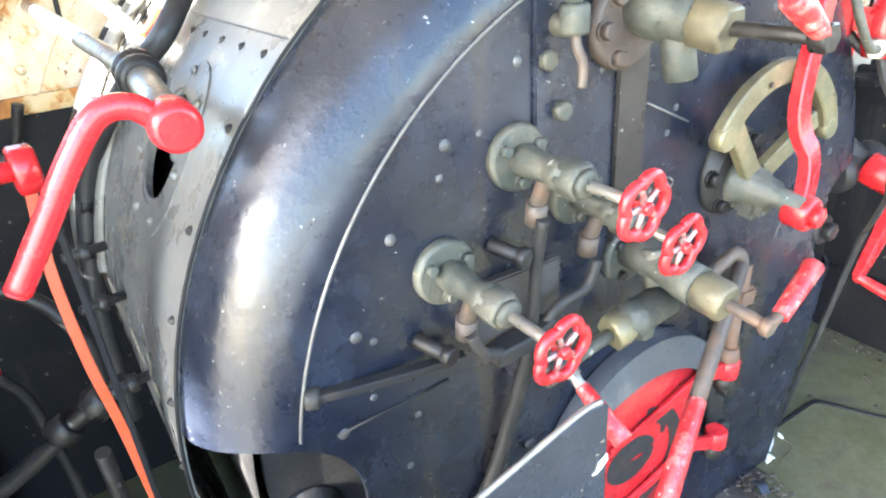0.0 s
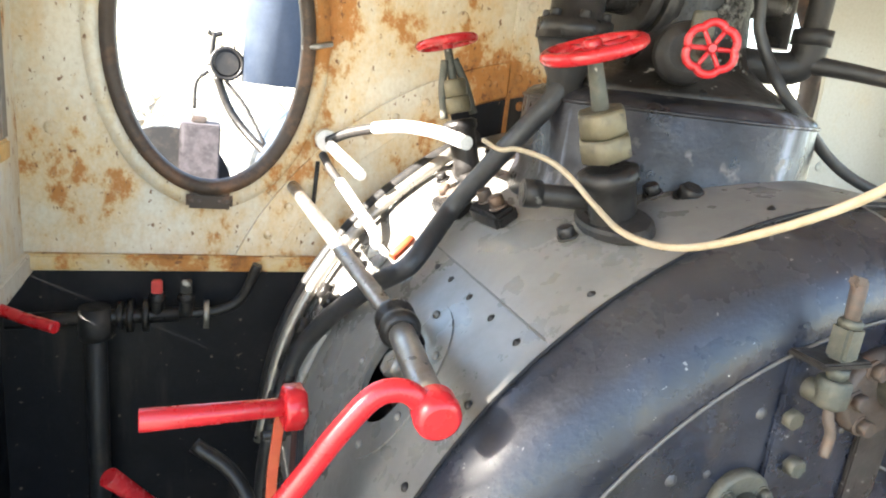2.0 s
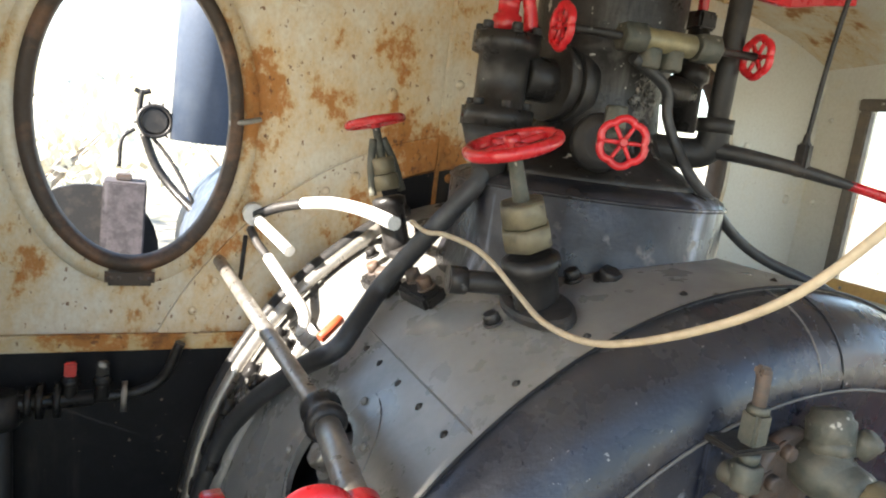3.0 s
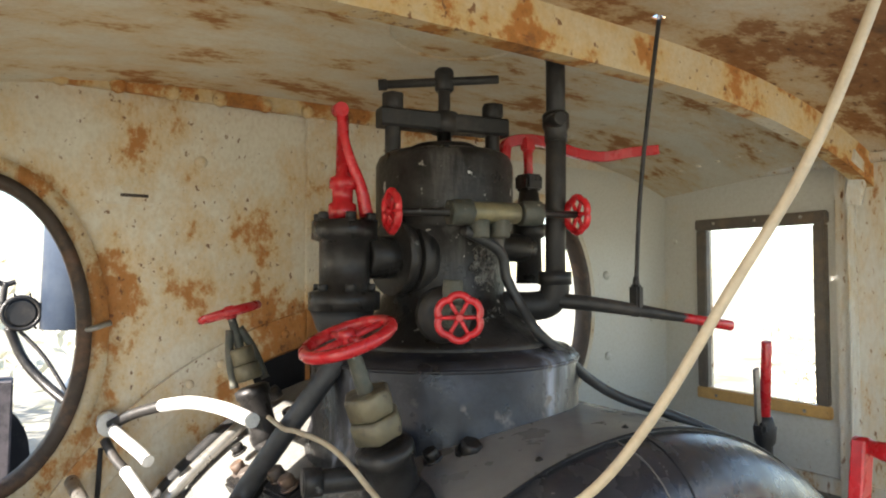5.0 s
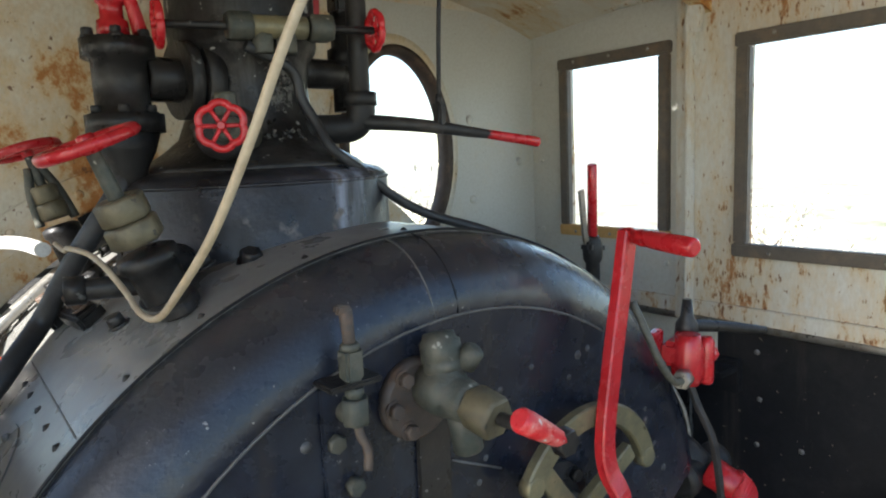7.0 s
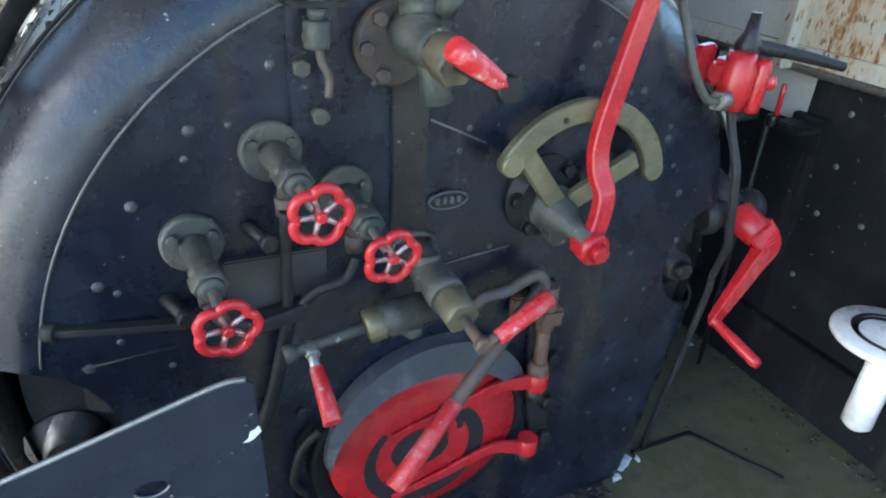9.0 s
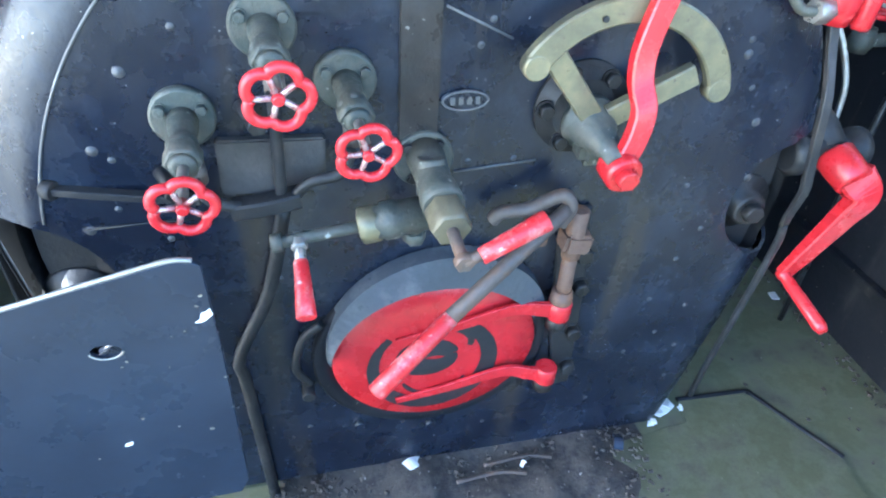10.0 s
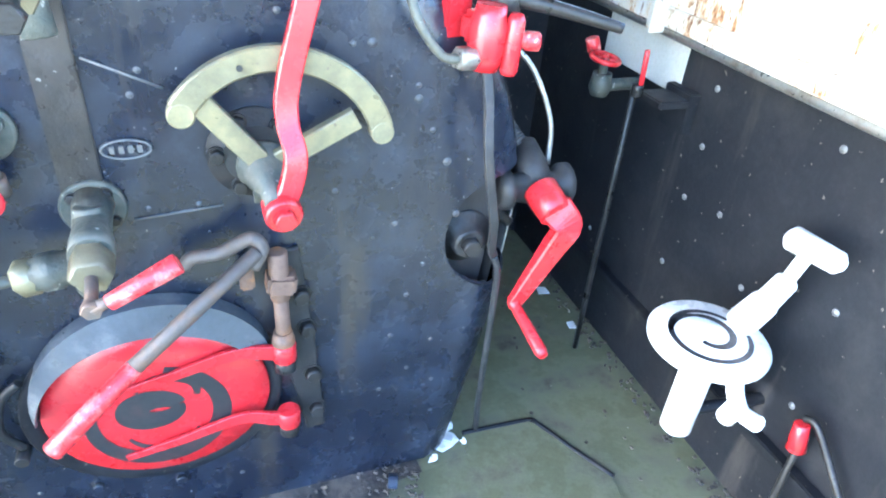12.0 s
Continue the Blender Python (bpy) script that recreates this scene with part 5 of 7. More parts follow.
part("lid", bm, CAST, tf)
U = Vector((0.985, -0.17, 0)).normalized()
for s in (-1, 1):
    p = Vector((TX, TY, 1.82)) + U * s * 0.107
    bm = B()
    rod(bm, p, p + Vector((0, 0, 0.115)), 0.015)
    hexbody(bm, p + Vector((0, 0, 0.10)), (0, 0, 1), 0.023, 0.03)
    part("stud", bm, IRON, tf)
bm = B()
c = Vector((TX, TY, 1.902))
tube(bm, [c - U * 0.135, c - U * 0.11, c - U * 0.05, c + U * 0.05, c + U * 0.11, c + U * 0.135], 0.02, 8, 3, flat=0.9, up=(0, 0, 1))
lathe(bm, c - Vector((0, 0, 0.02)), (0, 0, 1), [(0, 0.026), (0.04, 0.026)], 18)
part("yoke", bm, IRON, tf)
bm = B()
rod(bm, (TX, TY, 1.86), (TX, TY, 2.0), 0.012)
lathe(bm, (TX, TY, 1.965), (0, 0, 1), [(0, 0.016), (0.004, 0.019), (0.04, 0.019), (0.046, 0.014)], 14)
part("screw", bm, IRON, tf)
bm = B()
V = Vector((0.84, -0.53, 0.05)).normalized()
c = Vector((TX, TY, 1.985))
rod(bm, c - V * 0.122, c + V * 0.108, 0.0085)
lathe(bm, c - V * 0.13, V, [(0, 0.011), (0.014, 0.012), (0.018, 0.009)], 12)
part("t_handle", bm, IRON, tf)
heads(tf, "nut", [((-0.03, 0.27, 1.415 - 0.09), (0, -0.5, 0.9)), ((-0.19, 0.255, 1.335), (0, -0.4, 0.9))], 0.018, 0.02, CAST, True)

# valve body at the side of the fountain with red lever
lv = thing("relief_valve", (-0.297, 0.47, 1.50), "black flanged valve body with a red lever on top", "valve")
bm = B()
lathe(bm, (-0.297, 0.47, 1.545), (0, 0, 1), [(0, 0.061), (0.03, 0.061), (0.034, 0.043), (0.115, 0.043), (0.12, 0.056), (0.15, 0.056), (0.154, 0.03)], 28)
part("body", bm, CAST, lv)
heads(lv, "bolt", [((-0.297 + 0.047 * math.cos(k), 0.47 + 0.047 * math.sin(k), z), (0, 0, 1)) for k in [0.3 + 1.0472 * i for i in range(6)] for z in (1.575, 1.695)], 0.009, 0.013, IRON, True)
bm = B()
lathe(bm, (-0.30, 0.47, 1.545), (0, 0, -1), [(0, 0.055), (0.03, 0.045), (0.06, 0.03), (0.09, 0.028)], 20)
part("outlet", bm, IRON, lv)
bm = B()
D = Vector((0.2, 0.02, 0)).normalized()
rod(bm, Vector((-0.26, 0.473, 1.635)), Vector((-0.17, 0.482, 1.635)), 0.038)
lathe(bm, (-0.205, 0.478, 1.635), D, [(0, 0.068), (0.022, 0.068)], 26)
lathe(bm, (-0.175, 0.481, 1.635), D, [(0, 0.07), (0.03, 0.07)], 26)
part("side_flange", bm, CAST, lv)
bm = B()
lathe(bm, (-0.299, 0.475, 1.695), (0, 0, 1), [(0, 0.026), (0.03, 0.024), (0.034, 0.018), (0.055, 0.018), (0.058, 0.023), (0.075, 0.023), (0.08, 0.012), (0.19, 0.010)], 16)
part("spindle", bm, RED, lv)
bm = B()
tube(bm, [(-0.306, 0.472, 1.885), (-0.295, 0.468, 1.82), (-0.272, 0.46, 1.755), (-0.262, 0.457, 1.705)], 0.0105, 10, radii=(0.0075, 0.0125))
lathe(bm, (-0.306, 0.482, 1.888), CR, [(0, 0.0125), (0.02, 0.0125)], 12)
part("lever", bm, RED, lv)

# cross valve in front of the fountain with two small red wheels
cv = thing("cross_valve", (-0.07, 0.36, 1.70), "bronze cross valve with small red wheels at both ends", "valve")
a, b = Vector((-0.257, 0.376, 1.708)), Vector((0.108, 0.323, 1.716))
d = (b - a).normalized()
n = (b - a).length
bm = B()
rod(bm, a, b, 0.0068)
part("stem", bm, CAST, cv)
bm = B()
lathe(bm, a + d * n * 0.34, d, [(0, 0.016), (0.01, 0.019), (n * 0.3, 0.019), (n * 0.31, 0.016)], 18)
part("body", bm, BRASS, cv)
for q in (0.28, 0.66):
    bm = B()
    hexbody(bm, a + d * n * q, d, 0.025, 0.042)
    part("gland_nut", bm, BRONZE, cv)
for q in (0.44, 0.55):
    bm = B()
    hexbody(bm, a + d * n * q + Vector((0, 0, -0.012)), (0, 0, -1), 0.019, 0.032)
    part("outlet_nut", bm, BRONZE, cv)
for w, ax in ((a, -d), (b, d)):
    handwheel(cv, w, ax, 0.033, 6, 0.0065, 0.12, RED)
fv = thing("front_valve", (-0.19, 0.33, 1.54), "small bronze valve with red scalloped wheel on the fountain", "valve")
w = Vector((-0.225, 0.230, 1.542))
ax = Vector((-0.45, -0.88, 0.02)).normalized()
handwheel(fv, w, ax, 0.0335, 6, 0.0056, 0.14, RED)
bm = B()
rod(bm, w, w - ax * 0.11, 0.008)
lathe(bm, w - ax * 0.05, -ax, [(0, 0.015), (0.02, 0.022), (0.05, 0.024), (0.09, 0.03), (0.12, 0.045)], 20)
part("bonnet", bm, BRONZE, fv)
bm = B()
hexbody(bm, w - ax * 0.075 + Vector((0, 0, 0.02)), (0, 0, 1), 0.018, 0.036)
part("top_nut", bm, BRONZE, fv)
bm = B()
lathe(bm, w - ax * 0.085 + Vector((-0.012, 0, 0)), -ax, [(0, 0.028), (0.01, 0.043), (0.03, 0.047)], 26)
part("seat_ring", bm, IRON, fv)

# big handwheel valves on the boiler shoulder
for nm, w, b, r, hw in (("stop_valve", Vector((-0.399, 0.235, 1.521)), Vector((-0.312, 0.242, 1.285)), 1.0, 0.0595), ("stop_valve", Vector((-0.413, 0.752, 1.530)), Vector((-0.355, 0.715, 1.30)), 0.82, 0.054)):
    v = thing(nm, b, "stop valve with large red handwheel on the boiler shoulder", "valve", "large red stop valves")
    ax = (w - b).normalized()
    n = (w - b).length
    handwheel(v, w, ax, hw, 4, 0.0085, 0, RED)
    bm = B()
    rod(bm, b + ax * n * 0.6, w + ax * 0.012, 0.012 * r, 0.009 * r)
    part("stem", bm, BRONZE, v)
    bm = B()
    hexbody(bm, b + ax * n * 0.56, ax, 0.034 * r, 0.034)
    hexbody(bm, b + ax * n * 0.43, ax, 0.037 * r, 0.032)
    part("gland_nut", bm, GLAND, v)
    bm = B()
    lathe(bm, b - ax * 0.02, ax, [(0, 0.036 * r), (0.02, 0.033 * r), (0.05, 0.033 * r), (n * 0.36, 0.035 * r), (n * 0.38, 0.041 * r), (n * 0.44, 0.041 * r), (n * 0.46, 0.03 * r)], 24)
    part("body", bm, CAST, v)
    if r < 1:
        for sd in (-1, 1):
            bm = B()
            side = frame_of(ax)[1] * 0.024 * sd
            tube(bm, [b + ax * n * 0.40 + side * 1.3, b + ax * n * 0.65 + side, b + ax * n * 0.86 + side * 0.4], 0.0085, 8)
            part("yoke_post", bm, BRONZE, v)
    bm = B()
    na = math.degrees(math.atan2(b.z - CZ, b.x - CX))
    nr = out(na)
    c = on_shell(na, b.y, R1 + 0.006)
    plate(bm, oval(0, 0, 0.038 * r, 0.082 * r, 32), 0.018, Matrix.Translation(c) @ nr.to_track_quat("-Y", "Z").to_matrix().to_4x4() @ pose(0, 0, 0, 0, 90, 0), 0.004)
    base = part("base_flange", bm, IRON, v)
    s = Vector((-nr.z, 0, nr.x))
    heads(base, "nut", [(c + nr * 0.02 + s * q, nr) for q in (-0.07 * r, 0.07 * r)], 0.012, 0.014, CAST, True)
bm = B()
rod(bm, (-0.34, 0.26, 1.33), (-0.27, 0.33, 1.34), 0.03)
lathe(bm, (-0.415, 0.285, 1.325), (-1, 0.2, 0), [(0, 0.02), (0.025, 0.02)], 14)
rod(bm, (-0.34, 0.262, 1.325), (-0.44, 0.29, 1.325), 0.016)
solo("valve_branch", bm, CAST, "short cast branch from the stop valve into the drum", "pipe")
# clamp feet beside the drum, bright in the sun
for x, y in ((-0.395, 0.47), (-0.42, 0.60)):
    c = Vector((x, y, CZ + math.sqrt(0.722 ** 2 - (x - CX) ** 2)))
    ft = thing("clamp_foot", c, "oily bolted clamp foot on the boiler top", "clamp", "clamp feet")
    bm = B()
    slab(bm, c + Vector((0, 0, 0.012)), (0.045, 0.09, 0.03), (0, -30, 10), 0.006)
    f = part("block", bm, CAST, ft)
    heads(f, "nut", [(c + Vector((-0.005, q, 0.03)), (-0.5, 0, 0.85)) for q in (-0.025, 0.025)], 0.013, 0.018, RUSTIRON, True)

# vertical exhaust pipe, elbow, pull handle and red lever
vp = thing("blower_pipe", (0.10, 0.38, 1.53), "black upright blower pipe with elbow beside the fountain", "pipe")
bm = B()
rod(bm, (0.10, 0.375, 1.57), (0.10, 0.37, 1.885), 0.0195)
part("pipe", bm, IRON, vp)
bm = B()
rod(bm, (0.10, 0.37, 1.905), (0.10, 0.37, 2.025), 0.0185)
lathe(bm, (0.10, 0.37, 2.02), (0, 0, 1), [(0, 0.021), (0.01, 0.021)], 16)
part("upper_pipe", bm, IRON, vp)
bm = B()
lathe(bm, (0.10, 0.37, 1.86), (0, 0, 1), [(0, 0.022), (0.02, 0.022), (0.028, 0.026), (0.052, 0.026), (0.058, 0.02)], 18)
rod(bm, (0.085, 0.37, 1.897), (0.08, 0.335, 1.897), 0.014)
part("union", bm, CAST, vp)
bm = B()
tube(bm, [(0.10, 0.376, 1.60), (0.10, 0.38, 1.565), (0.08, 0.395, 1.545), (0.0, 0.43, 1.545)], 0.028, 16)
lathe(bm, (0.10, 0.376, 1.585), (0, 0, 1), [(0, 0.032), (0.025, 0.032)], 18)
part("elbow", bm, IRON, vp)
ph = thing("pull_rod", (0.25, 0.26, 1.53), "dark pull rod with red grip and hanger rod to the roof", "lever")
bm = B()
tube(bm, [(0.10, 0.37, 1.555), (0.15, 0.32, 1.548), (0.21, 0.27, 1.537), (0.27, 0.25, 1.527), (0.31, 0.238, 1.521)], 0.0135, 12, radii=(0.0155, 0.0085))
part("bar", bm, IRON, ph)
bm = B()
rod(bm, (0.300, 0.241, 1.5225), (0.414, 0.212, 1.503), 0.0088, 0.0105)
part("grip", bm, RED, ph)
bm = B()
slab(bm, (0.209, 0.272, 1.555), (0.018, 0.024, 0.06), bevel=0.004)
lathe(bm, (0.209, 0.272, 1.58), (0, 0, 1), [(0, 0.008), (0.02, 0.005)], 10)
part("clevis", bm, IRON, ph)
bm = B()
tube(bm, [(0.209, 0.272, 1.58), (0.211, 0.262, 1.75), (0.217, 0.242, 1.93), (0.222, 0.22, roof_z(0.22) + 0.01)], 0.0042, 8)
part("hanger", bm, IRON, ph)
wl = thing("whistle_lever", (0.15, 0.50, 1.70), "bent red whistle lever on a small black valve", "lever")
bm = B()
tube(bm, [(0.09, 0.52, 1.78), (0.095, 0.52, 1.86), (0.105, 0.52, 1.885), (0.15, 0.505, 1.893), (0.20, 0.495, 1.888), (0.26, 0.48, 1.872), (0.33, 0.465, 1.868), (0.40, 0.45, 1.882), (0.478, 0.433, 1.894)], 0.0115, 8, 6, flat=0.6, up=(0, 1, 0))
part("arm", bm, RED, wl)
bm = B()
rod(bm, (0.145, 0.505, 1.885), (0.147, 0.505, 1.81), 0.010)
slab(bm, (0.145, 0.505, 1.882), (0.03, 0.02, 0.03), bevel=0.004)
part("link", bm, RED, wl)
bm = B()
slab(bm, (0.147, 0.505, 1.80), (0.045, 0.045, 0.035), bevel=0.005)
lathe(bm, (0.147, 0.505, 1.785), (0, 0, -1), [(0, 0.02), (0.04, 0.026), (0.07, 0.026), (0.075, 0.035), (0.10, 0.035), (0.105, 0.026), (0.2, 0.028)], 20)
rod(bm, (0.03, 0.50, 1.66), (0.147, 0.505, 1.66), 0.03)
part("valve", bm, CAST, wl)
# black hose from the cross valve over the boiler to the brake valve
bm = B()
e = a + d * n * 0.55 + Vector((0, 0, -0.03))
tube(bm, [e, (-0.047, 0.36, 1.645), (-0.030, 0.36, 1.595), (-0.012, 0.345, 1.55), (0.0, 0.315, 1.505), (0.055, 0.31, 1.462), (0.125, 0.31, 1.41), (0.19, 0.29, 1.372), (0.29, 0.225, 1.33), (0.42, 0.14, 1.255), (0.515, 0.08, 1.155), (0.555, 0.03, 1.06), (0.575, -0.005, 1.02), (0.60, -0.02, 1.02)], 0.0095, 12)
solo("brake_hose", bm, RUBBER, "dark hose from the fountain over the boiler", "hose")

# thick hose and lagged pipes on the shoulder
bm = B()
tube(bm, [(-0.30, 0.47, 1.49), (-0.32, 0.46, 1.455), (-0.35, 0.47, 1.41), (-0.385, 0.49, 1.355), (-0.42, 0.52, 1.29), (-0.447, 0.54, 1.24), (-0.492, 0.505, 1.195), (-0.53, 0.485, 1.155), (-0.565, 0.53, 1.112), (-0.60, 0.575, 1.062), (-0.64, 0.62, 1.0), (-0.685, 0.66, 0.90), (-0.725, 0.67, 0.70), (-0.735, 0.67, 0.4)], 0.0175, 16)
solo("steam_hose", bm, RUBBER, "thick black hose lying over the boiler shoulder", "hose")
lp = thing("lagged_pipes", (-0.60, 0.93, 1.28), "white lagged pipes with a bandaged elbow at the wall", "pipe")
for pts, r, mat in (([(-0.60, 0.93, 1.30), (-0.565, 0.89, 1.325), (-0.52, 0.84, 1.345)], 0.011, IRON), ([(-0.52, 0.84, 1.345), (-0.48, 0.76, 1.36), (-0.45, 0.64, 1.365), (-0.43, 0.54, 1.36)], 0.0125, LAGGING),
                    ([(-0.61, 0.93, 1.27), (-0.598, 0.89, 1.245), (-0.582, 0.85, 1.225)], 0.0095, IRON), ([(-0.582, 0.85, 1.225), (-0.555, 0.77, 1.185), (-0.535, 0.70, 1.15), (-0.545, 0.66, 1.12)], 0.0115, LAGGING),
                    ([(-0.60, 0.97, 1.30), (-0.602, 0.93, 1.30)], 0.024, LAGGING), ([(-0.60, 0.91, 1.295), (-0.56, 0.84, 1.26), (-0.55, 0.80, 1.25)], 0.012, LAGGING), ([(-0.615, 0.955, 1.25), (-0.62, 0.955, 1.15)], 0.005, IRON)):
    bm = B()
    tube(bm, pts, r, 12)
    part("pipe", bm, mat, lp)
for k, (r, off) in enumerate(((0.016, 0.0), (0.013, 0.045))):
    bm = B()
    tube(bm, [on_shell(112 + 6 * k, 0.90 - off, 0.745), on_shell(122, 0.88 - off, 0.742), on_shell(135, 0.86 - off, 0.742), on_shell(148, 0.84 - off, 0.745), on_shell(162, 0.82 - off, 0.748), on_shell(178, 0.80 - off, 0.75)], r, 12)
    solo("shoulder_pipe", bm, IRON if k == 0 else STEEL, "dark pipe bent round the boiler shoulder", "pipe")
# flange strip with big bolts round the shoulder
bm = B()
vsr = [[bm.verts.new(on_shell(138 + 34 * i / 16, y, r)) for i in range(17)] for y, r in ((0.63, 0.72), (0.63, 0.733), (0.75, 0.733), (0.75, 0.72))]
for p, q in zip(vsr, vsr[1:]):
    for i in range(16):
        bm.faces.new((p[i], p[i + 1], q[i + 1], q[i])).smooth = True
fs = solo("flange_strip", bm, CLAD, "grey flange strip with heavy bolts on the boiler shoulder", "flange")
heads(fs, "bolt", [(on_shell(143 + 6.5 * i, y, 0.733), out(143 + 6.5 * i)) for i in range(5) for y in (0.66, 0.72)], 0.018, 0.02, CAST, True)
bm = B()
rod(bm, (-0.505, 0.555, 1.185), (-0.545, 0.535, 1.155), 0.009)
solo("red_tag", bm, ORANGE, "small red painted peg beside the hose", "peg")

# ---- regulator levers at the shoulder ----
rl = thing("regulator", (-0.606, 0.083, 1.10), "long dark regulator shaft with a bent red lever", "lever")
s0, s1, s2 = Vector((-0.665, 0.975, 1.187)), Vector((-0.607, 0.266, 1.144)), Vector((-0.617, 0.075, 1.127))
bm = B()
rod(bm, s0, s1, 0.0135)
part("shaft", bm, STEEL, rl)
bm = B()
ax = (s2 - s1).normalized()
rod(bm, s1, s2, 0.0175)
part("sleeve", bm, STEEL, rl)
bm = B()
lathe(bm, s1 - ax * 0.03, ax, [(0, 0.020), (0.008, 0.028), (0.018, 0.028), (0.022, 0.023), (0.036, 0.023), (0.04, 0.028), (0.05, 0.028), (0.058, 0.021)], 20)
part("collar", bm, CAST, rl)
bm = B()
lathe(bm, s2 - ax * 0.014, ax, [(0, 0.020), (0.007, 0.0255), (0.028, 0.0265), (0.038, 0.0245), (0.043, 0.0185)], 28)
part("lever_hub", bm, RED, rl)
bm = B()
tube(bm, [(-0.628, 0.072, 1.132), (-0.652, 0.073, 1.150), (-0.682, 0.075, 1.146), (-0.715, 0.076, 1.108), (-0.752, 0.075, 1.055), (-0.791, 0.074, 1.000)], 0.0128, 14, 8)
lathe(bm, (-0.791, 0.074, 1.0005), (-0.58, 0, -0.8), [(0, 0.0132), (0.004, 0.0105)], 14)
part("lever_arm", bm, RED, rl)
sh = thing("side_lever", (-0.751, 0.163, 0.5), "red lever handle on an upright orange bar", "lever")
bm = B()
hexbody(bm, (-0.740, 0.164, 1.089), (-1, -0.1, 0.02), 0.0265, 0.024)
part("block", bm, RED, sh)
bm = B()
rod(bm, (-0.755, 0.163, 1.09), (-0.910, 0.146, 1.094), 0.0105, 0.0125)
part("handle", bm, RED, sh)
bm = B()
slab(bm, (-0.742, 0.185, 0.54), (0.008, 0.05, 1.08), bevel=0.002)
part("bar", bm, SOOT, sh)
bm = B()
tube(bm, [(-0.755, 0.24, 1.05), (-0.765, 0.22, 0.95), (-0.762, 0.21, 0.82), (-0.752, 0.21, 0.70), (-0.74, 0.2, 0.45)], 0.0065, 10, flat=0.5)
part("orange_strip", bm, ORANGE, sh, "orange painted strip")
for y, z in ((0.50, 0.853), (0.43, 0.793), (0.30, 0.72)):
    bm = B()
    rod(bm, (-0.69, y, z), (-0.755, y - 0.02, z + 0.005), 0.008)
    hexbody(bm, (-0.715, y - 0.01, z + 0.002), (-1, 0, 0), 0.014, 0.014)
    solo("stud_bolt", bm, CAST, "long stud bolt in the boiler side", "bolt", group="side studs")

# ---- pipe work in the dark corner ----
cp = thing("corner_pipework", (-1.0, 0.92, 0.0), "black pipe with cocks along the sooty front wall", "pipe")
bm = B()
rod(bm, (-1.22, 0.90, 0.90), (-0.90, 0.915, 0.905), 0.016)
tube(bm, [(-0.90, 0.915, 0.905), (-0.82, 0.92, 0.91), (-0.77, 0.92, 0.94), (-0.74, 0.91, 1.02)], 0.011, 10)
part("pipe", bm, CAST, cp)
for x, r in ((-1.02, 0.03), (-1.0, 0.036), (-0.97, 0.036), (-0.85, 0.032)):
    bm = B()
    lathe(bm, (x, 0.912, 0.905), (1, 0, 0), [(0, r), (0.012, r)], 18)
    part("flange", bm, CAST if x < -0.9 else STEEL, cp)
for x, m in ((-0.943, RED), (-0.885, CAST)):
    bm = B()
    rod(bm, (x, 0.912, 0.905), (x, 0.912, 0.955), 0.014)
    hexbody(bm, (x, 0.912, 0.935), (0, 0, 1), 0.018, 0.014)
    part("cock", bm, CAST, cp)
    bm = B()
    slab(bm, (x, 0.912, 0.968), (0.022, 0.014, 0.032), bevel=0.003)
    part("cock_key", bm, m, cp)
bm = B()
rod(bm, (-1.06, 0.9, 0.90), (-1.05, 0.88, 0.0), 0.022)
lathe(bm, (-1.06, 0.9, 0.93), (0.01, -0.02, -1), [(0, 0.03), (0.05, 0.034), (0.07, 0.03)], 16)
part("drop_pipe", bm, IRON, cp)
bm = B()
tube(bm, [(-1.09, 0.69, 0.972), (-1.14, 0.72, 0.977), (-1.2, 0.76, 0.985)], 0.011, 10)
part("red_lever", bm, RED, cp)
lh = thing("low_lever", (-0.95, 0.58, 0.0), "dark red lever low in the sooty corner", "lever")
bm = B()
rod(bm, (-0.996, 0.561, 0.753), (-0.913, 0.613, 0.630), 0.017, 0.013)
part("grip", bm, RED, lh)
bm = B()
tube(bm, [(-0.915, 0.612, 0.633), (-0.88, 0.63, 0.50), (-0.86, 0.64, 0.0)], 0.010, 10)
part("bar", bm, IRON, lh)
jp = thing("jointed_pipe", (-0.85, 0.45, 0.0), "dark jointed pipe low beside the boiler", "pipe")
bm = B()
tube(bm, [(-0.73, 0.40, 0.66), (-0.80, 0.42, 0.62), (-0.90, 0.45, 0.54), (-1.05, 0.5, 0.44), (-1.2, 0.55, 0.33)], 0.016, 10)
part("pipe", bm, CAST, jp)
for q in ((-0.76, 0.405, 0.645), (-0.82, 0.43, 0.605)):
    bm = B()
    hexbody(bm, q, (-0.8, 0.2, -0.5), 0.03, 0.035)
    part("union", bm, CAST, jp)
bm = B()
tube(bm, [(-0.76, 0.42, 0.66), (-0.765, 0.43, 0.74), (-0.80, 0.47, 0.80), (-0.86, 0.5, 0.84)], 0.012, 10)
rod(bm, (-0.80, 0.5, 0.02), (-0.79, 0.30, 0.62), 0.012)
part("branch", bm, CAST, jp)

# ---- loose flex from the roof ----
bm = B()
tube(bm, [(-0.417, 0.50, 1.372), (-0.413, 0.44, 1.365), (-0.418, 0.37, 1.375), (-0.405, 0.30, 1.372), (-0.395, 0.25, 1.358), (-0.385, 0.19, 1.33), (-0.385, 0.12, 1.313), (-0.39, 0.02, 1.325), (-0.395, -0.09, 1.372),
          (-0.39, -0.18, 1.43), (-0.375, -0.235, 1.50), (-0.35, -0.28, 1.59), (-0.305, -0.32, 1.695), (-0.24, -0.345, 1.84), (-0.18, -0.355, 1.97), (-0.13, -0.36, 2.078)], 0.0040, 10)
solo("hanging_cable", bm, CABLE, "beige flex looping from the boiler up to the roof", "cable")
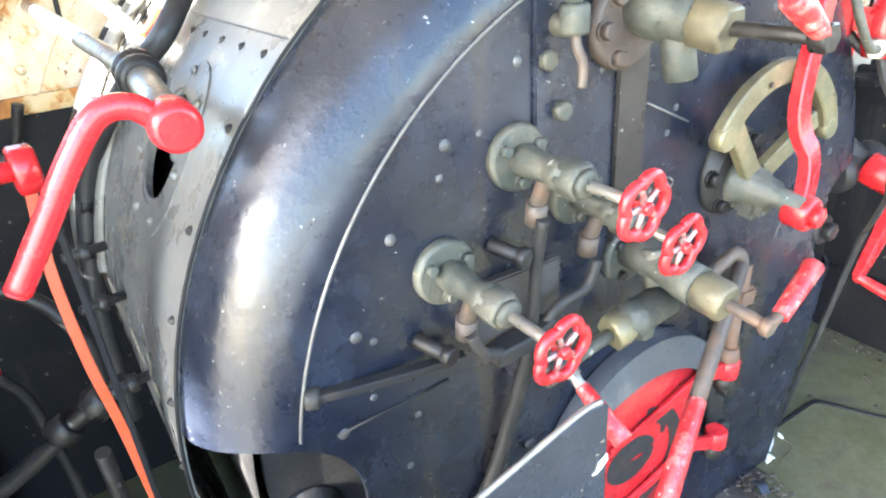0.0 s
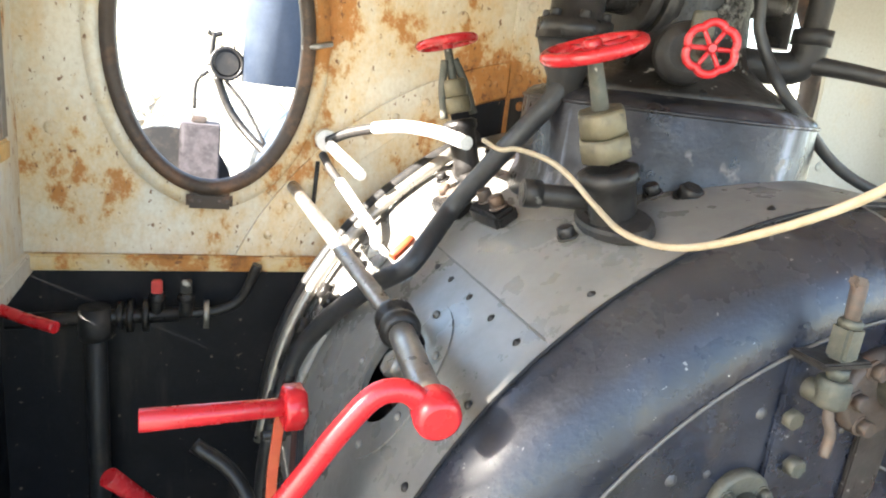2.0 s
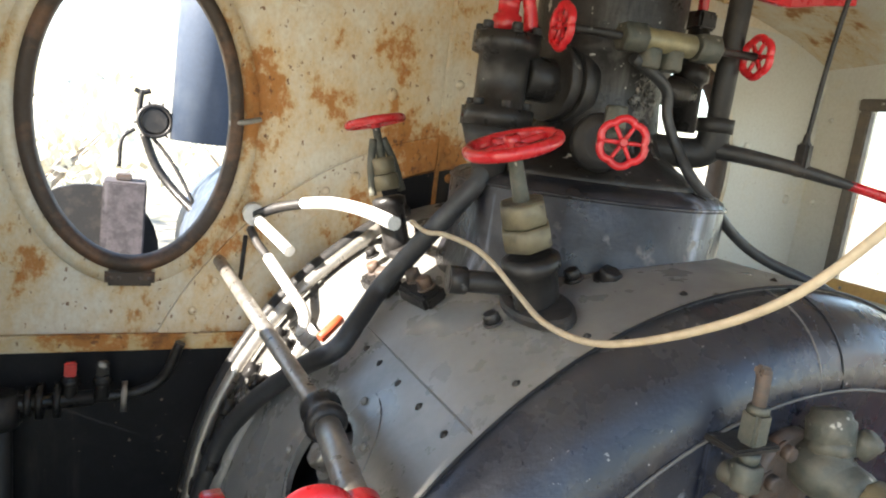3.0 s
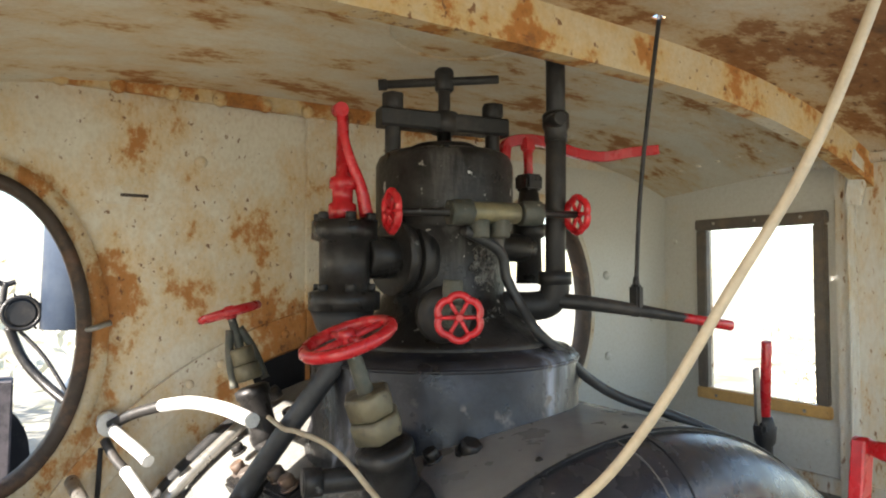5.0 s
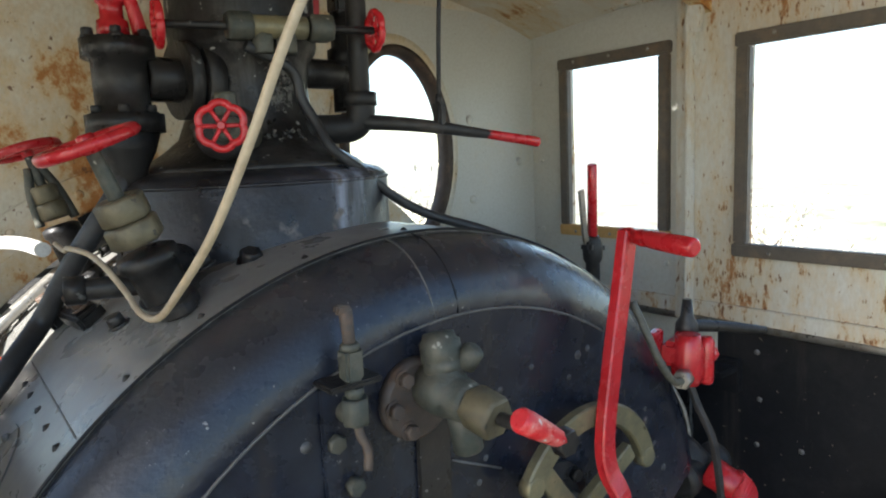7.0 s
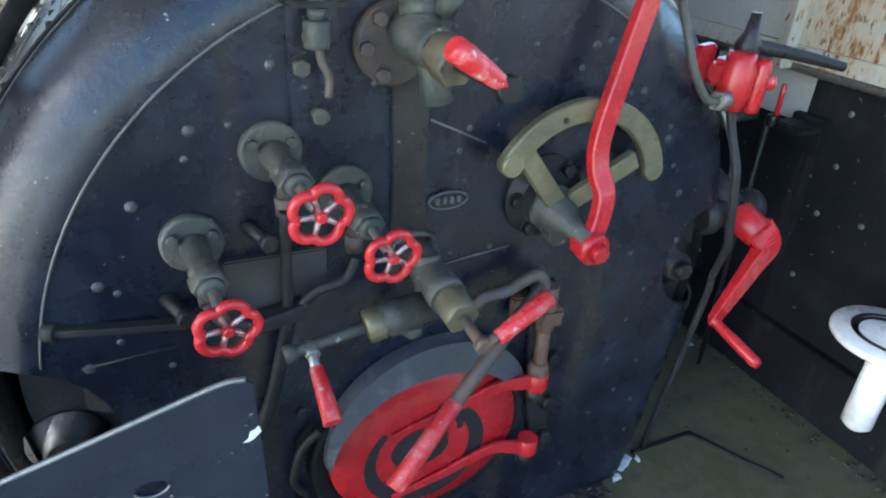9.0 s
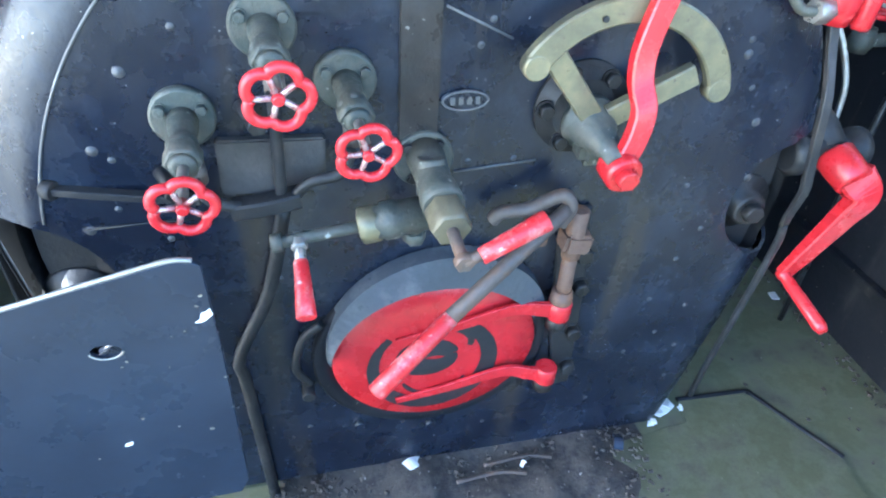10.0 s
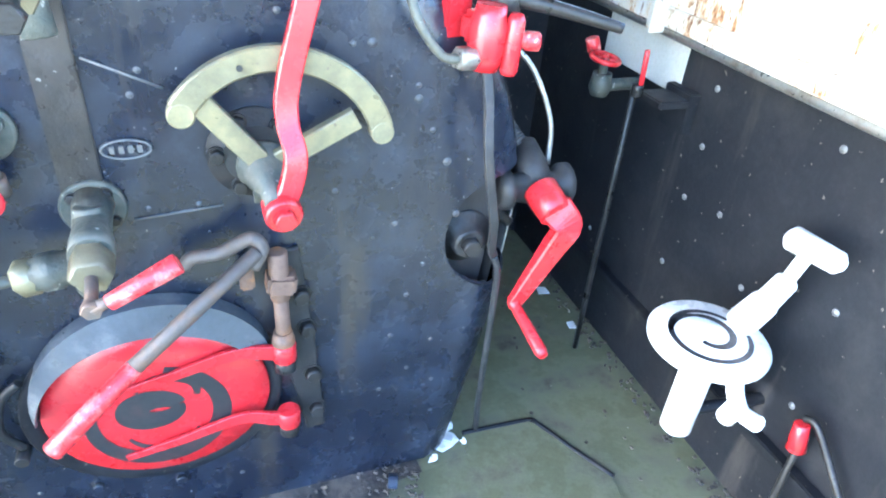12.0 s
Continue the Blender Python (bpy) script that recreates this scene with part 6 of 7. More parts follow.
bm = B()
lathe(bm, (-0.14, -0.36, 2.085), (-0.3, 0, -1), [(0, 0.011), (0.07, 0.009)], 10)
solo("cable_sleeve", bm, RUBBER, "dark sleeve where the flex meets the roof", "sleeve")

# ---- right-hand side: brake valve, crank, levers ----
bv = thing("brake_valve", (0.60, 0.0, 0.98), "red enamelled brake valve with steel unions", "valve")
bm = B()
lathe(bm, (0.585, -0.03, 1.015), (0.05, 0, 1), [(0, 0.026), (0.02, 0.03), (0.07, 0.032), (0.085, 0.026), (0.1, 0.024)], 20)
slab(bm, (0.60, -0.005, 1.075), (0.09, 0.05, 0.05), (0, 0, 15), 0.01)
slab(bm, (0.552, 0.02, 1.085), (0.05, 0.02, 0.07), (0, 0, 15), 0.004)
lathe(bm, (0.622, -0.05, 1.01), (0.03, 0, 1), [(0, 0.012), (0.006, 0.015), (0.085, 0.015), (0.095, 0.01)], 14)
part("body", bm, RED, bv)
bm = B()
rod(bm, (0.63, -0.02, 1.06), (0.675, -0.035, 1.055), 0.013)
hexbody(bm, (0.655, -0.028, 1.057), (1, -0.3, 0), 0.016, 0.025)
part("side_plug", bm, REDWORN, bv)
bm = B()
hexbody(bm, (0.565, -0.04, 1.035), (-1, -0.3, 0.1), 0.019, 0.035)
part("union", bm, STEEL, bv)
bm = B()
tube(bm, [(0.535, -0.05, 1.037), (0.505, -0.05, 1.045), (0.47, -0.045, 1.09), (0.455, -0.03, 1.14), (0.45, 0.0, 1.2)], 0.0075, 10)
part("pipe", bm, BRONZE, bv)
bm = B()
lathe(bm, (0.625, -0.005, 1.095), (0.02, 0, 1), [(0, 0.024), (0.03, 0.022), (0.045, 0.013), (0.08, 0.009)], 14)
tube(bm, [(0.625, -0.005, 1.12), (0.68, -0.025, 1.112), (0.745, -0.055, 1.10), (0.80, -0.08, 1.088)], 0.011, 10, radii=(0.014, 0.009))
part("handle", bm, CAST, bv, "dark cast brake handle")
bm = B()
tube(bm, [(0.592, -0.03, 1.02), (0.594, -0.05, 0.97), (0.585, -0.085, 0.92), (0.59, -0.095, 0.86), (0.605, -0.095, 0.79), (0.612, -0.095, 0.755), (0.625, -0.075, 0.69), (0.64, -0.06, 0.66)], 0.008, 8, flat=0.6, up=(0, 1, 0))
part("link_bar", bm, IRON, bv, "black flat link bar")
bv.location.x -= 0.02

sc2 = thing("screw_crank", (0.745, 0.03, 0.50), "red cranked handle on a black screw casting", "crank")
bm = B()
lathe(bm, (0.66, 0.045, 0.742), (1, 0, 0.01), [(0, 0.03), (0.01, 0.042), (0.025, 0.042), (0.032, 0.026), (0.07, 0.036), (0.10, 0.036), (0.13, 0.024), (0.14, 0.041), (0.158, 0.041), (0.165, 0.03)], 24)
lathe(bm, (0.745, 0.12, 0.80), Vector((0.0, -0.09, -0.06)), [(0, 0.028), (0.05, 0.036), (0.1, 0.036)], 18)
part("casting", bm, IRON, sc2)
bm = B()
rod(bm, (0.742, 0.02, 0.75), (0.752, -0.045, 0.725), 0.036, 0.034)
part("crank_boss", bm, RED, sc2)
bm = B()
tube(bm, [(0.752, -0.03, 0.735), (0.775, -0.05, 0.70), (0.758, -0.048, 0.655), (0.722, -0.043, 0.575), (0.695, -0.039, 0.517)], 0.026, 10, 6, flat=0.55, radii=(0.034, 0.016), up=(0, 1, 0))
part("crank_arm", bm, RED, sc2)
bm = B()
lathe(bm, (0.693, -0.034, 0.518), Vector((0.01, -0.135, -0.036)), [(0, 0.013), (0.012, 0.014), (0.016, 0.0105), (0.03, 0.012), (0.13, 0.0135), (0.142, 0.009)], 16)
part("crank_handle", bm, RED, sc2)
bm = B()
pts = [Vector((0.735, 0.11, 0.80)), Vector((0.70, 0.17, 0.86)), Vector((0.672, 0.22, 0.94)), Vector((0.66, 0.26, 1.02))]
line = smooth_points(pts, 14)
for i, p in enumerate(line[:-1]):
    lathe(bm, p, line[i + 1] - p, [(0, 0.017), (0.004, 0.021), (0.008, 0.017)], 12)
tube(bm, pts, 0.0175, 12)
part("ribbed_hose", bm, RUBBER, sc2, "ribbed black hose")
bm = B()
tube(bm, [(0.80, 0.10, 0.76), (0.80, 0.12, 0.85), (0.76, 0.16, 0.95), (0.70, 0.2, 1.0)], 0.006, 8)
part("thin_pipe", bm, STEEL, sc2)
bm = B()
slab(bm, (0.745, 0.10, 0.70), (0.14, 0.03, 0.025), bevel=0.005)
tube(bm, [(0.68, 0.11, 0.74), (0.70, 0.11, 0.66), (0.735, 0.11, 0.62)], 0.012, 10)
part("bracket", bm, IRON, sc2)
bm = B()
tube(bm, [(0.62, -0.06, 0.66), (0.645, -0.04, 0.59), (0.668, 0.0, 0.365), (0.69, 0.04, 0.16), (0.712, 0.07, 0.0)], 0.0075, 10)
solo("link_rod", bm, RUBBER, "thin dark rod down to the floor beside the boiler", "rod")

jl = thing("latch_lever", (0.75, 0.35, 0.95), "upright red lever with a bare latch blade", "lever")
bm = B()
rod(bm, (0.705, 0.31, 1.446), (0.738, 0.338, 1.262), 0.0115, 0.0125)
part("grip", bm, RED, jl)
bm = B()
tube(bm, [(0.672, 0.318, 1.385), (0.686, 0.325, 1.33), (0.705, 0.335, 1.27), (0.72, 0.34, 1.24)], 0.009, 8, flat=0.4)
part("latch_blade", bm, STEEL, jl)
bm = B()
lathe(bm, (0.738, 0.338, 1.265), (0.02, 0.02, -1), [(0, 0.016), (0.01, 0.02), (0.03, 0.026), (0.06, 0.024), (0.07, 0.018), (0.3, 0.018)], 16)
slab(bm, (0.742, 0.34, 1.235), (0.085, 0.03, 0.028), (0, 8, 10), 0.008)
part("socket", bm, IRON, jl)

# pale plate for a painted sun patch; small wheel valve by the far corner
bm = B()
slab(bm, (XW + 0.047, 0.45, 0.895), (0.006, 0.34, 0.15), bevel=0.001)
solo("backing_plate", bm, PALE, "pale plate painting in the sun patch behind the small valve", "plate")
lg = thing("corner_valve", (1.12, 0.42, 0.80), "small valve with a red handwheel by the cab side", "valve")
handwheel(lg, (1.12, 0.431, 0.868), Vector((0.1, -0.1, 1)), 0.036, 5, 0.007, 0.0, RED)
bm = B()
rod(bm, (1.12, 0.431, 0.87), (1.125, 0.435, 0.80), 0.012)
lathe(bm, (1.125, 0.435, 0.83), (0, 0, -1), [(0, 0.025), (0.04, 0.03), (0.06, 0.022)], 16)
rod(bm, (1.10, 0.435, 0.795), (1.26, 0.44, 0.795), 0.016)
part("body", bm, BRONZE, lg)
bm = B()
rod(bm, (1.118, 0.505, 0.90), (1.13, 0.50, 0.865), 0.018)
part("red_cap", bm, REDWORN, lg)
bx = thing("bracket_box", (1.16, 0.25, 0.0), "black steel bracket with a red lever on the cab side", "bracket")
bm = B()
slab(bm, (1.195, 0.25, 0.825), (0.11, 0.09, 0.02), (0, 0, 0), 0.004)
slab(bm, (1.235, 0.25, 0.80), (0.03, 0.10, 0.10), bevel=0.003)
part("bracket", bm, SOOT, bx)
bm = B()
rod(bm, (1.135, 0.285, 0.84), (1.125, 0.28, 0.935), 0.0065)
part("lever", bm, RED, bx)
bm = B()
rod(bm, (1.13, 0.30, 0.83), (1.14, 0.29, 0.0), 0.008)
hexbody(bm, (1.131, 0.29, 0.85), (0, 0, -1), 0.016, 0.03)
part("rod", bm, CAST, bx)

# ---- white folding seat ----
st = thing("folding_seat", (1.04, -0.23, 0.0), "white round pillar seat marked with a black spiral", "seat")
SX, SY, SZ = 1.052, -0.228, 0.50
bm = B()
lathe(bm, (SX, SY, SZ - 0.014), (0, 0, 1), [(0, 0.115), (0.004, 0.123), (0.014, 0.124), (0.02, 0.119), (0.022, 0.0)], 48)
seat = part("seat", bm, WHITE, st)
for r0, r1, t0, t1, w in ((0.076, 0.082, 0.4, 6.0, 0.0065), (0.03, 0.062, 3.6, 7.6, 0.008), (0.062, 0.078, 7.6, 9.0, 0.006)):
    bm = B()
    L, Rr = [], []
    for i in range(41):
        t = i / 40
        a_ = t0 + (t1 - t0) * t
        r = r0 + (r1 - r0) * t
        ww = w * (0.5 + 0.5 * math.sin(math.pi * (0.15 + 0.7 * t)))
        for lst, rr in ((L, r - ww), (Rr, r + ww)):
            lst.append(bm.verts.new((SX + rr * math.cos(a_), SY + rr * math.sin(a_), SZ + 0.0095)))
    for i in range(40):
        bm.faces.new((L[i], L[i + 1], Rr[i + 1], Rr[i]))
    part("spiral", bm, PAINTBLACK, seat, "black painted spiral")
bm = B()
rod(bm, (1.035, -0.245, SZ - 0.012), (1.03, -0.25, 0.255), 0.034, 0.034, 20, 0.4)
part("post", bm, WHITE, st)
bm = B()
tube(bm, [(1.06, -0.31, SZ - 0.02), (1.055, -0.335, 0.44), (1.06, -0.36, 0.415), (1.06, -0.40, 0.425)], 0.017, 10)
rod(bm, (1.06, -0.33, 0.37), (1.06, -0.345, 0.42), 0.02)
part("bracket", bm, WHITE, st)
bm = B()
rod(bm, (1.155, -0.205, 0.50), (1.16, -0.236, 0.58), 0.034, 0.03)
rod(bm, (1.16, -0.233, 0.57), (1.16, -0.260, 0.65), 0.026, 0.023)
part("column", bm, WHITE, st)
bm = B()
rod(bm, (1.16, -0.258, 0.645), (1.16, -0.278, 0.735), 0.014)
part("stem", bm, WHITE, st)
bm = B()
rod(bm, (1.16, -0.225, 0.732), (1.16, -0.345, 0.744), 0.025, 0.022, 18, 0.4)
part("cross_grip", bm, WHITE, st)
bm = B()
rod(bm, (1.05, -0.24, 0.30), (1.27, -0.26, 0.30), 0.014)
part("wall_arm", bm, SOOT, st)

fl_ = thing("floor_lever", (1.2, -0.42, 0.0), "small red handle and rod low on the cab side", "lever")
bm = B()
rod(bm, (1.2, -0.395, 0.38), (1.2, -0.408, 0.315), 0.016, 0.02)
part("grip", bm, RED, fl_)
bm = B()
tube(bm, [(1.205, -0.39, 0.39), (1.21, -0.42, 0.39), (1.215, -0.50, 0.31), (1.225, -0.62, 0.18)], 0.008, 8)
rod(bm, (1.2, -0.41, 0.315), (1.2, -0.425, 0.0), 0.008)
part("rod", bm, CAST, fl_)

# ---- floor: raised plate, dirt, scraps ----
bm = B()
plate(bm, [(0.672, 0.058), (0.86, 0.052), (0.872, 0.04), (0.985, -0.17), (0.93, -0.60), (0.30, -0.60), (0.32, -0.05), (0.60, -0.012), (0.66, -0.005)], 0.006, pose(0, 0, 0.001, -90, 0, 0) @ Matrix.Diagonal((1, 1, 1, 1)), 0.001)
solo("floor_plate", bm, FLOOR, "loose olive floor plate with dark dirty edge", "floor plate", "structure")
bm = B()
tube(bm, [(0.672, 0.064, 0.003), (0.77, 0.061, 0.003), (0.862, 0.057, 0.003), (0.88, 0.04, 0.003), (0.93, -0.06, 0.003), (0.99, -0.17, 0.003)], 0.0085, 6, 3)
solo("dirt_line", bm, SOOT, "dark dirt packed along the floor plate edge", "dirt", "structure")
bm = B()
rng = random.Random(4)
nx, ny = 60, 14
grid = []
for j in range(ny + 1):
    row = []
    for i in range(nx + 1):
        x, y = -0.36 + 0.92 * i / nx, 0.045 - 0.32 * j / ny
        edge = min(1, 4 * i / nx, 4 * (1 - i / nx)) * min(1, 2.2 * (1 - j / ny))
        h = 0.03 * edge * (0.5 + noise.noise(Vector((x * 9, y * 9, 2)))) + 0.006 * rng.random() * edge + (0.014 * edge) - 0.004
        row.append(bm.verts.new((x, y, h)))
    grid.append(row)
for j in range(ny):
    for i in range(nx):
        bm.faces.new((grid[j][i], grid[j][i + 1], grid[j + 1][i + 1], grid[j + 1][i])).smooth = True
solo("cinder_heap", bm, DIRT, "low drift of brown cinders at the backhead foot", "cinders", "stuff")
bm = B()
for i in range(900):
    x, y = rng.uniform(-0.34, 0.52), rng.uniform(-0.27, 0.03)
    s = rng.uniform(0.003, 0.009)
    slab(bm, (x, y, 0.012 + rng.uniform(0, 0.018) * (1 if y > -0.08 else 0.2)), (s * 1.5, s, s * 0.7), (rng.uniform(0, 60), rng.uniform(0, 60), rng.uniform(0, 180)), 0)
solo("cinder_bits", bm, DIRT, "scattered cinder bits", "cinders", "stuff")
for nm, x, y, w, ang_, mat, lab in (("scrap", -0.04, -0.02, 0.05, 20, LAGGING, "scrap of pale paper on the cinders"), ("scrap", 0.45, -0.045, 0.04, 70, SLATE, "bluish rag scrap on the floor"), ("scrap", 0.21, -0.06, 0.016, 40, LAGGING, "pale stone chip on the cinders")):
    bm = B()
    tube(bm, [(x - w * 0.5 * math.cos(radians(ang_)), y - w * 0.5 * math.sin(radians(ang_)), 0.03), (x, y, 0.042), (x + w * 0.5 * math.cos(radians(ang_)), y + w * 0.5 * math.sin(radians(ang_)), 0.03)], w * 0.28, 8, 4, flat=0.3)
    solo(nm, bm, mat, lab, "scrap")
for x, y, q in ((0.12, -0.05, 80), (0.05, -0.08, 20)):
    bm = B()
    tube(bm, [(x, y, 0.035), (x + 0.10, y + 0.01, 0.03), (x + 0.16, y - 0.005, 0.032)], 0.005, 6)
    solo("twig", bm, RUSTIRON, "dry brown twig on the cinders", "twig", group="twigs")
bm = B()
for i in range(60):
    x, y = rng.uniform(0.55, 1.2), rng.uniform(-0.7, 0.7)
    slab(bm, (x, y, 0.004), (rng.uniform(0.004, 0.012), rng.uniform(0.003, 0.009), 0.003), (0, 0, rng.uniform(0, 180)), 0)
for i in range(160):
    t = rng.random()
    slab(bm, (1.235 + rng.uniform(-0.05, 0.01), -0.7 + 1.4 * t, 0.006), (rng.uniform(0.003, 0.011), rng.uniform(0.003, 0.011), rng.uniform(0.003, 0.008)), (0, 0, rng.uniform(0, 180)), 0)
solo("floor_grit", bm, DIRT, "grit and flakes on the floor along the cab side", "grit", "stuff")
bm = B()
lathe(bm, (0.80, -0.10, -0.001), (0, 0, 1), [(0, 0.035), (0.007, 0.033), (0.008, 0)], 20)
solo("floor_disc", bm, FLOOR, "flat round cover on the floor plate", "cover", "structure")

# pale flat pieces in place of light showing through holes in the floor
for pts, lab in (([(0.585, 0.035), (0.60, 0.02), (0.63, 0.03), (0.655, 0.045), (0.648, 0.07), (0.63, 0.085), (0.615, 0.11), (0.60, 0.095), (0.605, 0.07)], "white patch put where light shows through the floor at the boiler corner"),
                 ([(0.555, 0.0), (0.575, 0.0), (0.585, 0.012), (0.565, 0.015)], "small white piece for light through the floor at the boiler corner"),
                 ([(1.165, 0.37), (1.19, 0.365), (1.195, 0.40), (1.17, 0.40)], "pale piece put where light shows through a floor hole"), ([(1.15, 0.56), (1.19, 0.555), (1.19, 0.59), (1.16, 0.60)], "pale piece put where light shows through a floor hole")):
    bm = B()
    plate(bm, pts, 0.004, pose(0, 0, 0.004, -90, 0, 0), 0.001)
    solo("flake", bm, WHITE, lab, "flake", group="pale flakes on the floor")

# more jagged white pieces for the same light at the boiler corner
jag = random.Random(12)
for x, y, q in ((0.625, 0.055, 0.028), (0.60, 0.03, 0.02), (0.64, 0.09, 0.022), (0.575, 0.005, 0.016), (0.66, 0.03, 0.014), (0.615, 0.085, 0.016)):
    bm = B()
    pts = [(q * jag.uniform(0.35, 1.0) * math.cos(6.2832 * i / 9), q * jag.uniform(0.35, 1.0) * math.sin(6.2832 * i / 9)) for i in range(9)]
    plate(bm, pts, 0.003, pose(x, y, 0.013, -90 + jag.uniform(-22, 22), jag.uniform(-20, 20), 0), 0.0008)
    solo("flake", bm, WHITE, "jagged white piece for the light showing at the boiler corner", "flake", group="pale flakes on the floor")

# ---- outside ----
bm = B()
n = 24
vs = [bm.verts.new((0, 0, -1.15))] + [bm.verts.new((400 * math.cos(6.2832 * i / n), 400 * math.sin(6.2832 * i / n), -1.15)) for i in range(n)]
for i in range(n):
    bm.faces.new((vs[0], vs[1 + i], vs[1 + (i + 1) % n]))
solo("ground", bm, EARTH, "pale dry stony ground round the engine", "ground", "structure")
# running plate, barrel and fittings ahead of the cab
bm = B()
lathe(bm, (0.02, 1.02, 0.62), (0, 1, 0), [(0, 0.62), (0.3, 0.60), (3.2, 0.60), (3.25, 0.57)], 40)
barrel = solo("boiler_barrel", bm, OUTGREY, "blue-grey boiler barrel running ahead of the cab", "boiler")
bm = B()
lathe(bm, (-0.41, 4.0, 1.28), (0, 0, 1), [(0, 0.24), (0.9, 0.22), (1.0, 0.25)], 28)
solo("chimney", bm, OUTGREY, "blue-grey chimney seen through the lookout", "chimney")
hl = thing("headlamp", (-0.76, 4.0, 0.9), "dark round lamp on a wiry bracket ahead of the cab", "lamp")
bm = B()
lathe(bm, (-0.74, 3.95, 1.38), (0, 1, 0), [(0, 0.07), (0.02, 0.085), (0.14, 0.085), (0.17, 0.03)], 20)
part("lamp_body", bm, IRON, hl)
bm = B()
ring(bm, (-0.74, 3.955, 1.38), (0, 1, 0), 0.094, 0.012, 28, 8)
for i in range(9):
    k_ = 0.5 + 0.7 * i
    rod(bm, (-0.74 + 0.09 * math.cos(k_), 3.955, 1.38 + 0.09 * math.sin(k_)), (-0.74 + 0.122 * math.cos(k_), 3.955, 1.38 + 0.122 * math.sin(k_)), 0.009, 0.006, 6)
part("lamp_rim", bm, CAST, hl)
bm = B()
slab(bm, (-0.90, 3.98, 1.02), (0.09, 0.12, 0.04), bevel=0.008)
part("lamp_foot", bm, RUSTIRON, hl)
bm = B()
tube(bm, [(-0.80, 4.0, 1.3), (-0.83, 4.0, 1.42), (-0.82, 4.0, 1.56)], 0.018, 8)
tube(bm, [(-0.86, 4.0, 1.56), (-0.82, 4.0, 1.545), (-0.77, 4.0, 1.56)], 0.016, 8)
tube(bm, [(-0.80, 4.0, 1.30), (-0.72, 4.0, 1.1), (-0.60, 3.9, 0.95), (-0.45, 3.7, 0.82)], 0.028, 8)
tube(bm, [(-0.85, 4.0, 1.32), (-0.92, 4.0, 1.25), (-0.93, 4.0, 1.08)], 0.012, 8)
tube(bm, [(-0.75, 4.0, 1.28), (-0.62, 3.9, 1.12), (-0.50, 3.8, 0.90)], 0.012, 8)
part("bracket", bm, CAST, hl)
bm = B()
slab(bm, (-0.90, 3.98, 0.42), (0.24, 0.3, 1.16), (0, 1, 0), 0.01)
solo("tool_box", bm, OLDWOOD, "weathered upright wooden box on the running plate", "box")
bm = B()
lathe(bm, (-1.10, 4.1, 0.52), (0, 1, 0), [(0, 0.42), (0.08, 0.42)], 32)
solo("wheel_guard", bm, IRON, "dark rounded guard beside the running plate", "guard")
bm = B()
slab(bm, (0, 2.6, -0.1), (2.4, 3.2, 0.06), bevel=0.01)
solo("running_plate", bm, OUTGREY, "grey running plate ahead of the cab", "plate")


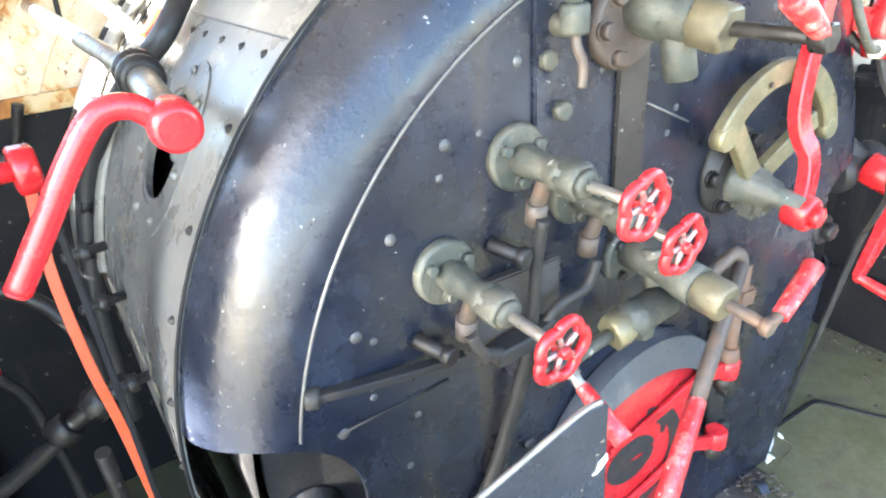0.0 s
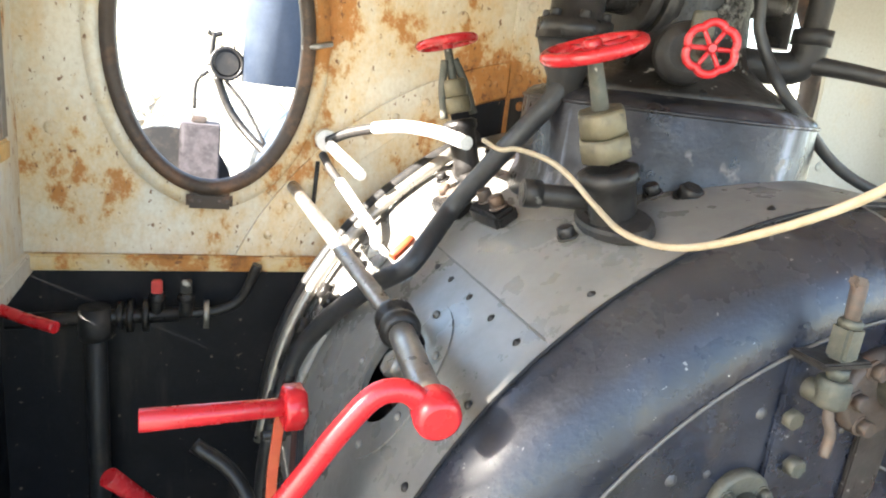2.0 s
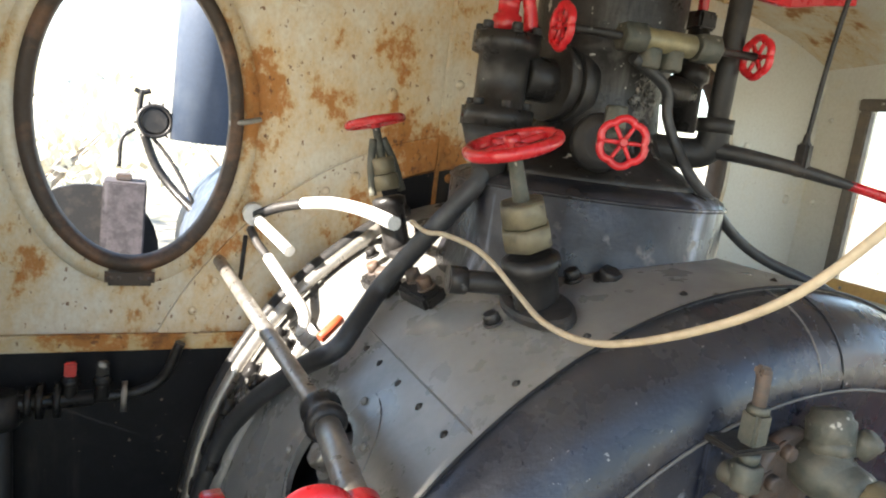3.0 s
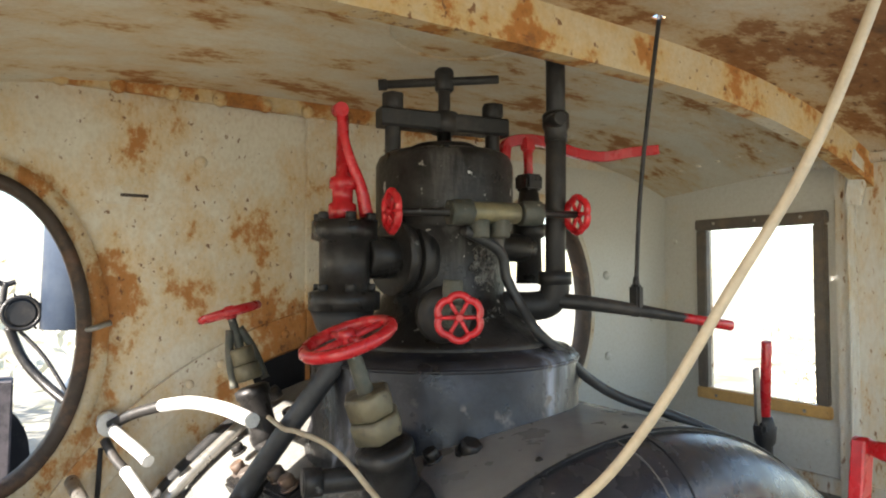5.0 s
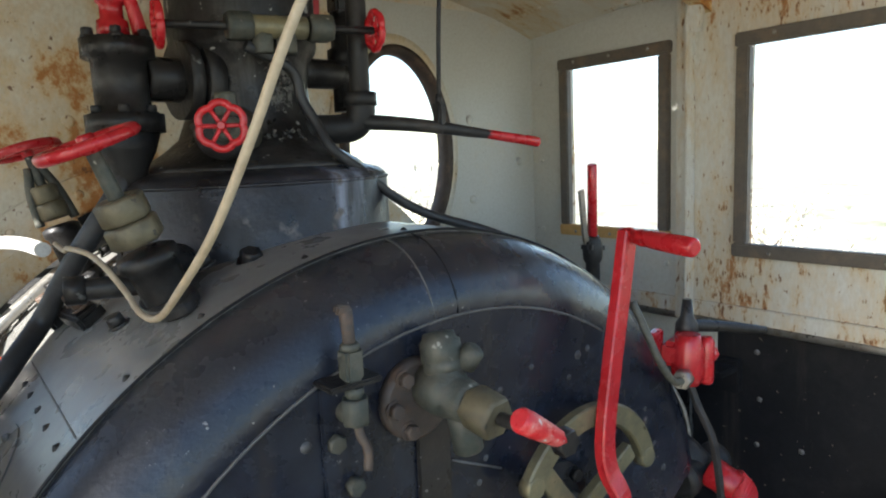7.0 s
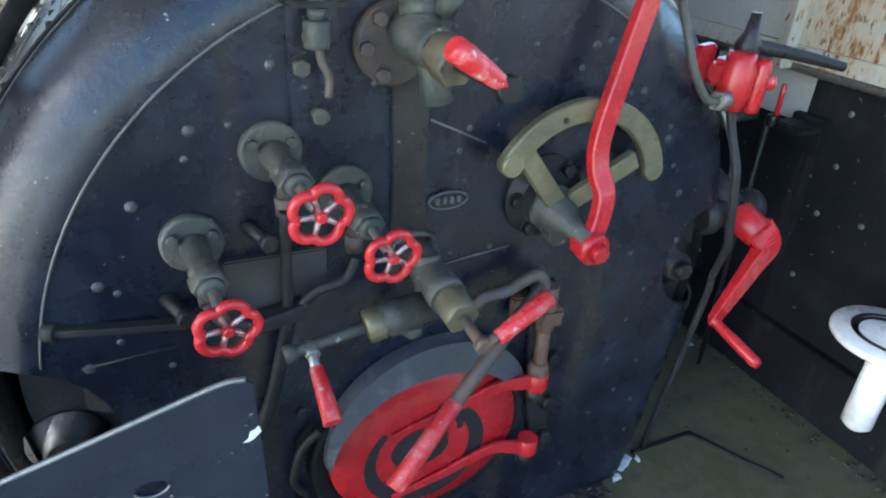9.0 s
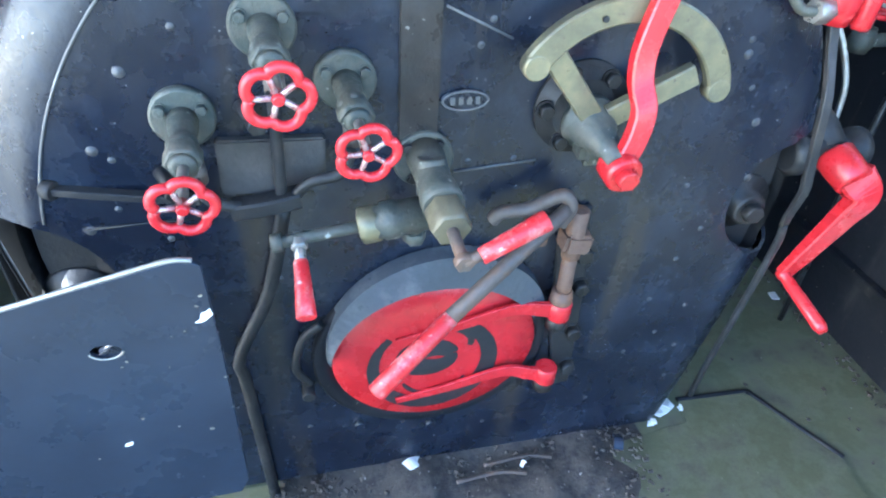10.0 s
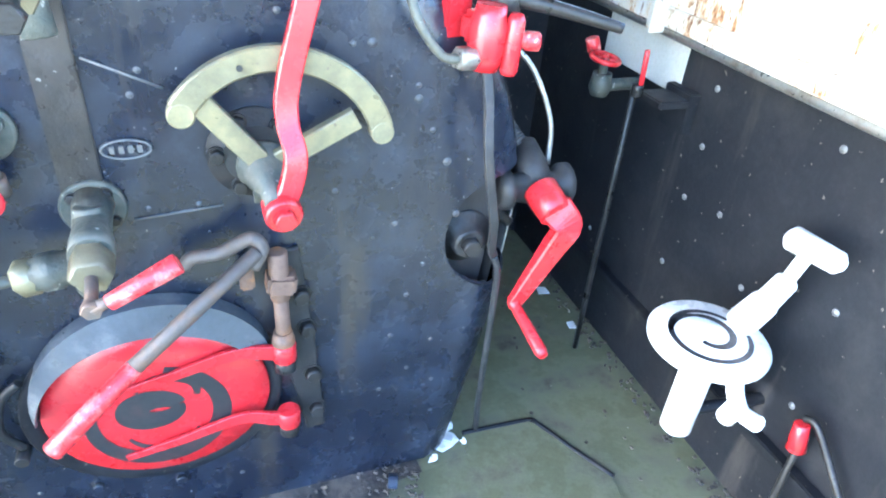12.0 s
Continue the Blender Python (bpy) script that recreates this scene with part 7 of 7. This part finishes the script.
def shrub(x, y, s, seed):
    r = random.Random(seed)
    t = thing("bush", (x, y, -1.15), "sparse sunlit dry bush beyond the engine", "bush", "bushes beyond the engine")
    tips = []
    for i in range(9):
        a, l = r.uniform(0, 6.28), s * r.uniform(0.5, 1.0)
        p0 = Vector((x, y, -1.16))
        p1 = p0 + Vector((math.cos(a) * l * 0.3, math.sin(a) * l * 0.3, l * 0.6))
        p2 = p0 + Vector((math.cos(a) * l * 0.7, math.sin(a) * l * 0.7, l * 1.05))
        bm = B()
        tube(bm, [p0, p1, p2], 0.03 * s, 5, 3, radii=(0.03 * s, 0.006 * s))
        part("limb", bm, TRUNK, t)
        tips += [p1, p2, (p1 + p2) / 2]
    bm = B()
    for i in range(700):
        c = r.choice(tips) + Vector((r.gauss(0, 0.22), r.gauss(0, 0.22), r.gauss(0, 0.2))) * s
        q = Euler((r.uniform(0, 3), r.uniform(0, 3), r.uniform(0, 3))).to_matrix() * (0.05 * s)
        bm.faces.new([bm.verts.new(c + q @ Vector(v)) for v in ((-1, 0, 0), (0, -0.5, 0), (1, 0, 0), (0, 0.5, 0.2))])
    part("crown", bm, LEAF, t)


for i, (x, y, s) in enumerate(((9.0, 1.5, 1.3), (11, 5, 1.6), (8, 7, 1.2), (-4.5, 9, 2.2), (-2.6, 11, 2.6), (-6, 13, 2.8), (1.5, 14, 2.4), (13, -2, 1.7), (7, 10, 1.8))):
    shrub(x, y, s, i + 3)


# unseen slim tree, added to keep direct sun out of the open cab doorway
tr_ = random.Random(41)
tree = thing("tree", (-12.0, -2.42, -1.15), "unseen slim poplar added to shade the cab doorway", "tree")
bm = B()
tube(bm, [(-12.0, -2.42, -1.2), (-12.05, -2.40, 2.0), (-12.0, -2.44, 5.0), (-12.0, -2.40, 8.2)], 0.16, 10, 4, radii=(0.2, 0.03))
part("trunk", bm, TRUNK, tree)
for i in range(22):
    z, a = 0.6 + 0.3 * i, 2.4 * i
    bm = B()
    tube(bm, [(-12.0, -2.42, z), (-12.0 + 0.3 * math.cos(a), -2.42 + 0.3 * math.sin(a), z + 0.4), (-12.0 + 0.5 * math.cos(a), -2.42 + 0.5 * math.sin(a), z + 0.95)], 0.03, 5, 3, radii=(0.04, 0.01))
    part("limb", bm, TRUNK, tree)
verts, faces = [], []
for i in range(6400):
    z = tr_.uniform(0.4, 8.4)
    # crown narrower below 6.68 so some sun gets past it to the flange
    a, q = tr_.uniform(0, 6.2832), math.sqrt(tr_.random()) * (0.45 if z < 6.68 else 0.69 if z < 7.6 else 0.69 * (8.45 - z) / 0.85)
    c = Vector((-12.0 + q * math.cos(a), -2.42 + q * math.sin(a), z))
    m = Euler((tr_.uniform(0, 3), tr_.uniform(0, 3), tr_.uniform(0, 3))).to_matrix() * tr_.uniform(0.09, 0.13)
    k = len(verts)
    verts += [c + m @ Vector(v) for v in ((-1, 0, 0), (0, -0.6, 0.1), (1, 0, 0), (0, 0.6, 0.1))]
    faces.append((k, k + 1, k + 2, k + 3))
me = bpy.data.meshes.new("crown")
me.from_pydata(verts, [], faces)
bm = B()
bm.from_mesh(me)
bpy.data.meshes.remove(me)
part("crown", bm, GREENLEAF, tree)
